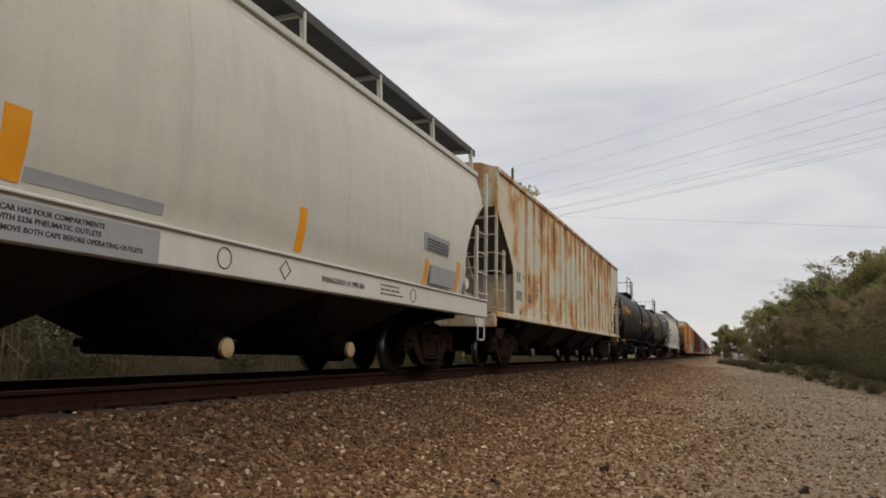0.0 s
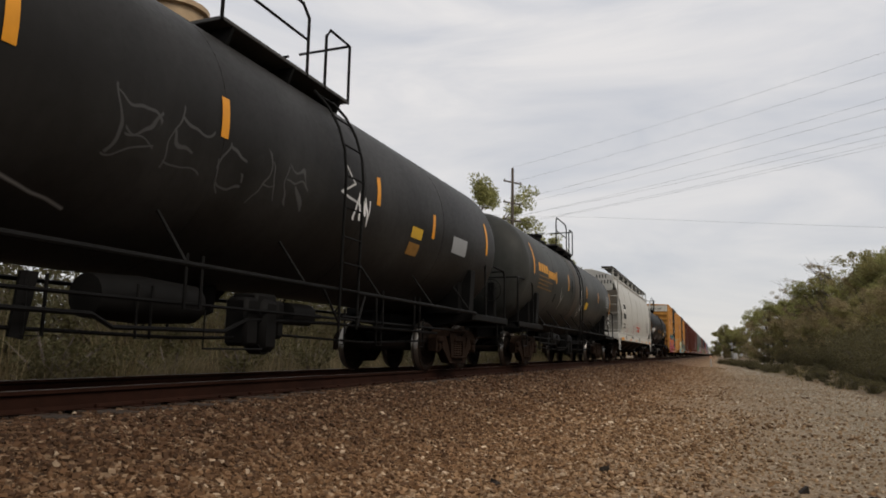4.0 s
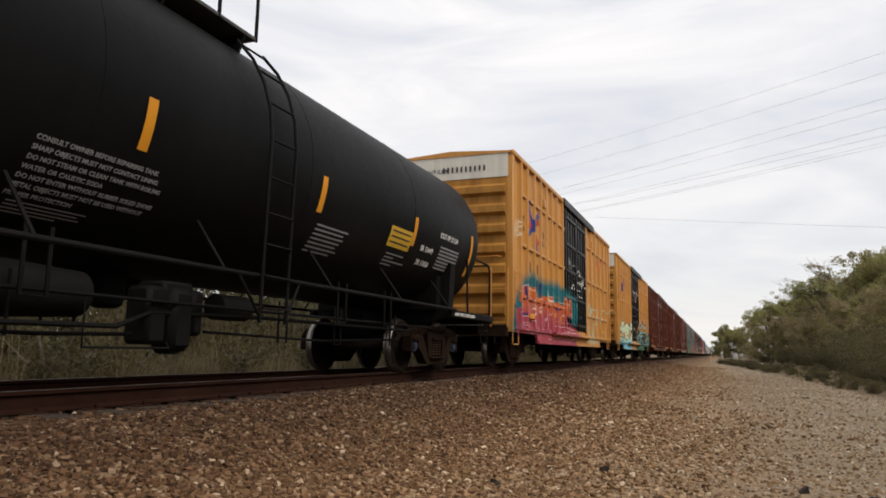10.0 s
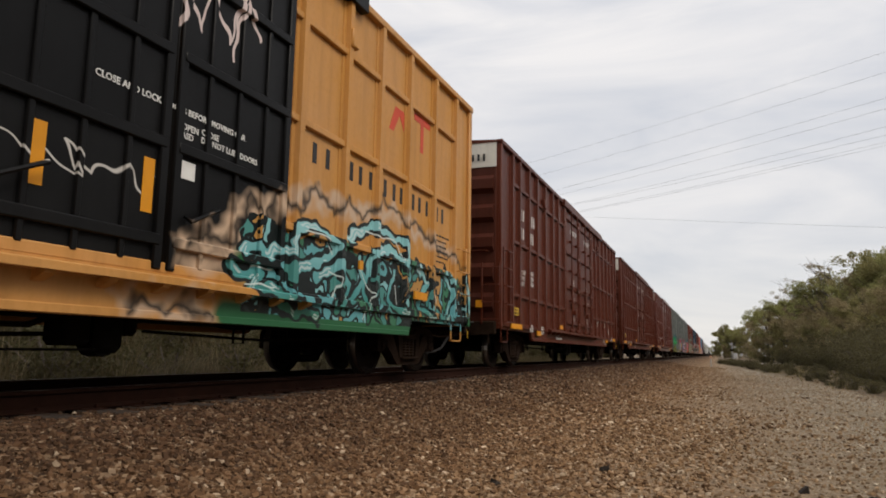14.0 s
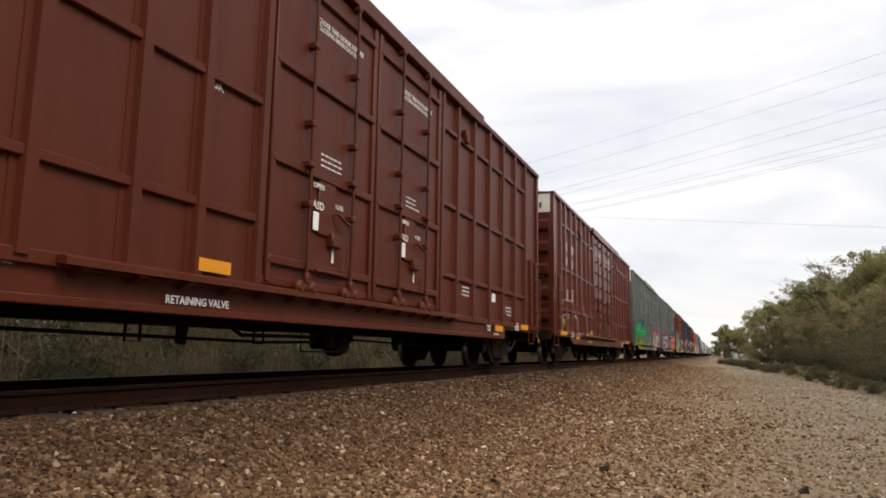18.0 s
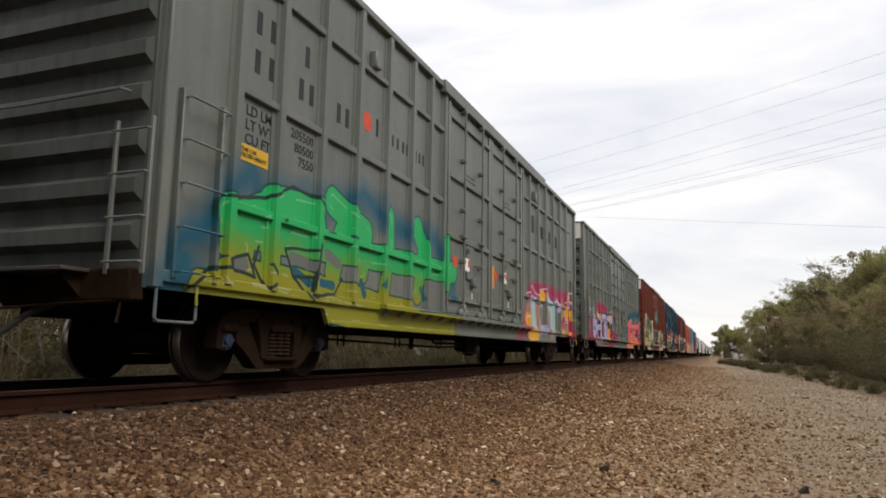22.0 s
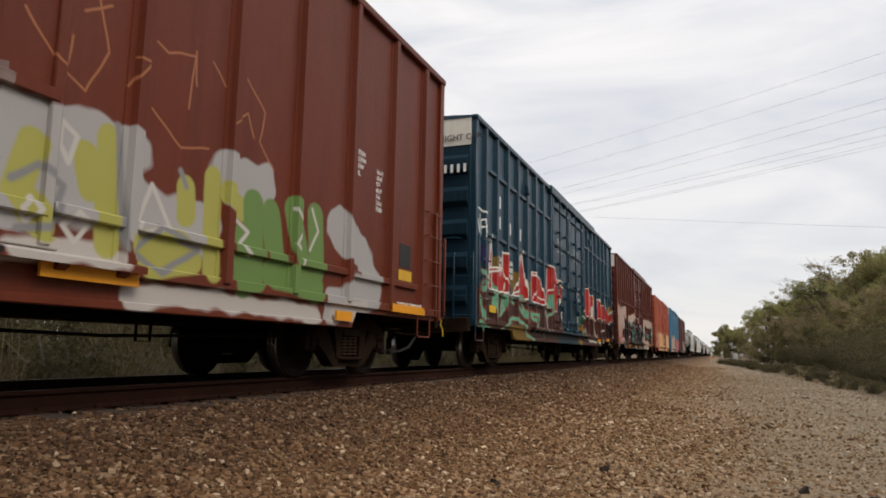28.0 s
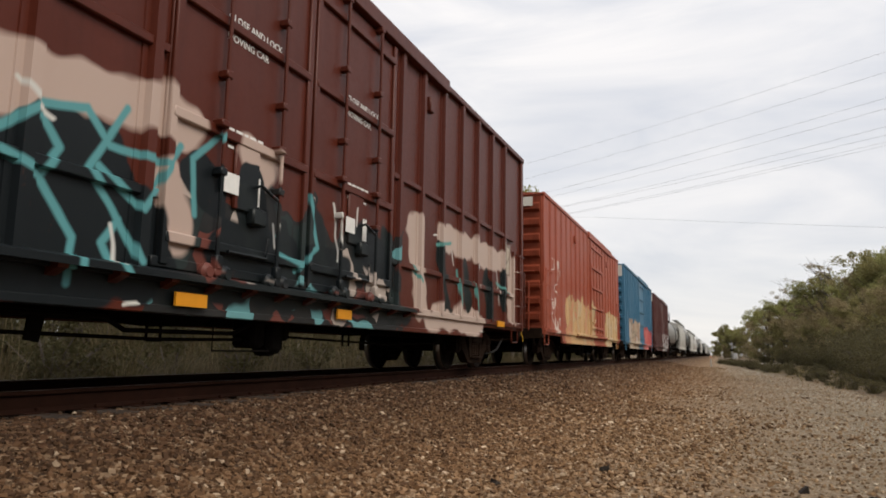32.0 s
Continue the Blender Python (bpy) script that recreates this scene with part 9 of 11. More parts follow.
# red-brown boxcar with black and turquoise spray paint
L = 19.15
OX2 = paint("dark_oxide_paint", (0.086, 0.0175, 0.0088), 0.30, 0.35, 0.42, chalk=0.03, spec=0.2, rust_color=(0.075, 0.022, 0.009), zones=[
    zone(L, 7.0, 12.0, 0.4, 1.9, "fill", (0.02, 0.02, 0.02), [(0.01, 0.02, 0.02), (0.13, 0.035, 0.025), (0.12, 0.30, 0.32), (0.012, 0.012, 0.012), (0.01, 0.012, 0.014), (0.40, 0.34, 0.30)], pale=0.03, seed=3.9, ragged=1.5, cell=(2.0, 1.5), w=0.03),
    marks(L, (0.46, 0.35, 0.3), 0.25, (((0.51, 2.58), (0.65, 0.88)), ((1.24, 2.47), (1.55, 0.94)), ((2.03, 2.24), (2.15, 1.78)), ((1.03, 1.05), (2.11, 0.98)),), soft=0.03, warp=0.2),
    marks(L, (0.46, 0.35, 0.3), 0.2, (((0.29, 2.95), (0.34, 2.33)), ((1.07, 2.71), (1.22, 2.39), (1.19, 1.2), (0.67, 0.88)), ((0.34, 1.92), (0.64, 1.02)), ((1.84, 2.48), (1.86, 2.21)), ((2.37, 2.51), (2.39, 2.22)), ((3.07, 2.57), (3.3, 2.3)), ((1.78, 1.48), (1.82, 0.88), (2.29, 0.94)), ((4.35, 2.27), (5.17, 2.19), (7.16, 2.47)), ((5.67, 2.11), (6.09, 2.25), (6.6, 2.3), (7.22, 2.41), (7.44, 2.32)), ((7.28, 1.76), (7.39, 1.32)), ((8.34, 2.36), (8.65, 2.26)),), soft=0.03, warp=0.3),
    marks(L, (0.38, 0.17, 0.16), 0.12, (((0.66, 1.07), (1.04, 0.91)), ((1.81, 1.1), (2.11, 0.96)), ((0.91, 2.61), (1.06, 2.5)), ((1.32, 1.36), (1.46, 1.08)),), soft=0.1),
    marks(L, (0.008, 0.011, 0.013), 0.24, (((2.86, 1.35), (3.26, 0.88)), ((4.17, 1.74), (4.41, 1.04)), ((5.25, 1.76), (5.58, 1)), ((6.52, 1.9), (6.83, 1.06)), ((2.84, 1.77), (3.88, 1.82)), ((5.78, 1.53), (6.14, 1.88), (6.4, 1.69), (6.23, 1.06)), ((6.68, 1.62), (6.96, 1.16)), ((7, 1.31), (6.05, 0.99), (5.82, 0.88)), ((7.62, 1.94), (7.84, 1.78)), ((8.38, 2.01), (8.52, 1.5)),), soft=0.01, warp=0.25),
    marks(L, (0.008, 0.011, 0.013), 0.3, (((2.81, 1.53), (3.09, 0.96)), ((4.13, 1.58), (4.35, 1.08)), ((5.25, 1.65), (5.57, 1.05)), ((6.52, 1.78), (6.83, 1.12)), ((5.76, 1.41), (5.98, 1.66), (6.28, 1.83)), ((5.79, 1.15), (6.21, 1.22)), ((6.47, 1.57), (6.94, 1.35), (7.03, 1.08)), ((6.07, 0.87), (7.04, 0.98)), ((8.09, 1.32), (8.44, 1.31), (9.04, 1.33)), ((9.74, 1.35), (10.28, 1.27)), ((10.85, 1.79), (11.56, 1.57)),), soft=0.02, warp=0.3),
    marks(L, (0.012, 0.016, 0.017), 0.13, (((7.37, 0.87), (8.3, 0.9), (9.3, 0.91), (10.91, 0.96), (12.39, 0.88)), ((8.3, 1.87), (8.48, 1.38)), ((9.01, 1.71), (9.16, 1.22)), ((9.69, 1.96), (9.87, 1.37)), ((10.54, 1.82), (10.89, 1.26)), ((11.53, 1.98), (11.95, 1.36)),), soft=0.02, warp=0.35),
    marks(L, (0.1, 0.3, 0.32), 0.035, (((2.62, 1.51), (2.84, 1.03), (3.27, 0.71)), ((4.1, 2.13), (4.37, 1.71), (4.15, 1.21)), ((4.89, 2.05), (5.47, 2.02), (5.2, 1.59)), ((6.79, 2.3), (6.46, 1.71), (7.01, 1.07)), ((2.38, 2.31), (2.61, 1.59)), ((5.71, 1.83), (6.02, 2.09), (6.4, 2.18), (6.64, 1.94), (7.26, 1.96), (7.38, 2.15)), ((6.03, 1.99), (6.19, 1.81), (6.03, 1.56), (5.72, 1.67)), ((6.03, 1.56), (6.36, 1.16), (6.35, 0.82)), ((6.55, 1.75), (6.98, 1.5), (7.26, 1.96)), ((7.59, 1.56), (7.53, 2.08), (7.9, 2.41)), ((6.77, 1.36), (6.63, 1.16), (6.82, 0.91)), ((9.27, 1.23), (9.72, 1.56), (9.49, 2.13)), ((8.93, 1.38), (9.38, 1.31)),), soft=0.015),
    marks(L, (0.58, 0.58, 0.55), 0.018, (((4.15, 1.11), (4.8, 1.01), (4.93, 1.27)), ((3.66, 1.53), (3.92, 1.01)), ((5.78, 2.19), (6.11, 2.01)), ((2.95, 0.87), (3.37, 0.71)), ((13.48, 2.29), (14.29, 2.47), (14.46, 1.92)), ((14.9, 2.29), (15.1, 1.45)), ((15.75, 2.07), (15.95, 1.29)), ((13.79, 1.15), (14.35, 1.08)), ((15.62, 0.83), (16.34, 0.74)), ((17.1, 2.23), (17.33, 1.38)), ((8.8, 1.67), (8.87, 1.43)), ((10.07, 2.18), (10.2, 1.48)), ((10.66, 2.22), (10.6, 1.98)), ((6.71, 1.31), (6.77, 1)), ((6.89, 0.69), (7.03, 0.72)),), soft=0.012, warp=0.15),
    marks(L, (0.48, 0.38, 0.33), 0.13, (((12.74, 2.43), (12.76, 1.99), (12.92, 1.27), (13.3, 0.84)), ((13.73, 2.46), (14.29, 2.5)), ((18.08, 2.59), (18.48, 1.06)), ((16, 2.19), (17.1, 2.23)),), soft=0.03, warp=0.3),
    marks(L, (0.008, 0.013, 0.012), 0.14, (((13.8, 2.12), (14.06, 1.17)), ((14.98, 2.07), (15.33, 1.14)), ((16.31, 1.88), (16.72, 1.1)), ((17.54, 2.13), (17.64, 1.4)), ((14.35, 0.98), (15.96, 0.95)),), soft=0.02, warp=0.3),
    marks(L, (0.46, 0.36, 0.31), 0.24, (((12.63, 2.34), (12.77, 1.81), (12.93, 1.09)), ((13.87, 2.35), (16.29, 2.37), (18.23, 2.37)), ((18.23, 2.23), (18.24, 1.18)), ((13.54, 0.94), (15.96, 0.9)),), soft=0.03, warp=0.4),
    marks(L, (0.008, 0.012, 0.012), 0.2, (((13.75, 2.03), (14.06, 1.27)), ((14.98, 1.98), (15.33, 1.25)), ((16.38, 1.89), (16.63, 1.22)), ((17.54, 2.03), (17.64, 1.4)),), soft=0.015, warp=0.45),
    marks(L, (0.1, 0.28, 0.26), 0.03, (((13.61, 2.19), (14.3, 2.31)), ((14.61, 1.83), (14.79, 1.21)), ((15.59, 1.71), (15.78, 1.06)), ((17.11, 1.86), (18, 1.69)), ((12.56, 1.69), (12.91, 1.46)),), soft=0.015),
    zone(L, 17.6, 18.2, 2.1, 2.8, "fill", (0.2, 0.15, 0.12), [(0.42, 0.36, 0.28)], seed=2.0, ragged=0.2)])
car, h, xw, w = boxcar("dark oxide-red boxcar with black and turquoise spray paint over pink", 289.55, 308.7, OX2, posts=(0.8, 1.5, 2.34, 3.19, 4.08, 5.0, 5.9, 7.0, 12.0, 12.85, 13.8, 14.75, 15.7, 16.65, 17.6), w=1.5,
                       rows=(2.97, 1.66), door=(7.15, 11.75), ends=8, end_top=END_WHITE, stripes=((4.45, 0.45, 0.72), (7.4, 0.4, 0.72), (10.2, 0.35, 0.74), (17.0, 0.5, 0.9)), gap=0.95)
for i, u in enumerate((0.95, 1.18, 1.85, 2.08)):
    part("stencil_mark", Shape().box(xw, xw + 0.004, -h + u + 0.042, -h + u + 0.148, 2.15, 2.42), GREYPANEL, car)
part("number_band", Shape().box(xw, xw + 0.003, -h + 0.85, -h + 3.6, 1.72, 2.02), INK, car)
for i, u in enumerate((0.93, 1.15, 1.72, 1.92, 2.72, 2.92)):
    part("stencil_mark", Shape().box(xw + 0.003, xw + 0.007, -h + u + 0.033, -h + u + 0.117, 1.74, 2.0), WHITE, car)
words(car, "LD LMT\nLT WT", -h + 0.92, 1.60, 0.10, xw + 0.004, WHITE)
words(car, "201200\n 84800", -h + 1.65, 1.55, 0.10, xw + 0.004, WHITE)
words(car, "THIS CAR\nEXCESS HEIGHT", -h + 0.9, 1.12, 0.045, xw + 0.008, INK)
part("warning_plate", Shape().box(xw, xw + 0.005, -h + 0.86, -h + 1.38, 1.05, 1.22), LEMON, car, "yellow warning plate")
part("reflective_stripe", Shape().box(xw, xw + 0.005, -h + 0.86, -h + 1.38, 1.27, 1.40), STRIPE, car)
for u in (7.5, 9.9):
    words(car, "CLOSE AND LOCK\nBOTH DOORS BEFORE\nMOVING CAR", -h + u + 0.4, 3.62, 0.08, xw + 0.04, WHITE)
    part("notice", Shape().box(xw + 0.072, xw + 0.077, -h + u + 0.42, -h + u + 0.66, 1.86, 2.06), WHITE, car)
    part("notice", Shape().box(xw + 0.038, xw + 0.042, -h + u + 0.92, -h + u + 1.05, 1.82, 2.12), WHITE, car)
    lines(car, 3, -h + u + 0.5, 2.5, 0.5, 0.09, xw + 0.04, WHITE, 0.04, 60)
bars(car, 10, -0.2, 4.66, 0.17, -h - 0.048, INK, end=True)
part("end_reflector", Shape().box(0.75, 0.95, -h - 0.165, -h - 0.16, 1.32, 1.45), STRIPE, car)

# three more boxcars, seen from farther off
L = 15.6
ORANGE = paint("orange_red_paint", (0.30, 0.062, 0.028), 0.06, 0.3, 0.5, zones=[
    zone(L, 3.0, 8.4, 0.5, 2.1, "fill", (0.45, 0.30, 0.15), [(0.52, 0.32, 0.14), (0.50, 0.36, 0.20), (0.48, 0.22, 0.10)], seed=1.4, ragged=1.2, cell=(1.6, 1.2), w=0.05),
    zone(L, 11.2, 14.9, 0.5, 2.1, "fill", (0.45, 0.30, 0.15), [(0.52, 0.34, 0.16), (0.50, 0.38, 0.24)], seed=2.4, ragged=1.0, cell=(1.6, 1.2), w=0.05),
    zone(L, 0.9, 2.2, 0.9, 3.1, "tag", (0.6, 0.5, 0.45), w=0.03, scale=1.6, seed=3.4)])
car, h, xw, w = boxcar("orange-red boxcar with cream spray paint along its foot", 310.95, 326.5, ORANGE, posts=tuple(0.8 + 0.78 * i for i in range(9)) + tuple(10.6 + 0.78 * i for i in range(6)), rows=(), w=1.5, eave=4.75,
                       door=(7.4, 10.3), doors=1, ends=8, door_style="rib", flat=True, drop=(2.4, 0.66), truck_in=2.0, gap=1.0, end_top=None)
part("end_panel", Shape().box(-0.6, 1.2, -h - 0.16, -h - 0.15, 4.42, 4.68), END_WHITE, car)
bars(car, 6, 0.0, 4.47, 0.16, -h - 0.161, INK, end=True)
SKY = paint("mid_blue_paint", (0.05, 0.16, 0.26), 0.06, 0.35, 0.5, zones=[
    zone(15.4, 2.0, 7.0, 0.5, 2.2, "fill", (0.3, 0.25, 0.2), [(0.45, 0.35, 0.25), (0.40, 0.25, 0.18), (0.5, 0.42, 0.35)], seed=1.6, ragged=1.2, cell=(1.6, 1.0), w=0.05),
    zone(15.4, 9.6, 14.8, 0.5, 2.0, "fill", (0.4, 0.1, 0.1), [(0.50, 0.10, 0.10), (0.55, 0.16, 0.14)], seed=2.6, ragged=1.0, cell=(1.6, 1.0), w=0.05)])
boxcar("mid-blue boxcar with white end panel and spray paint", 328.9, 344.7, SKY, posts=tuple(0.8 + 0.8 * i for i in range(8)) + tuple(10.4 + 0.8 * i for i in range(6)), rows=(), w=1.5, eave=4.9, door=(7.0, 10.0), doors=1, ends=7,
       door_style="rib", drop=(2.4, 0.66), truck_in=2.0, gap=1.0, end_top=END_WHITE, spin=False, fine=False)
MAROON = paint("dark_maroon_paint", (0.085, 0.026, 0.022), 0.08, 0.35, 0.55, zones=[
    zone(15.4, 8.0, 14.8, 0.6, 2.1, "tag", (0.5, 0.5, 0.5), w=0.06, scale=1.5, seed=1.6)])
boxcar("dark maroon boxcar with pale tags", 346.8, 362.4, MAROON, posts=tuple(0.9 + 0.9 * i for i in range(7)) + tuple(10.4 + 0.9 * i for i in range(5)), rows=(), w=1.5, eave=4.85, door=(7.0, 10.0), doors=1, ends=7,
       door_style="rib", drop=(2.4, 0.66), truck_in=2.0, gap=1.0, end_top=END_WHITE, spin=False, fine=False)
# the rest of the train, always far off
FAR_TANK = paint("grey_tank_paint", (0.23, 0.23, 0.22), 0.1, 0.3, 0.5)
at_y = 363.6
first_tank = tankcar("grey tank car far along the train", at_y, at_y + 16.8, FAR_TANK, fine=False, spin=False, ladder=True, gap=0.5, steel=STEEL_DARK)[0]
first_hop = hopper("white covered hopper car far along the train", at_y + 17.8, at_y + 34.6, HOP2, CURVED, CURVED_EDGE, HOP_SILL, (1.0, 1.35), 1.58, inner=SHADOWED, spin=False)[0]
dark_tank = tankcar("black tank car far along the train", at_y + 35.6, at_y + 52.0, TANK2, fine=False, spin=False, ladder=False, gap=0.5)[0]
at_y += 53.2
for k, src in enumerate((first_hop, first_hop, first_tank, dark_tank, first_hop, first_tank, dark_tank, dark_tank, first_hop, first_hop, first_tank, first_hop, dark_tank, first_tank, first_hop, dark_tank, first_hop, first_tank)):
    y = at_y + 17.8 * k + 8.5
    TRAIN.append((far_copy(src, pose(XC, y, 0)), y))


# ---- ground, track and the growth beside it ----
def smooth(a, b, t):
    t = min(1.0, max(0.0, (t - a) / (b - a)))
    return t * t * (3 - 2 * t)


def ground_height(x, y):
    """Ballast bed under the track, shoulder, gravel track, verge."""
    d = x - XC
    if d > 0:
        z = -0.20 - 0.42 * smooth(1.55, 3.9, d) - 0.02 * smooth(4.0, 8.0, d)
    else:
        z = -0.20 - 0.45 * smooth(1.55, 3.6, -d) + 0.35 * smooth(5.0, 9.0, -d)
    far = smooth(8.0, 30.0, abs(d))
    z += (0.03 + 0.12 * far) * noise.noise(Vector((x * 0.45, y * 0.45, 0.0)))
    if d > 0:
        z += 0.016 * noise.noise(Vector((x * 2.3, y * 2.3, 3.0))) * smooth(1.4, 2.0, d)
    return z


def gravel_edge(y):
    """Where the gravel track ends and the verge begins."""
    return 3.75 - 0.6 * smooth(22, 37, y) - 1.1 * smooth(37, 53, y) - 2.2 * smooth(53, 95, y) + 0.3 * noise.noise(Vector((y * 0.2, 0, 7)))


def ground_material():
    n = Nodes("ground_surface")
    co = n.coords()
    sep = n.node("ShaderNodeSeparateXYZ", (co,))
    x, y = sep.outputs[0], sep.outputs[1]
    wob = n.math("MULTIPLY", n.math("SUBTRACT", n.noise(co, 0.9, 4.0), 0.5), 1.3)
    cells = n.node("ShaderNodeTexVoronoi", {"Vector": co, "Scale": 26.0})
    small = n.node("ShaderNodeTexVoronoi", {"Vector": co, "Scale": 75.0})
    pick = n.node("ShaderNodeSeparateColor", (cells.outputs["Color"],)).outputs[0]
    pick2 = n.node("ShaderNodeSeparateColor", (small.outputs["Color"],)).outputs[0]
    stone = n.ramp(pick, [(0.0, (0.018, 0.011, 0.007)), (0.35, (0.055, 0.032, 0.019)), (0.65, (0.10, 0.060, 0.036)), (0.9, (0.15, 0.11, 0.078)), (1.0, (0.28, 0.23, 0.18))])
    grit = n.ramp(pick2, [(0.0, (0.12, 0.105, 0.085)), (0.5, (0.25, 0.225, 0.185)), (0.85, (0.34, 0.31, 0.26)), (1.0, (0.50, 0.47, 0.42))])
    patch = n.noise(co, 0.35, 4.0, 0.6)
    mott = n.noise(co, 7.0, 5.0, 0.7)
    grit = n.mix(n.ramp(mott, [(0.42, 0.0), (0.62, 0.7)]), grit, (0.13, 0.092, 0.056))
    pebble = n.node("ShaderNodeTexVoronoi", {"Vector": co, "Scale": 11.0})
    grit = n.mix(n.math("MULTIPLY", n.math("LESS_THAN", pebble.outputs["Distance"], 0.22), 0.7), grit, (0.06, 0.043, 0.03))
    stone = n.mix(n.ramp(n.noise(co, 3.0, 4.0, 0.65), [(0.4, 0.0), (0.65, 0.4)]), stone, (0.050, 0.030, 0.019))
    grit = n.mix(n.ramp(patch, [(0.4, 0.0), (0.65, 0.55)]), grit, (0.19, 0.155, 0.115))
    edge = n.node("ShaderNodeMapRange", {0: n.math("ADD", x, wob), 1: -2.0, 2: 1.9}).outputs[0]
    # tan colour grows with distance from the track
    from_track = n.node("ShaderNodeMapRange", {0: n.math("ADD", x, wob), 1: -4.0, 2: -0.7}).outputs[0]
    tan = n.mix(pick, (0.095, 0.060, 0.033), (0.36, 0.255, 0.165))
    stone = n.mix(n.math("MULTIPLY", from_track, 0.8), stone, tan)
    # ballast colour darkened towards the rails, for the train's shade on the ground
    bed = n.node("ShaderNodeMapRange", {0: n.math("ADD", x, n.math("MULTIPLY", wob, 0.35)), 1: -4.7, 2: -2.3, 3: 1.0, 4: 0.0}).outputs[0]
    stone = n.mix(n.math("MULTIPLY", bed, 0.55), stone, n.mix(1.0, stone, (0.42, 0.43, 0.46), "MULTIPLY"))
    stone = n.mix(1.0, stone, (1.27, 1.14, 0.98), "MULTIPLY")
    grit = n.mix(1.0, grit, (1.16, 1.13, 1.03), "MULTIPLY")
    col = n.mix(edge, stone, grit)
    # verge to the right of the track of gravel, field to the left of the line
    soil = n.mix(n.noise(co, 1.3, 6.0, 0.65), (0.070, 0.050, 0.028), (0.20, 0.15, 0.10))
    lim = n.node("ShaderNodeMapRange", {0: y, 1: 25.0, 2: 95.0, 3: 3.7, 4: -0.2}).outputs[0]
    right = n.node("ShaderNodeMapRange", {0: n.math("SUBTRACT", n.math("ADD", x, n.math("MULTIPLY", wob, 0.7)), lim), 1: -0.25, 2: 0.3}).outputs[0]
    col = n.mix(right, col, soil)
    left = n.node("ShaderNodeMapRange", {0: n.math("ADD", x, wob), 1: -9.6, 2: -8.8, 3: 1.0, 4: 0.0}).outputs[0]
    col = n.mix(left, col, soil)
    hgt = n.math("ADD", n.math("MULTIPLY", cells.outputs["Distance"], 0.9), n.math("MULTIPLY", small.outputs["Distance"], 0.35))
    streaks = n.noise(n.node("ShaderNodeMapping", {"Vector": co, "Scale": (1.6, 0.35, 1.0)}).outputs[0], 1.0, 6.0, 0.7)
    col = n.mix(n.ramp(streaks, [(0.40, 0.0), (0.68, 0.5)]), col, n.mix(1.0, col, (0.64, 0.58, 0.52), "MULTIPLY"))
    return n.done(col, 0.92, 0.0, n.bump(n.math("MULTIPLY", hgt, -1.0), 0.8, 0.03), spec=0.2)


xs = sorted(set([-2500, -1200, -600, -300, -160, -90, -60, -45, -35, -28, -24, -20] + [round(-18 + 0.5 * i, 3) for i in range(20)] + [round(-8.4 + 0.2 * i, 3) for i in range(63)]
               + [4.5, 5, 6, 7, 8, 10, 12, 15, 19, 24, 30, 40, 55, 80, 120, 200, 400, 900, 2500]))
ys = sorted(set([-2500, -1200, -700, -400, -250, -150, -90, -60, -40, -25, -15, -10, -6, -3, -1] + [round(0.25 * i, 3) for i in range(0, 80)] + [20 + i for i in range(0, 40)] + [60 + 4 * i for i in range(0, 25)]
               + [165, 180, 200, 230, 270, 320, 400, 520, 700, 1000, 1500, 2500]))
gv = [(x, y, ground_height(x, y)) for y in ys for x in xs]
nx = len(xs)
gf = [(j * nx + i, j * nx + i + 1, (j + 1) * nx + i + 1, (j + 1) * nx + i) for j in range(len(ys) - 1) for i in range(nx - 1)]
gme = bpy.data.meshes.new("ground")
gme.from_pydata(gv, [], gf)
gme.polygons.foreach_set("use_smooth", [True] * len(gf))
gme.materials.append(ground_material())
tagged(new("ground", gme), "brown ballast and grey gravel ground with weedy verges", "ground", kind="structure")


TINT = (1.32, 1.15, 0.95)


def stone_material(name, stops):
    n = Nodes(name)
    rnd = n.node("ShaderNodeNewGeometry").outputs["Random Per Island"]
    co = n.coords()
    col = n.ramp(rnd, stops)
    sep = n.node("ShaderNodeSeparateXYZ", (co,))
    from_track = n.node("ShaderNodeMapRange", {0: n.math("ADD", sep.outputs[0], n.math("MULTIPLY", n.math("SUBTRACT", n.noise(co, 0.8, 3.0), 0.5), 2.2)), 1: -4.0, 2: -0.7, 3: 0.0, 4: 1.0}).outputs[0]
    tan = n.ramp(rnd, [(0.0, (0.10, 0.058, 0.032)), (0.4, (0.24, 0.155, 0.088)), (0.75, (0.38, 0.265, 0.165)), (0.93, (0.46, 0.38, 0.29)), (1.0, (0.68, 0.62, 0.53))])
    col = n.mix(n.math("MULTIPLY", from_track, 0.8), col, tan)
    col = n.mix(n.math("MULTIPLY", n.noise(co, 60.0, 3.0), 0.5), col, (0.05, 0.036, 0.028))
    patches = n.noise(co, 1.4, 4.0, 0.65)
    col = n.mix(n.ramp(patches, [(0.42, 0.0), (0.68, 0.5)]), col, n.mix(1.0, col, (0.66, 0.60, 0.55), "MULTIPLY"))
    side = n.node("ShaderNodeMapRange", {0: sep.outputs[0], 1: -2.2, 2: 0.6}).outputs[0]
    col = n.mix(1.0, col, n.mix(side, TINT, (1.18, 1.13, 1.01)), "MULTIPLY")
    # the same shade of the train, put into the stone colour
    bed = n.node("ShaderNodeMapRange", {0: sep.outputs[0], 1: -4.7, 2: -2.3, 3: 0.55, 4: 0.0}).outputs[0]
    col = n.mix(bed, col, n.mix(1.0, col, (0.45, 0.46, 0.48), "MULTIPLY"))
    return n.done(col, 0.9, 0.0, n.bump(n.noise(co, 90.0, 3.0), 0.4, 0.004), spec=0.2)


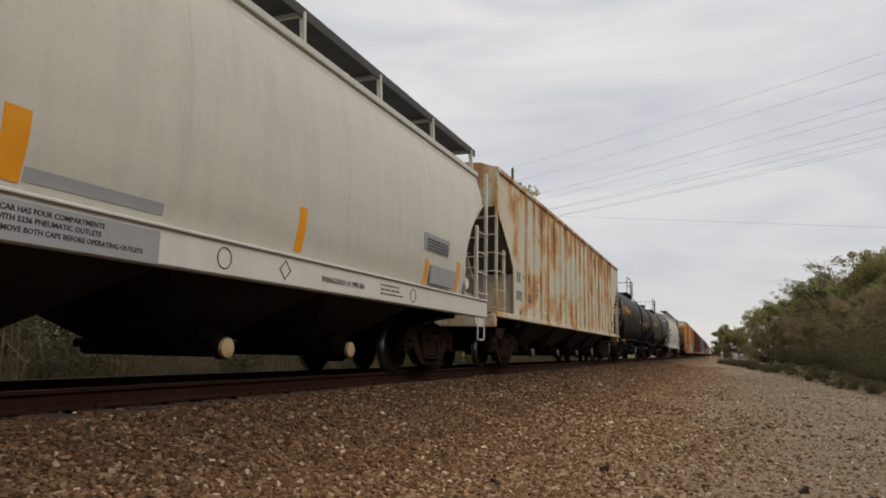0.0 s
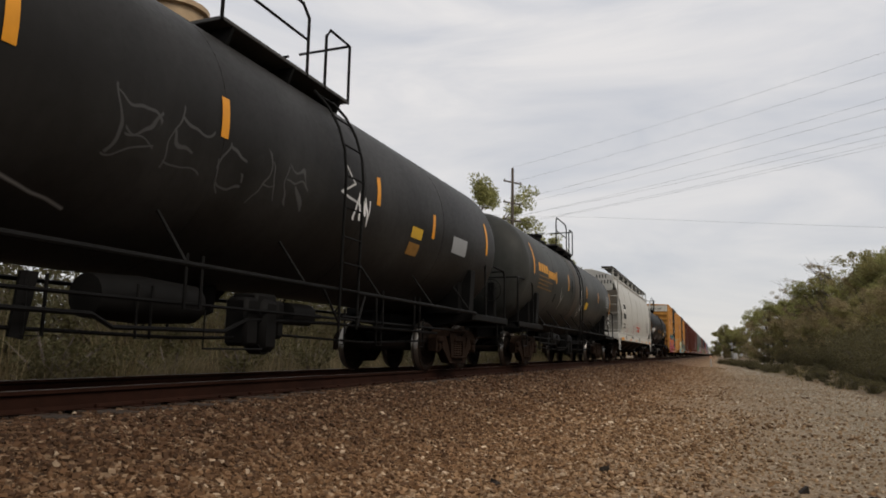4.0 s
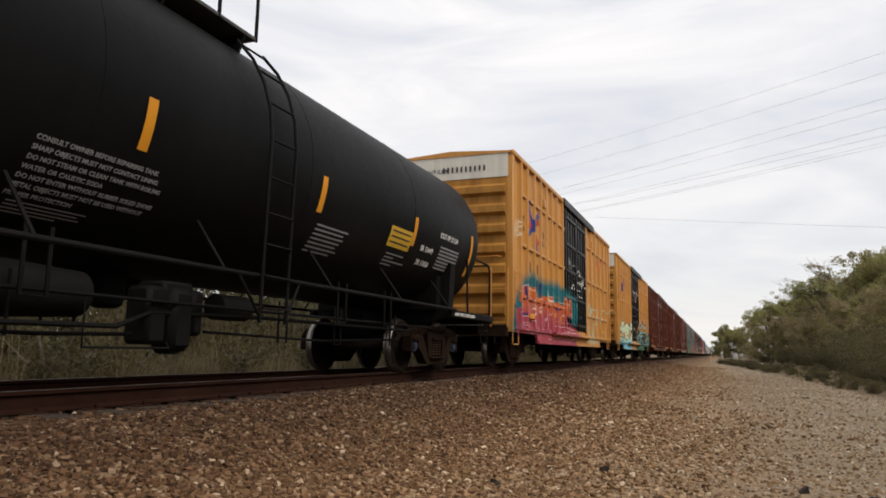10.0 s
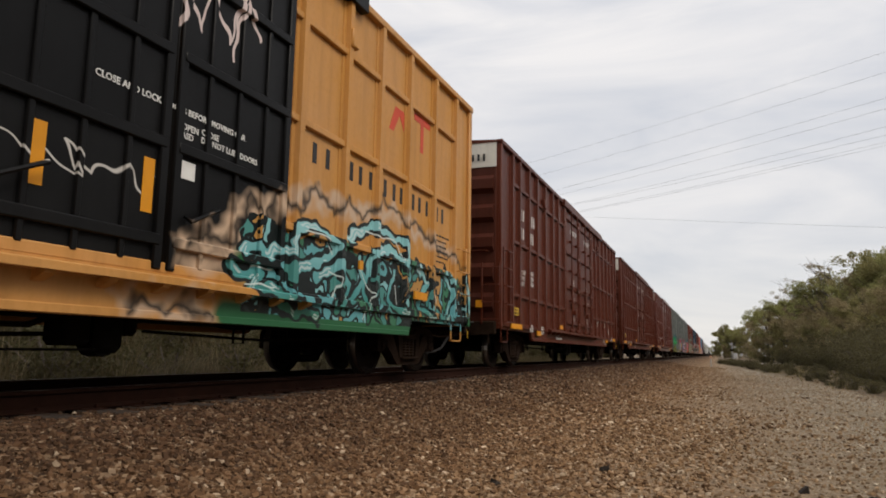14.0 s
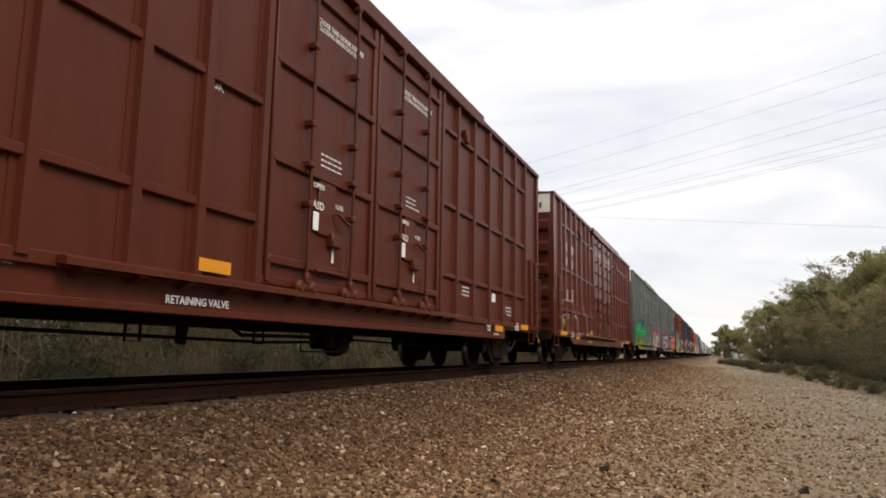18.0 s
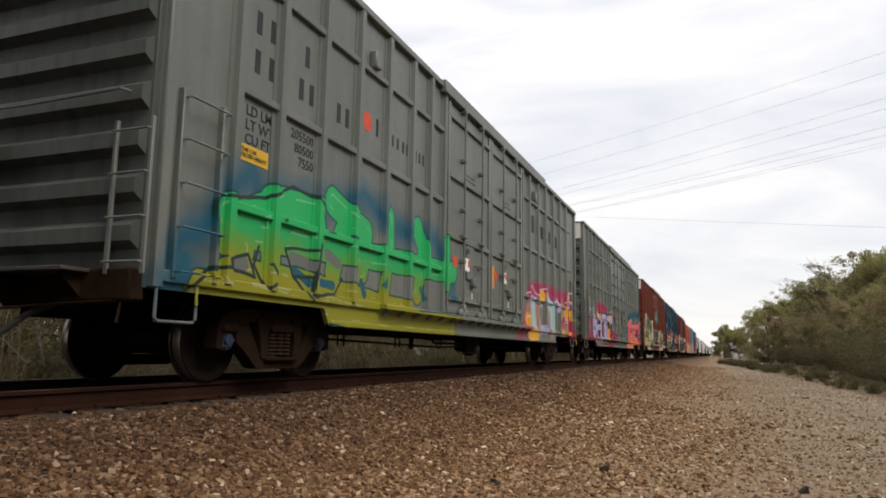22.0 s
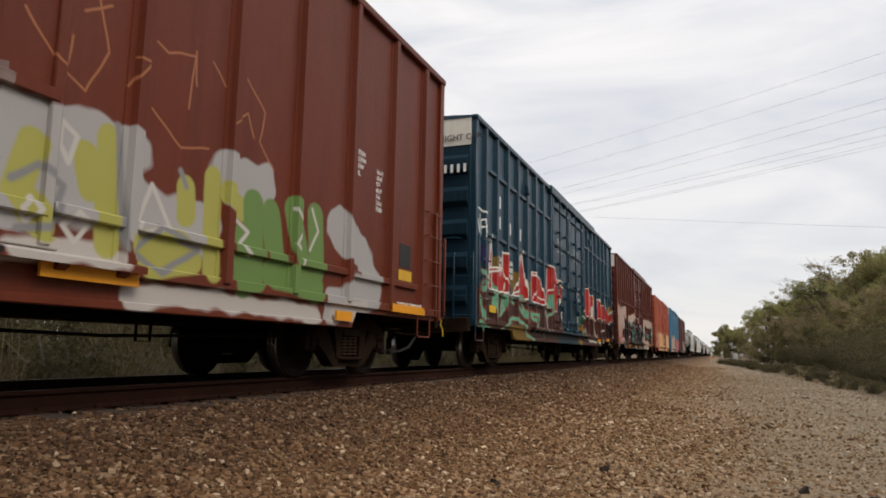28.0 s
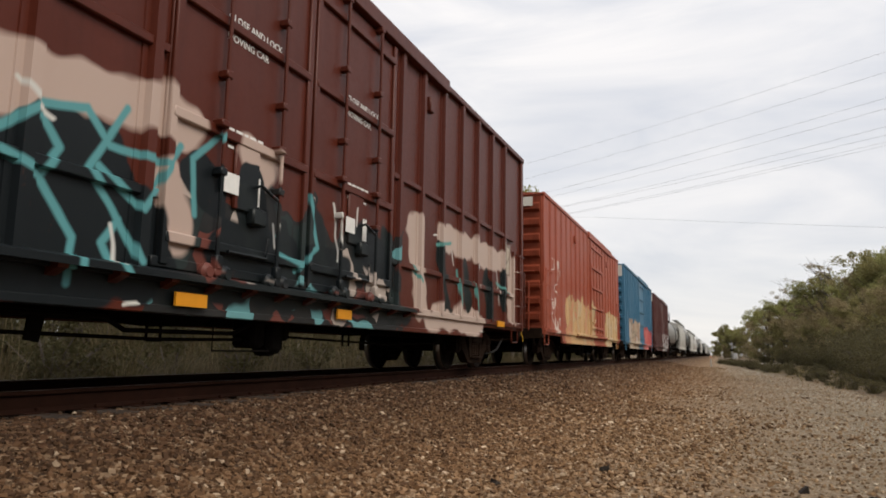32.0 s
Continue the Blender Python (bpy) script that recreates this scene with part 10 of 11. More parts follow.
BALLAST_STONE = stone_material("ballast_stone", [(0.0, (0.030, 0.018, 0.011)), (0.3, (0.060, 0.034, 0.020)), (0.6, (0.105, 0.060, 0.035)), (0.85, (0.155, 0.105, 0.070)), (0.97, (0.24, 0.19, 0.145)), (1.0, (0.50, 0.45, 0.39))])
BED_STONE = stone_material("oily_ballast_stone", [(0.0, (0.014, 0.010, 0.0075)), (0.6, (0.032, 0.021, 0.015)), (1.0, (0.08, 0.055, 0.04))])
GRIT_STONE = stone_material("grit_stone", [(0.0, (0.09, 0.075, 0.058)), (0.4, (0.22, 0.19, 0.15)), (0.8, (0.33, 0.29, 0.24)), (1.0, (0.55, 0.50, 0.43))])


def stones(name, label, spots, sizes, mat, seed):
    """Many small faceted stones in one mesh."""
    rng = np.random.default_rng(seed)
    base = np.array([(-1, -1, -1), (1, -1, -1), (1, 1, -1), (-1, 1, -1), (-1, -1, 1), (1, -1, 1), (1, 1, 1), (-1, 1, 1)], float) * 0.62
    faces = np.array([(0, 2, 1), (0, 3, 2), (4, 5, 6), (4, 6, 7), (0, 1, 5), (0, 5, 4), (1, 2, 6), (1, 6, 5), (2, 3, 7), (2, 7, 6), (3, 0, 4), (3, 4, 7)])
    k = len(spots)
    jit = 1 + rng.uniform(-0.55, 0.35, (k, 8, 3))
    ax = rng.uniform(0.55, 1.3, (k, 1, 3)) * np.array([1, 1, 0.75])
    ang = rng.uniform(0, 2 * np.pi, (k, 1))
    tilt = rng.uniform(-0.8, 0.8, (k, 1))
    p = base[None] * jit * ax * sizes[:, None, None]
    x, y, z = p[..., 0], p[..., 1], p[..., 2]
    y, z = y * np.cos(tilt) - z * np.sin(tilt), y * np.sin(tilt) + z * np.cos(tilt)
    x, y = x * np.cos(ang) - y * np.sin(ang), x * np.sin(ang) + y * np.cos(ang)
    p = np.stack([x, y, z], -1) + spots[:, None, :]
    f = (faces[None] + (np.arange(k) * 8)[:, None, None]).reshape(-1)
    me = bpy.data.meshes.new(name)
    me.vertices.add(k * 8)
    me.vertices.foreach_set("co", p.reshape(-1))
    me.loops.add(len(f))
    me.loops.foreach_set("vertex_index", f.astype(np.int32))
    me.polygons.add(k * 12)
    me.polygons.foreach_set("loop_start", np.arange(0, len(f), 3, dtype=np.int32))
    me.update(calc_edges=True)
    me.shade_flat()
    me.materials.append(mat)
    return tagged(new(name, me), label, "stones", kind="stuff")


def ground_at(x, y):
    """Heights of the ground sheet at many places."""
    gx, gy = np.array(xs, float), np.array(ys, float)
    gz = np.array([q[2] for q in gv]).reshape(len(ys), len(xs))
    i = np.clip(np.searchsorted(gx, x) - 1, 0, len(gx) - 2)
    j = np.clip(np.searchsorted(gy, y) - 1, 0, len(gy) - 2)
    a, b = (x - gx[i]) / (gx[i + 1] - gx[i]), (y - gy[j]) / (gy[j + 1] - gy[j])
    return (gz[j, i] * (1 - a) + gz[j, i + 1] * a) * (1 - b) + (gz[j + 1, i] * (1 - a) + gz[j + 1, i + 1] * a) * b


def scatter(count, x0, x1, y0, y1, lo, hi, seed, keep=None, power=1.0):
    rng = np.random.default_rng(seed)
    x = rng.uniform(x0, x1, count)
    y = y0 + (y1 - y0) * rng.uniform(0, 1, count) ** power
    r = lo + (hi - lo) * rng.uniform(0, 1, count) ** 2.4
    if keep is not None:
        m = keep(x, y, rng)
        x, y, r = x[m], y[m], r[m]
    z = ground_at(x, y) + r * 0.25
    return np.stack([x, y, z], 1), r


ramp_x = lambda x, y, rng: rng.uniform(0, 1, len(x)) < np.clip((0.8 - x + 0.5 * np.sin(y * 0.9) * np.sin(x * 1.7 + y * 0.31)) / 3.4, 0.05, 1.0)
near_s, near_r = scatter(105000, -4.95, 2.2, 2.2, 10.0, 0.007, 0.034, 1, ramp_x, 1.25)
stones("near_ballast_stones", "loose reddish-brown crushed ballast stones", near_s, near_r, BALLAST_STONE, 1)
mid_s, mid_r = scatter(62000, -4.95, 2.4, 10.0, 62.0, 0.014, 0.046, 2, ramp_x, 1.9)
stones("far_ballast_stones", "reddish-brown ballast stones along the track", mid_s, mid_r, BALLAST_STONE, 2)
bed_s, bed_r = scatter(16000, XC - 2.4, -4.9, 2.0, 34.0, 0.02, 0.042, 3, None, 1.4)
stones("track_bed_stones", "dark ballast stones between the sleepers", bed_s, bed_r, BED_STONE, 3)
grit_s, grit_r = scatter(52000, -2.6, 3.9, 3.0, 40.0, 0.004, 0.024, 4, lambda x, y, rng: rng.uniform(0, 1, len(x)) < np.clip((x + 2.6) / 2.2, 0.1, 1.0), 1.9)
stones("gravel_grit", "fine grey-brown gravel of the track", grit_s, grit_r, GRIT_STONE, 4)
clod_s = np.array([(-1.02, 4.55, -0.60), (0.55, 5.95, -0.60), (0.95, 5.7, -0.60), (-0.95, 6.2, -0.58), (-1.6, 5.2, -0.55)])
for q in clod_s:
    q[2] = ground_height(q[0], q[1]) + 0.015
for k, q in enumerate(clod_s):
    ob = stones("dark_clod", "dark clod lying on the gravel", q[None], np.array([0.05 + 0.012 * (k % 3)]), plain("dark_clod", (0.03, 0.024, 0.02), 0.95), 10 + k)
    tagged(ob, category="stone", group="dark clods on the gravel", kind="thing")

# rails, sleepers and plates
RAIL = plain("rusty_rail", (0.022, 0.0085, 0.005), 0.9, 0.0, 0.4, 7.0, 0.3, 0.1)
RAIL_TOP = plain("worn_rail_head", (0.12, 0.10, 0.09), 0.5, 1.0, 0.25, 3.0)
TIE = plain("creosoted_sleeper", (0.040, 0.030, 0.024), 0.9, 0.0, 0.5, 6.0, 0.6)
for sx in (1, -1):
    x = XC + sx * 0.753
    rail = thing("rail", "rusty steel rail with a worn shiny head", "rail", group="rails", kind="structure",
                 shape=Shape().prism([(x - 0.07, -0.175), (x + 0.07, -0.175), (x + 0.07, -0.163), (x + 0.012, -0.140), (x + 0.009, -0.045), (x + 0.036, -0.032), (x + 0.036, -0.006), (x + 0.028, -0.001),
                                      (x - 0.028, -0.001), (x - 0.036, -0.006), (x - 0.036, -0.032), (x - 0.009, -0.045), (x - 0.012, -0.140), (x - 0.07, -0.163)], "y", -400, 900), mat=RAIL)
    part("rail_head", Shape().box(x - 0.027, x + 0.027, -400, 900, -0.004, 0.0), RAIL_TOP, rail, "worn shiny running surface")
tie_me = Shape().cbox(-1.3, 1.3, -0.115, 0.115, -0.36, -0.178, 0.015).mesh("sleeper", TIE)
plate_me = Shape().cbox(-0.17, 0.17, -0.1, 0.1, -0.182, -0.168, 0.004).mesh("tie_plate", RAIL)
spike_me = Shape().cbox(-0.018, 0.018, -0.016, 0.016, -0.17, -0.135, 0.005).mesh("spike", RAIL)
rnd = random.Random(5)
for k in range(150):
    y = -6 + k * 0.53
    ob = thing("sleeper", "dark creosoted timber sleeper bedded in ballast", "sleeper", pose(XC + rnd.uniform(-0.04, 0.04), y, rnd.uniform(-0.012, 0.0), 0, 0, rnd.uniform(-0.8, 0.8)), "sleepers", shape=tie_me)
    for sx in (1, -1):
        part("tie_plate", plate_me, None, ob, at=pose(sx * 0.753, 0, 0))
        if k < 60:
            part("spike", spike_me, None, ob, at=pose(sx * 0.753 + 0.085, 0.05, 0))


# ---- plants ----
def leaf_material(name, stops, rough=0.6):
    n = Nodes(name)
    rnd = n.node("ShaderNodeNewGeometry").outputs["Random Per Island"]
    big = n.noise(n.coords(), 0.5, 2.0)
    f = n.math("ADD", n.math("MULTIPLY", rnd, 0.65), n.math("MULTIPLY", big, 0.35))
    col = n.ramp(f, stops)
    b = n.node("ShaderNodeBsdfPrincipled", {"Base Color": col, "Roughness": rough, "Specular IOR Level": 0.25})
    tr = n.node("ShaderNodeBsdfTranslucent", {"Color": col})
    m = n.node("ShaderNodeMixShader", {0: 0.5, 1: b.outputs[0], 2: tr.outputs[0]})
    n.node("ShaderNodeOutputMaterial", (m.outputs[0],))
    return n.mat


LEAF_GREEN = leaf_material("spring_leaves", [(0.0, (0.123, 0.132, 0.050)), (0.45, (0.248, 0.248, 0.093)), (0.8, (0.379, 0.362, 0.140)), (1.0, (0.511, 0.478, 0.215))])
LEAF_OLIVE = leaf_material("olive_leaves", [(0.0, (0.124, 0.117, 0.050)), (0.5, (0.239, 0.216, 0.088)), (1.0, (0.407, 0.354, 0.160))])
LEAF_DULL = leaf_material("dull_leaves", [(0.0, (0.150, 0.117, 0.063)), (0.5, (0.265, 0.212, 0.113)), (1.0, (0.425, 0.354, 0.195))])
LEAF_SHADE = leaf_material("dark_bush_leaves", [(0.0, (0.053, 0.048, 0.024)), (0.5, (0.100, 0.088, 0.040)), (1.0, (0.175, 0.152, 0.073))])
LEAF_BRUSH = leaf_material("brush_leaves", [(0.0, (0.055, 0.047, 0.022)), (0.5, (0.085, 0.078, 0.034)), (1.0, (0.13, 0.112, 0.055))])
STRAW = leaf_material("dry_grass", [(0.0, (0.070, 0.050, 0.026)), (0.4, (0.12, 0.092, 0.045)), (0.75, (0.19, 0.15, 0.08)), (1.0, (0.36, 0.29, 0.18))])
WEED = leaf_material("green_weed", [(0.0, (0.11, 0.090, 0.034)), (0.5, (0.20, 0.165, 0.062)), (1.0, (0.32, 0.265, 0.12))])
BARK = plain("grey_bark", (0.085, 0.070, 0.055), 0.9, 0.0, 0.4, 5.0, 0.6)
TWIG = plain("bare_twigs", (0.12, 0.10, 0.085), 0.9, 0.0, 0.3, 5.0)


def leaf_cloud(name, clumps, per, leaf, mat, seed, spread=0.55):
    """Small folded leaves gathered round clump points."""
    rng = np.random.default_rng(seed)
    c = np.repeat(np.array([q[:3] for q in clumps]), per, 0)
    rad = np.repeat(np.array([q[3] for q in clumps]), per)
    k = len(c)
    d = rng.normal(0, 1, (k, 3))
    d /= np.linalg.norm(d, axis=1)[:, None]
    p = c + d * (rad * rng.uniform(0.15, 1.0, k) ** 0.5)[:, None] * np.array([1, 1, 0.75])
    a = rng.normal(0, 1, (k, 3))
    a /= np.linalg.norm(a, axis=1)[:, None]
    b = np.cross(a, rng.normal(0, 1, (k, 3)))
    b /= np.linalg.norm(b, axis=1)[:, None] + 1e-9
    s = (leaf * rng.uniform(0.5, 1.3, k))[:, None]
    v = np.stack([p - a * s, p + b * s * 0.8, p + a * s], 1).reshape(-1)
    me = bpy.data.meshes.new(name)
    me.vertices.add(k * 3)
    me.vertices.foreach_set("co", v)
    me.loops.add(k * 3)
    me.loops.foreach_set("vertex_index", np.arange(k * 3, dtype=np.int32))
    me.polygons.add(k)
    me.polygons.foreach_set("loop_start", np.arange(0, k * 3, 3, dtype=np.int32))
    me.update(calc_edges=True)
    me.materials.append(mat)
    return me


def boughs(shape, rnd, p, way, length, r, depth, tips, spread=0.75, lift=0.15):
    """A limb that forks again and again; its ends are gathered in tips."""
    bend = Vector((rnd.uniform(-1, 1), rnd.uniform(-1, 1), rnd.uniform(-0.4, 0.8))) * 0.16 * length
    q = p + way * length
    shape.tube([p, p.lerp(q, 0.5) + bend, q], [r, r * 0.78, r * 0.55], 5 if depth > 1 else 4)
    if depth == 0:
        tips.append(q)
        return
    for k in range(3 if depth > 1 else 2 + rnd.randrange(2)):
        d = (way + Vector((rnd.uniform(-1, 1), rnd.uniform(-1, 1), rnd.uniform(-0.7, 0.9) + lift)) * spread).normalized()
        boughs(shape, rnd, q if k else p.lerp(q, 0.72) + bend * 0.5, d, length * rnd.uniform(0.55, 0.85), r * 0.55, depth - 1, tips, spread, lift)


def tree(label, height, radius, mat, seed, per=120, leaf=0.13, low=0.2, limbs=9, clump=0.7, bald=0.0, lean=0.0, depth=2):
    """Trunk, forking limbs and leaves in clumps round their ends. bald: share of the upper ends that bear no leaf."""
    rnd = random.Random(seed)
    ob = new("tree")
    tagged(ob, label, "tree")
    r0 = 0.016 * height
    path = [Vector((lean * (q / 5) ** 2 + rnd.uniform(-0.12, 0.12), rnd.uniform(-0.15, 0.15), height * 0.82 * q / 5)) for q in range(6)]
    part("trunk", Shape().tube([(0, 0, -0.3)] + path[1:], [r0 * 1.3] + [r0 * (1 - 0.15 * q) for q in range(1, 6)], 8), BARK, ob)
    s, tips = Shape(), []
    for k in range(limbs):
        f = low + (0.98 - low) * (k + rnd.uniform(0.2, 0.8)) / limbs
        i = min(4, int(f * 5))
        base = path[i].lerp(path[i + 1], f * 5 - i)
        a = k * 2.4 + rnd.uniform(-0.6, 0.6)
        up = 0.25 + 0.9 * f * f
        reach = radius * (0.36 + 0.22 * math.sin(math.pi * min(1.0, f * 1.05))) * rnd.uniform(0.6, 1.25)
        boughs(s, rnd, base, Vector((math.cos(a), math.sin(a), up)).normalized(), reach, r0 * 0.38, depth, tips)
    part("branchwork", s, TWIG if bald > 0.5 else BARK, ob)
    clumps = []
    for q in tips:
        if q.z > height * 0.55 and rnd.random() < bald:
            continue
        clumps.append((q.x, q.y, q.z, clump * rnd.uniform(0.55, 1.25)))
        if rnd.random() < 0.6:
            clumps.append((q.x * 0.8 + rnd.uniform(-0.5, 0.5), q.y * 0.8 + rnd.uniform(-0.5, 0.5), q.z - rnd.uniform(0.2, 0.9), clump * rnd.uniform(0.5, 1.1)))
    part("crown", leaf_cloud("crown", clumps, per, leaf, mat, seed), None, ob, "loose crown of small spring leaves")
    return ob


def bush(label, height, radius, mat, seed, leaves=2600, leaf=0.09, twigs=14):
    rnd = random.Random(seed)
    ob = new("bush")
    tagged(ob, label, "bush")
    clumps = []
    stems = Shape()
    for k in range(twigs):
        a = rnd.uniform(0, 6.28)
        tip = Vector((math.cos(a) * radius * rnd.uniform(0.2, 1), math.sin(a) * radius * rnd.uniform(0.2, 1), height * rnd.uniform(0.3, 1)))
        stems.tube([(tip.x * 0.15, tip.y * 0.15, -0.1), (tip.x * 0.5, tip.y * 0.5, tip.z * 0.6), tip], [0.03, 0.02, 0.006], 4)
        for j in range(3):
            q = tip * (0.3 + 0.35 * j)
            clumps.append((q.x, q.y, q.z, radius * rnd.uniform(0.2, 0.42)))
    part("stem_tangle", stems, TWIG, ob)
    part("foliage", leaf_cloud("foliage", clumps, max(1, leaves // len(clumps)), leaf, mat, seed), None, ob)
    return ob


def plant(src, group, spots):
    """The first spot takes the original, the others copies."""
    src["group"] = group
    for k, (x, y, size, turn) in enumerate(spots):
        m = pose(x, y, ground_height(x, y) - 0.05, 0, 0, turn)
        ob = src if k == 0 else copy_thing(src, m)
        ob.matrix_basis = m @ Matrix.Diagonal((size, size, size, 1))


oak = tree("broad tree in fresh dull-green leaf", 13.0, 6.0, LEAF_GREEN, 11, 125, 0.15, low=0.16, limbs=12, clump=0.85)
poplar = tree("tall tree in thin yellow-green leaf", 13.0, 4.6, LEAF_DULL, 12, 95, 0.14, low=0.2, limbs=11, clump=0.75, bald=0.25)
maple = tree("round spring-green tree in loose leaf", 13.0, 5.4, LEAF_OLIVE, 13, 120, 0.15, low=0.1, limbs=13, clump=0.8)
bare = tree("tall tree with bare grey spreading branches", 14.0, 6.4, LEAF_DULL, 18, 60, 0.12, low=0.45, limbs=8, clump=0.55, bald=0.92, lean=-1.2, depth=3)
sapling = tree("low half-leafed tree at the edge of the wood", 8.0, 5.0, LEAF_OLIVE, 19, 130, 0.13, low=0.05, limbs=12, clump=0.85)
hedge_tree = tree("low tangled brown-green tree at the edge of the wood", 8.0, 5.4, LEAF_DULL, 20, 125, 0.12, low=0.04, limbs=12, clump=0.8, bald=0.1)
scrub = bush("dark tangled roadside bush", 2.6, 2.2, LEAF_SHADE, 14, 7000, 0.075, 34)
brush = bush("leafy green brush behind the line", 3.2, 2.0, LEAF_BRUSH, 15, 5200, 0.075, 30)
# Right-hand trees below y 65 are unseen, added to dim the car sides.
plant(oak, "broad trees of the wood", [(9.2, 118, 0.75, 20), (14.2, 110, 0.83, 200), (17.9, 96, 0.94, 80), (21.8, 95, 1.01, 140), (26, 90, 1.01, 310), (10.6, 152, 0.81, 10), (17.5, 150, 0.96, 60), (24.2, 140, 1.13, 250), (31.3, 135, 1.22, 33), (4.2, 255, 0.75, 99), (-1.2, 330, 0.4, 9), (19, 62, 0.95, 15), (22, 40, 1, 130), (21, 16, 0.9, 250), (24, -8, 1.05, 70), (22, -34, 1, 300)])
plant(poplar, "thin trees of the wood", [(7.6, 125, 0.68, 0), (12.9, 115, 0.79, 120), (17, 100, 0.94, 230), (23.4, 92, 1.02, 300), (13, 150, 0.87, 40), (21.2, 148, 1.04, 170), (7, 258, 0.68, 80)])
plant(maple, "round trees of the wood", [(11.7, 126, 0.73, 0), (16.1, 106, 0.91, 100), (19.3, 95, 0.99, 190), (27, 85, 1.11, 280), (27.3, 140, 1.22, 30), (1.7, 262, 0.7, 77), (8.8, 250, 0.55, 160), (17, 52, 0.9, 60), (20, 28, 0.95, 140), (23, 4, 1, 220), (20, -20, 0.9, 310), (25, -50, 1, 20)])
plant(bare, "bare trees of the wood", [(13.3, 128, 0.9, 200), (15.6, 104, 0.92, 0), (13.8, 120, 0.74, 70)])
plant(sapling, "low trees of the wood", [(6.4, 118, 0.48, 0), (8.8, 106, 0.53, 100), (11.2, 98, 0.54, 190), (13.4, 90, 0.57, 280), (14, 82, 0.7, 30), (15.6, 74, 0.72, 77), (8, 135, 0.85, 160), (16.9, 124, 1.04, 45), (23.8, 112, 1.15, 215), (11, 140, 0.78, 300), (14.5, 58, 0.8, 10), (15.5, 36, 0.85, 90), (16.5, 20, 0.8, 170), (17.5, 2, 0.9, 250), (17, -14, 0.85, 330), (2.2, 258, 1.0, 40), (4.6, 262, 1.1, 140), (6.4, 254, 1.0, 230), (8.4, 260, 0.95, 320), (0.4, 275, 0.7, 10)])
plant(hedge_tree, "brown low trees of the wood", [(7.3, 112, 0.59, 0), (10.2, 104, 0.64, 110), (12.5, 95, 0.64, 205), (13.4, 88, 0.71, 290), (14.8, 78, 0.71, 25), (16.6, 70, 0.75, 140), (12.6, 130, 0.98, 70), (20.6, 118, 1.12, 230), (14.6, 112, 0.87, 330), (15.5, 46, 0.8, 50), (15, 26, 0.75, 130), (16.5, 11, 0.85, 210), (18, -6, 0.8, 290), (18, -28, 0.9, 15), (2.6, 252, 0.45, 100), (9.5, 236, 0.5, 200), (-0.4, 300, 0.4, 300)])
plant(scrub, "roadside bushes", [(5.9, 110, 0.6, 0), (7.3, 96, 0.75, 70), (8.3, 84, 0.8, 140), (8.5, 74, 0.85, 210), (7.9, 62, 0.7, 280), (9.3, 66, 0.9, 350), (7.5, 50, 0.75, 60), (9.1, 57, 0.95, 130), (7.4, 44, 0.75, 200), (8.8, 50, 1.0, 270),
                                 (6.9, 38, 0.72, 340), (8.6, 45, 1.02, 50), (5.5, 31, 0.52, 120), (7.2, 36, 0.78, 190), (8.5, 40, 0.95, 260), (5.6, 28, 0.5, 330), (7.4, 33, 0.8, 15), (7.6, 30, 0.8, 75), (8.4, 30, 0.9, 135), (11.5, 76, 1.25, 195), (11.4, 66, 1.3, 255), (11.3, 58, 1.35, 315), (11.3, 52, 1.35, 25), (11.3, 86, 1.25, 85), (10.8, 96, 1.25, 145)])
left_oak = tree("tall spring-green tree behind the railway line", 15.0, 5.6, LEAF_GREEN, 21, 100, 0.15, low=0.3, limbs=12, clump=0.8)
plant(left_oak, "trees behind the line", [(-20, 58.5, 1.05, 0), (-21, 86, 1.02, 90), (-20.5, 19, 0.78, 180), (-24, 27, 0.75, 250), (-26, 12, 0.8, 30), (-26, 44, 0.6, 60), (-28, 70, 0.7, 60), (-32, 100, 0.7, 20), (-28, 130, 0.7, 210), (-27, 165, 0.7, 100)])
rnd = random.Random(8)
plant(brush, "brush behind the line", [(-15.0 - 2.6 * (k % 3) - rnd.uniform(0, 1.6), -6 + 1.15 * k + rnd.uniform(-0.8, 0.8), rnd.uniform(0.7, 1.2) * (1 + 0.25 * (k % 3)), rnd.uniform(0, 360)) for k in range(110)])


weed = bush("low brown-green weed behind the line", 1.0, 0.75, LEAF_BRUSH, 16, 1500, 0.05, 16)
plant(weed, "weeds behind the line", [(-10.9 - 1.0 * (k % 5) - rnd.uniform(0, 0.9), 4 + 0.55 * k + rnd.uniform(-0.6, 0.6), rnd.uniform(0.5, 1.5), rnd.uniform(0, 360)) for k in range(64)])


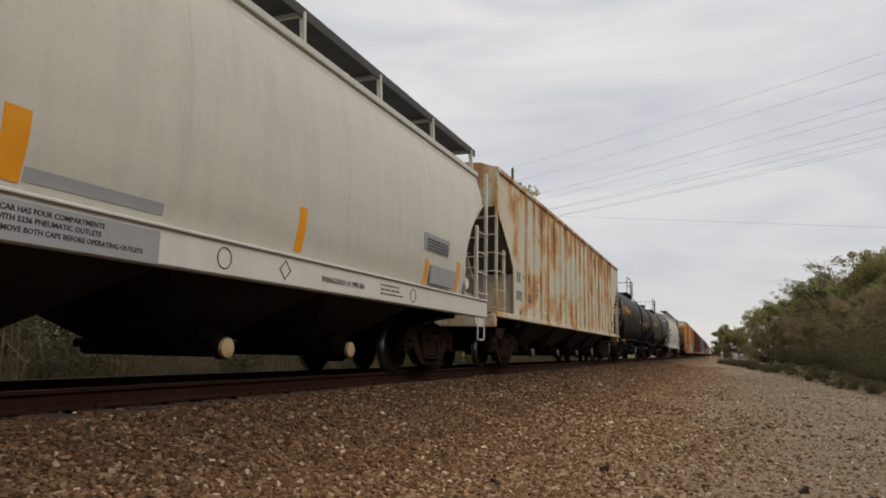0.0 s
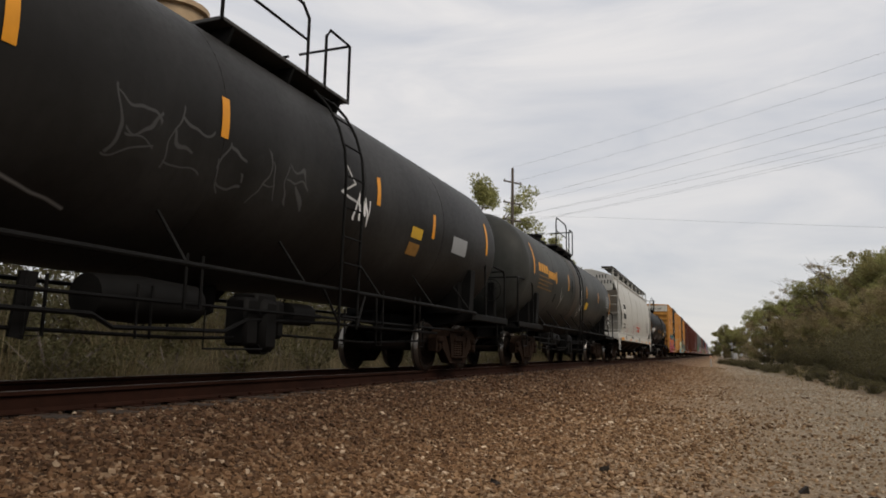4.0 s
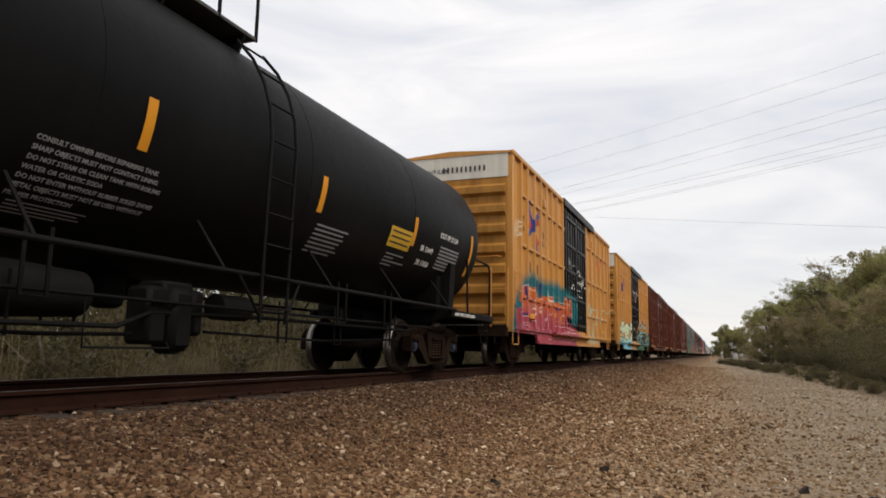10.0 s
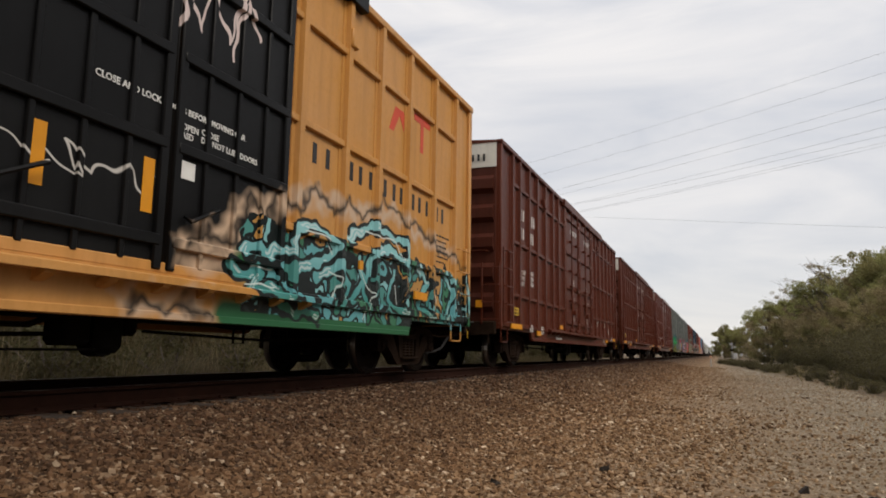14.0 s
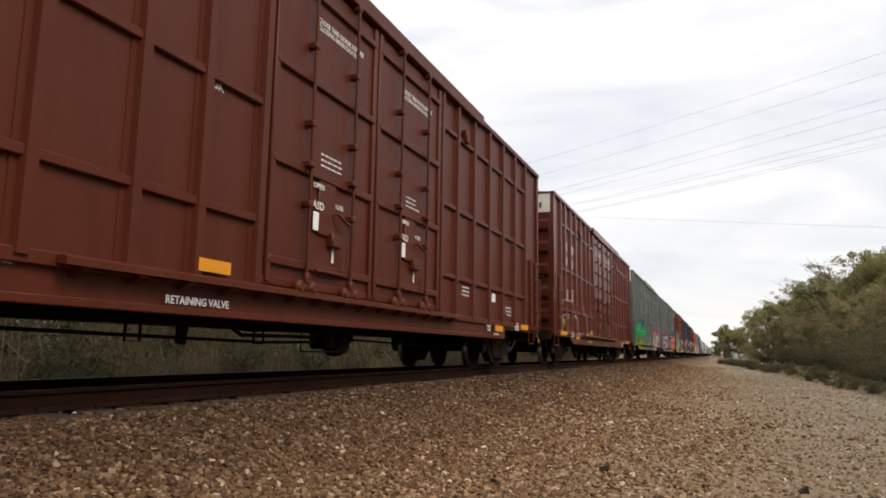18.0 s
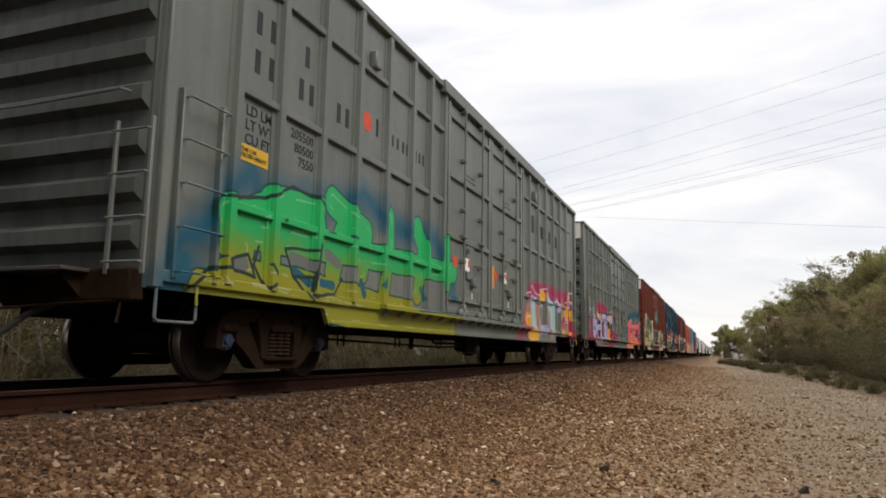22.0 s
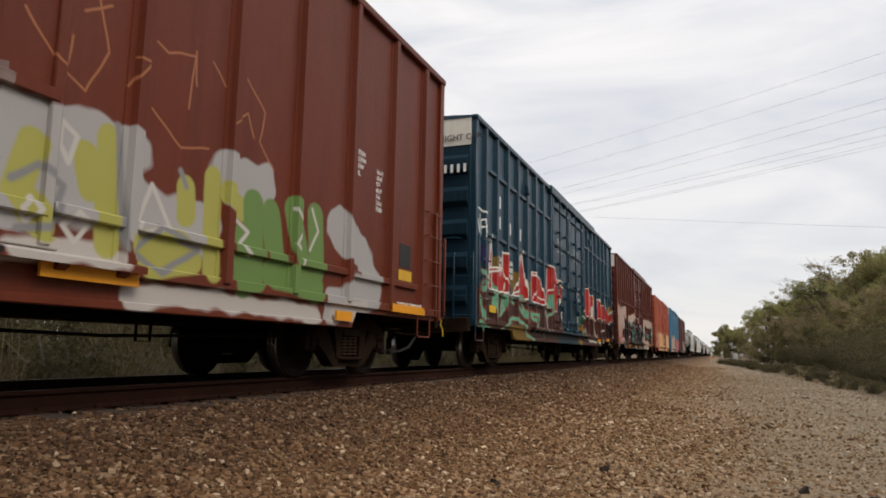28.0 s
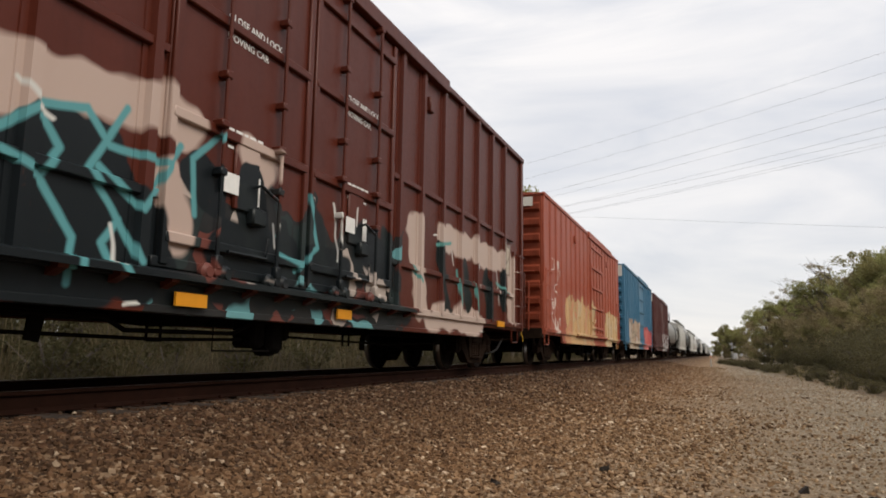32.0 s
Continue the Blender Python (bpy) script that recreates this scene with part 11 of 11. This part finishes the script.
def blades(name, label, spots, tall, wide, mat, seed):
    """Grass blades: bent slivers, one mesh."""
    rng = np.random.default_rng(seed)
    k = len(spots)
    h = tall * rng.uniform(0.3, 1.2, k) * (0.75 + 0.35 * np.sin(spots[:, 1] * 1.9 + 2 * np.sin(spots[:, 0] * 1.3)))
    a = rng.uniform(0, 2 * np.pi, k)
    lean = h * rng.uniform(0.05, 0.95, k)
    dx, dy = np.cos(a), np.sin(a)
    w = wide * rng.uniform(0.6, 1.4, k)
    p = spots
    v = np.zeros((k, 5, 3))
    v[:, 0] = p + np.stack([-dy * w, dx * w, 0 * w], 1)
    v[:, 1] = p + np.stack([dy * w, -dx * w, 0 * w], 1)
    v[:, 2] = p + np.stack([dx * lean * 0.35 + dy * w * 0.7, dy * lean * 0.35 - dx * w * 0.7, h * 0.6], 1)
    v[:, 3] = p + np.stack([dx * lean * 0.35 - dy * w * 0.7, dy * lean * 0.35 + dx * w * 0.7, h * 0.6], 1)
    v[:, 4] = p + np.stack([dx * lean, dy * lean, h], 1)
    idx = np.arange(k)[:, None] * 5 + np.array([0, 1, 2, 3, 3, 2, 4])[None]
    me = bpy.data.meshes.new(name)
    me.vertices.add(k * 5)
    me.vertices.foreach_set("co", v.reshape(-1))
    me.loops.add(k * 7)
    me.loops.foreach_set("vertex_index", idx.reshape(-1).astype(np.int32))
    me.polygons.add(k * 2)
    st = (np.arange(k)[:, None] * 7 + np.array([0, 4])[None]).reshape(-1)
    me.polygons.foreach_set("loop_start", st.astype(np.int32))
    me.update(calc_edges=True)
    me.materials.append(mat)
    return tagged(new(name, me), label, "grass", kind="stuff")


g1, _ = scatter(17000, -15.5, -9.3, 2.5, 60.0, 0.01, 0.02, 31, None, 1.3)
blades("dry_grass", "tall dry straw-coloured grass beyond the track", g1, 0.85, 0.007, STRAW, 31)
g5, _ = scatter(15000, -16.5, -11.5, 2.5, 45.0, 0.01, 0.02, 35, lambda x, y, rng: np.sin(x * 2.1 + 1.3 * np.sin(y * 0.9)) + np.sin(y * 1.7 + x) + rng.normal(0, 0.8, len(x)) > 0.2, 1.2)
blades("dry_stalks", "tall dry brown stalks in the brush", g5, 1.9, 0.008, STRAW, 35)
g2, _ = scatter(14000, -14.5, -9.6, 2.5, 60.0, 0.01, 0.02, 32, None, 1.3)
blades("green_grass", "green weeds among the dry grass", g2, 0.4, 0.010, LEAF_BRUSH, 32)
def verge(x, y, rng):
    keep = []
    for a, b in zip(x, y):
        d = a - gravel_edge(b)
        clump = noise.noise(Vector((a * 0.9, b * 0.45, 5.0))) + 0.6 * noise.noise(Vector((a * 2.6, b * 1.3, 9.0)))
        keep.append(d > 0.9 * rng.normal(0, 0.35) and clump > 0.30 - 0.08 * min(d, 3.0))
    return np.array(keep)


g3, _ = scatter(26000, -0.5, 14.0, 19.0, 105.0, 0.01, 0.02, 33, verge, 1.5)
blades("verge_grass", "low weedy clumps on the verge of the gravel", g3, 0.16, 0.014, WEED, 33)
g4, _ = scatter(26000, -0.5, 14.0, 19.0, 105.0, 0.01, 0.02, 34, verge, 1.5)
blades("verge_straw", "dry brown stalks on the verge", g4, 0.28, 0.009, STRAW, 34)
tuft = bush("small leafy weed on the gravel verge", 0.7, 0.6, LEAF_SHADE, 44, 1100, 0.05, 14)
rnd = random.Random(17)
spots = []
for k in range(120):
    y = 20 + 72 * (k / 120) ** 1.2 + rnd.uniform(-1, 1)
    spots.append((gravel_edge(y) + abs(rnd.gauss(0.6, 2.2)), y, rnd.uniform(0.25, 0.6) + 0.5 * smooth(30, 60, y) * rnd.random(), rnd.uniform(0, 360)))
plant(tuft, "weeds on the verge", spots)

# pale lane that crosses beyond the verge
LANE = plain("pale_lane_gravel", (0.24, 0.215, 0.18), 0.95, 0.0, 0.25, 4.0, 0.4)
lane_v, lane_f = [], []
for k in range(31):
    f = k / 30
    x, y, wd = 1.5 + 24 * f, 93 + 6 * f, 7.0 + 1.5 * f
    for q in (-0.5, 0.5):
        yy = y + q * wd * 2.0
        lane_v.append((x, yy, -0.56))
lane_f = [(2 * k, 2 * k + 1, 2 * k + 3, 2 * k + 2) for k in range(30)]
thing("lane", "pale gravel lane beyond the verge", "road", kind="structure", shape=Shape().add(lane_v, lane_f), mat=LANE)

# ---- pole line ----
POLE = plain("weathered_pole", (0.10, 0.082, 0.066), 0.9, 0.0, 0.3, 4.0, 0.4)
WIRE = plain("wire", (0.46, 0.46, 0.47), 0.6, 0.3, 0.1, 2.0)
PORC = plain("insulator", (0.25, 0.24, 0.23), 0.35, 0.0, 0.2, 5.0)
PX, PY, DX, DY = -14.0, 49.5, 0.8537, -0.5208
LEVELS = ((14.15, 14.35), (13.0, 13.35), (11.6, 12.1), (11.2, 11.6), (10.35, 10.75), (10.35, 10.4), (9.8, 10.05), (9.75, 9.9))
for k, d in enumerate((0.0, 66.0)):
    x, y = PX + DX * d, PY + DY * d
    g = ground_height(x, y)
    top = 14.1 if k == 0 else 17.6
    pole = thing("utility_pole", "weathered wooden utility pole with crossarms", "utility pole", pose(x, y, g), "utility poles")
    part("shaft", Shape().tube([(0, 0, -0.3), (0, 0, top * 0.5), (0, 0, top - g)], [0.17, 0.14, 0.10], 10), POLE, pole)
    ang = math.degrees(math.atan2(DX, -DY))
    for z in (13.0, 11.4, 10.1):
        zz = z - g + (0 if k == 0 else 3.4)
        part("crossarm", Shape().cbox(-0.06, 0.06, -0.9, 0.9, zz - 0.05, zz + 0.05, 0.01), POLE, pole, at=pose(0, 0, 0, 0, 0, math.degrees(math.atan2(DY, DX))))
        for q in (-0.8, 0.8):
            part("insulator", Shape().lathe([(zz + 0.05, 0.03), (zz + 0.09, 0.05), (zz + 0.17, 0.03)], (0, q, 0), "z", 8), PORC, pole, at=pose(0, 0, 0, 0, 0, math.degrees(math.atan2(DY, DX))))
    if k == 0:
        part("transformer", Shape().lathe([(8.9, 0.02), (8.9, 0.22), (9.7, 0.22), (9.78, 0.1)], (0.3, -0.1, 0), "z", 14), plain("grey_tank", (0.25, 0.25, 0.25), 0.5), pole)
for k, (z0, z1) in enumerate(LEVELS):
    pts = []
    rise = (z1 - z0) / 18.0
    for i in range(25):
        d = 66.0 * i / 24
        pts.append((PX + DX * d, PY + DY * d, z0 + rise * d * 0.8 + 0.0009 * (d - 18) * (d - 0)))
    thing("overhead_wire", "thin dark overhead wire between poles", "wire", group="overhead wires", shape=Shape().tube(pts, 0.0065, 5), mat=WIRE)
thing("overhead_wire", "thin dark overhead wire between poles", "wire", group="overhead wires", shape=Shape().tube([(-18, 51.9, 11.2), (-6.95, 45.2, 9.13), (7.16, 36.6, 6.3), (22, 27.5, 4.4)], 0.006, 5), mat=WIRE)

# ---- small things beside the line ----
cab = thing("equipment_cabinet", "pale grey metal equipment cabinet on a post", "cabinet", pose(-12.6, 29.4, ground_height(-12.6, 29.4)))
CAB = plain("cabinet_paint", (0.42, 0.42, 0.41), 0.5, 0.0, 0.12, 3.0)
part("housing", Shape().cbox(-0.2, 0.2, -0.24, 0.24, 0.15, 0.9, 0.02), CAB, cab)
part("cabinet_door", Shape().cbox(0.2, 0.22, -0.2, 0.2, 0.2, 0.85, 0.01), CAB, cab)
part("cabinet_roof", Shape().cbox(-0.24, 0.24, -0.28, 0.28, 0.9, 0.94, 0.01), CAB, cab)
part("base", Shape().cbox(-0.12, 0.12, -0.12, 0.12, -0.1, 0.15, 0.01), CAST, cab)
for x, y, hgt, m, lab in ((-11.3, 31.5, 0.9, LEMON, "short yellow marker post beside the track"), (-0.62, 62.0, 0.95, plain("orange_marker", (0.55, 0.30, 0.20), 0.6), "faded orange and white marker post by the gravel")):
    post = thing("marker_post", lab, "post", pose(x, y, ground_height(x, y)))
    part("stake", Shape().cbox(-0.04, 0.04, -0.04, 0.04, -0.1, hgt, 0.01), CAB, post)
    part("cap", Shape().cbox(-0.045, 0.045, -0.045, 0.045, hgt * 0.72, hgt + 0.02, 0.012), m, post)
sig = thing("crossing_signal", "slim grey crossing signal mast far along the line", "signal", pose(3.4, 205, ground_height(3.4, 205)))
part("mast", Shape().tube([(0, 0, -0.2), (0, 0, 4.6)], 0.09, 8), CAB, sig)
part("signal_head", Shape().cbox(-0.45, 0.45, -0.15, 0.1, 2.2, 2.6, 0.03), BLACK, sig)
part("signal_cabinet", Shape().cbox(0.3, 1.3, -0.4, 0.4, 0, 1.6, 0.03), CAB, sig)


def motions():
    """The train rolls past at a steady pace; its wheels turn with it."""
    for ob, y in TRAIN:
        walk(ob, [(t, pose(XC, y - V * t, 0)) for t in (0, 8, 16, 24, 32)])
    turn = math.degrees(V / R_WHEEL)
    step = 2.0 / FPS
    for ob, yy in SPINNING:
        walk(ob, [(k * step, pose(0, yy, R_WHEEL, turn * k * step)) for k in range(481)])


motions()
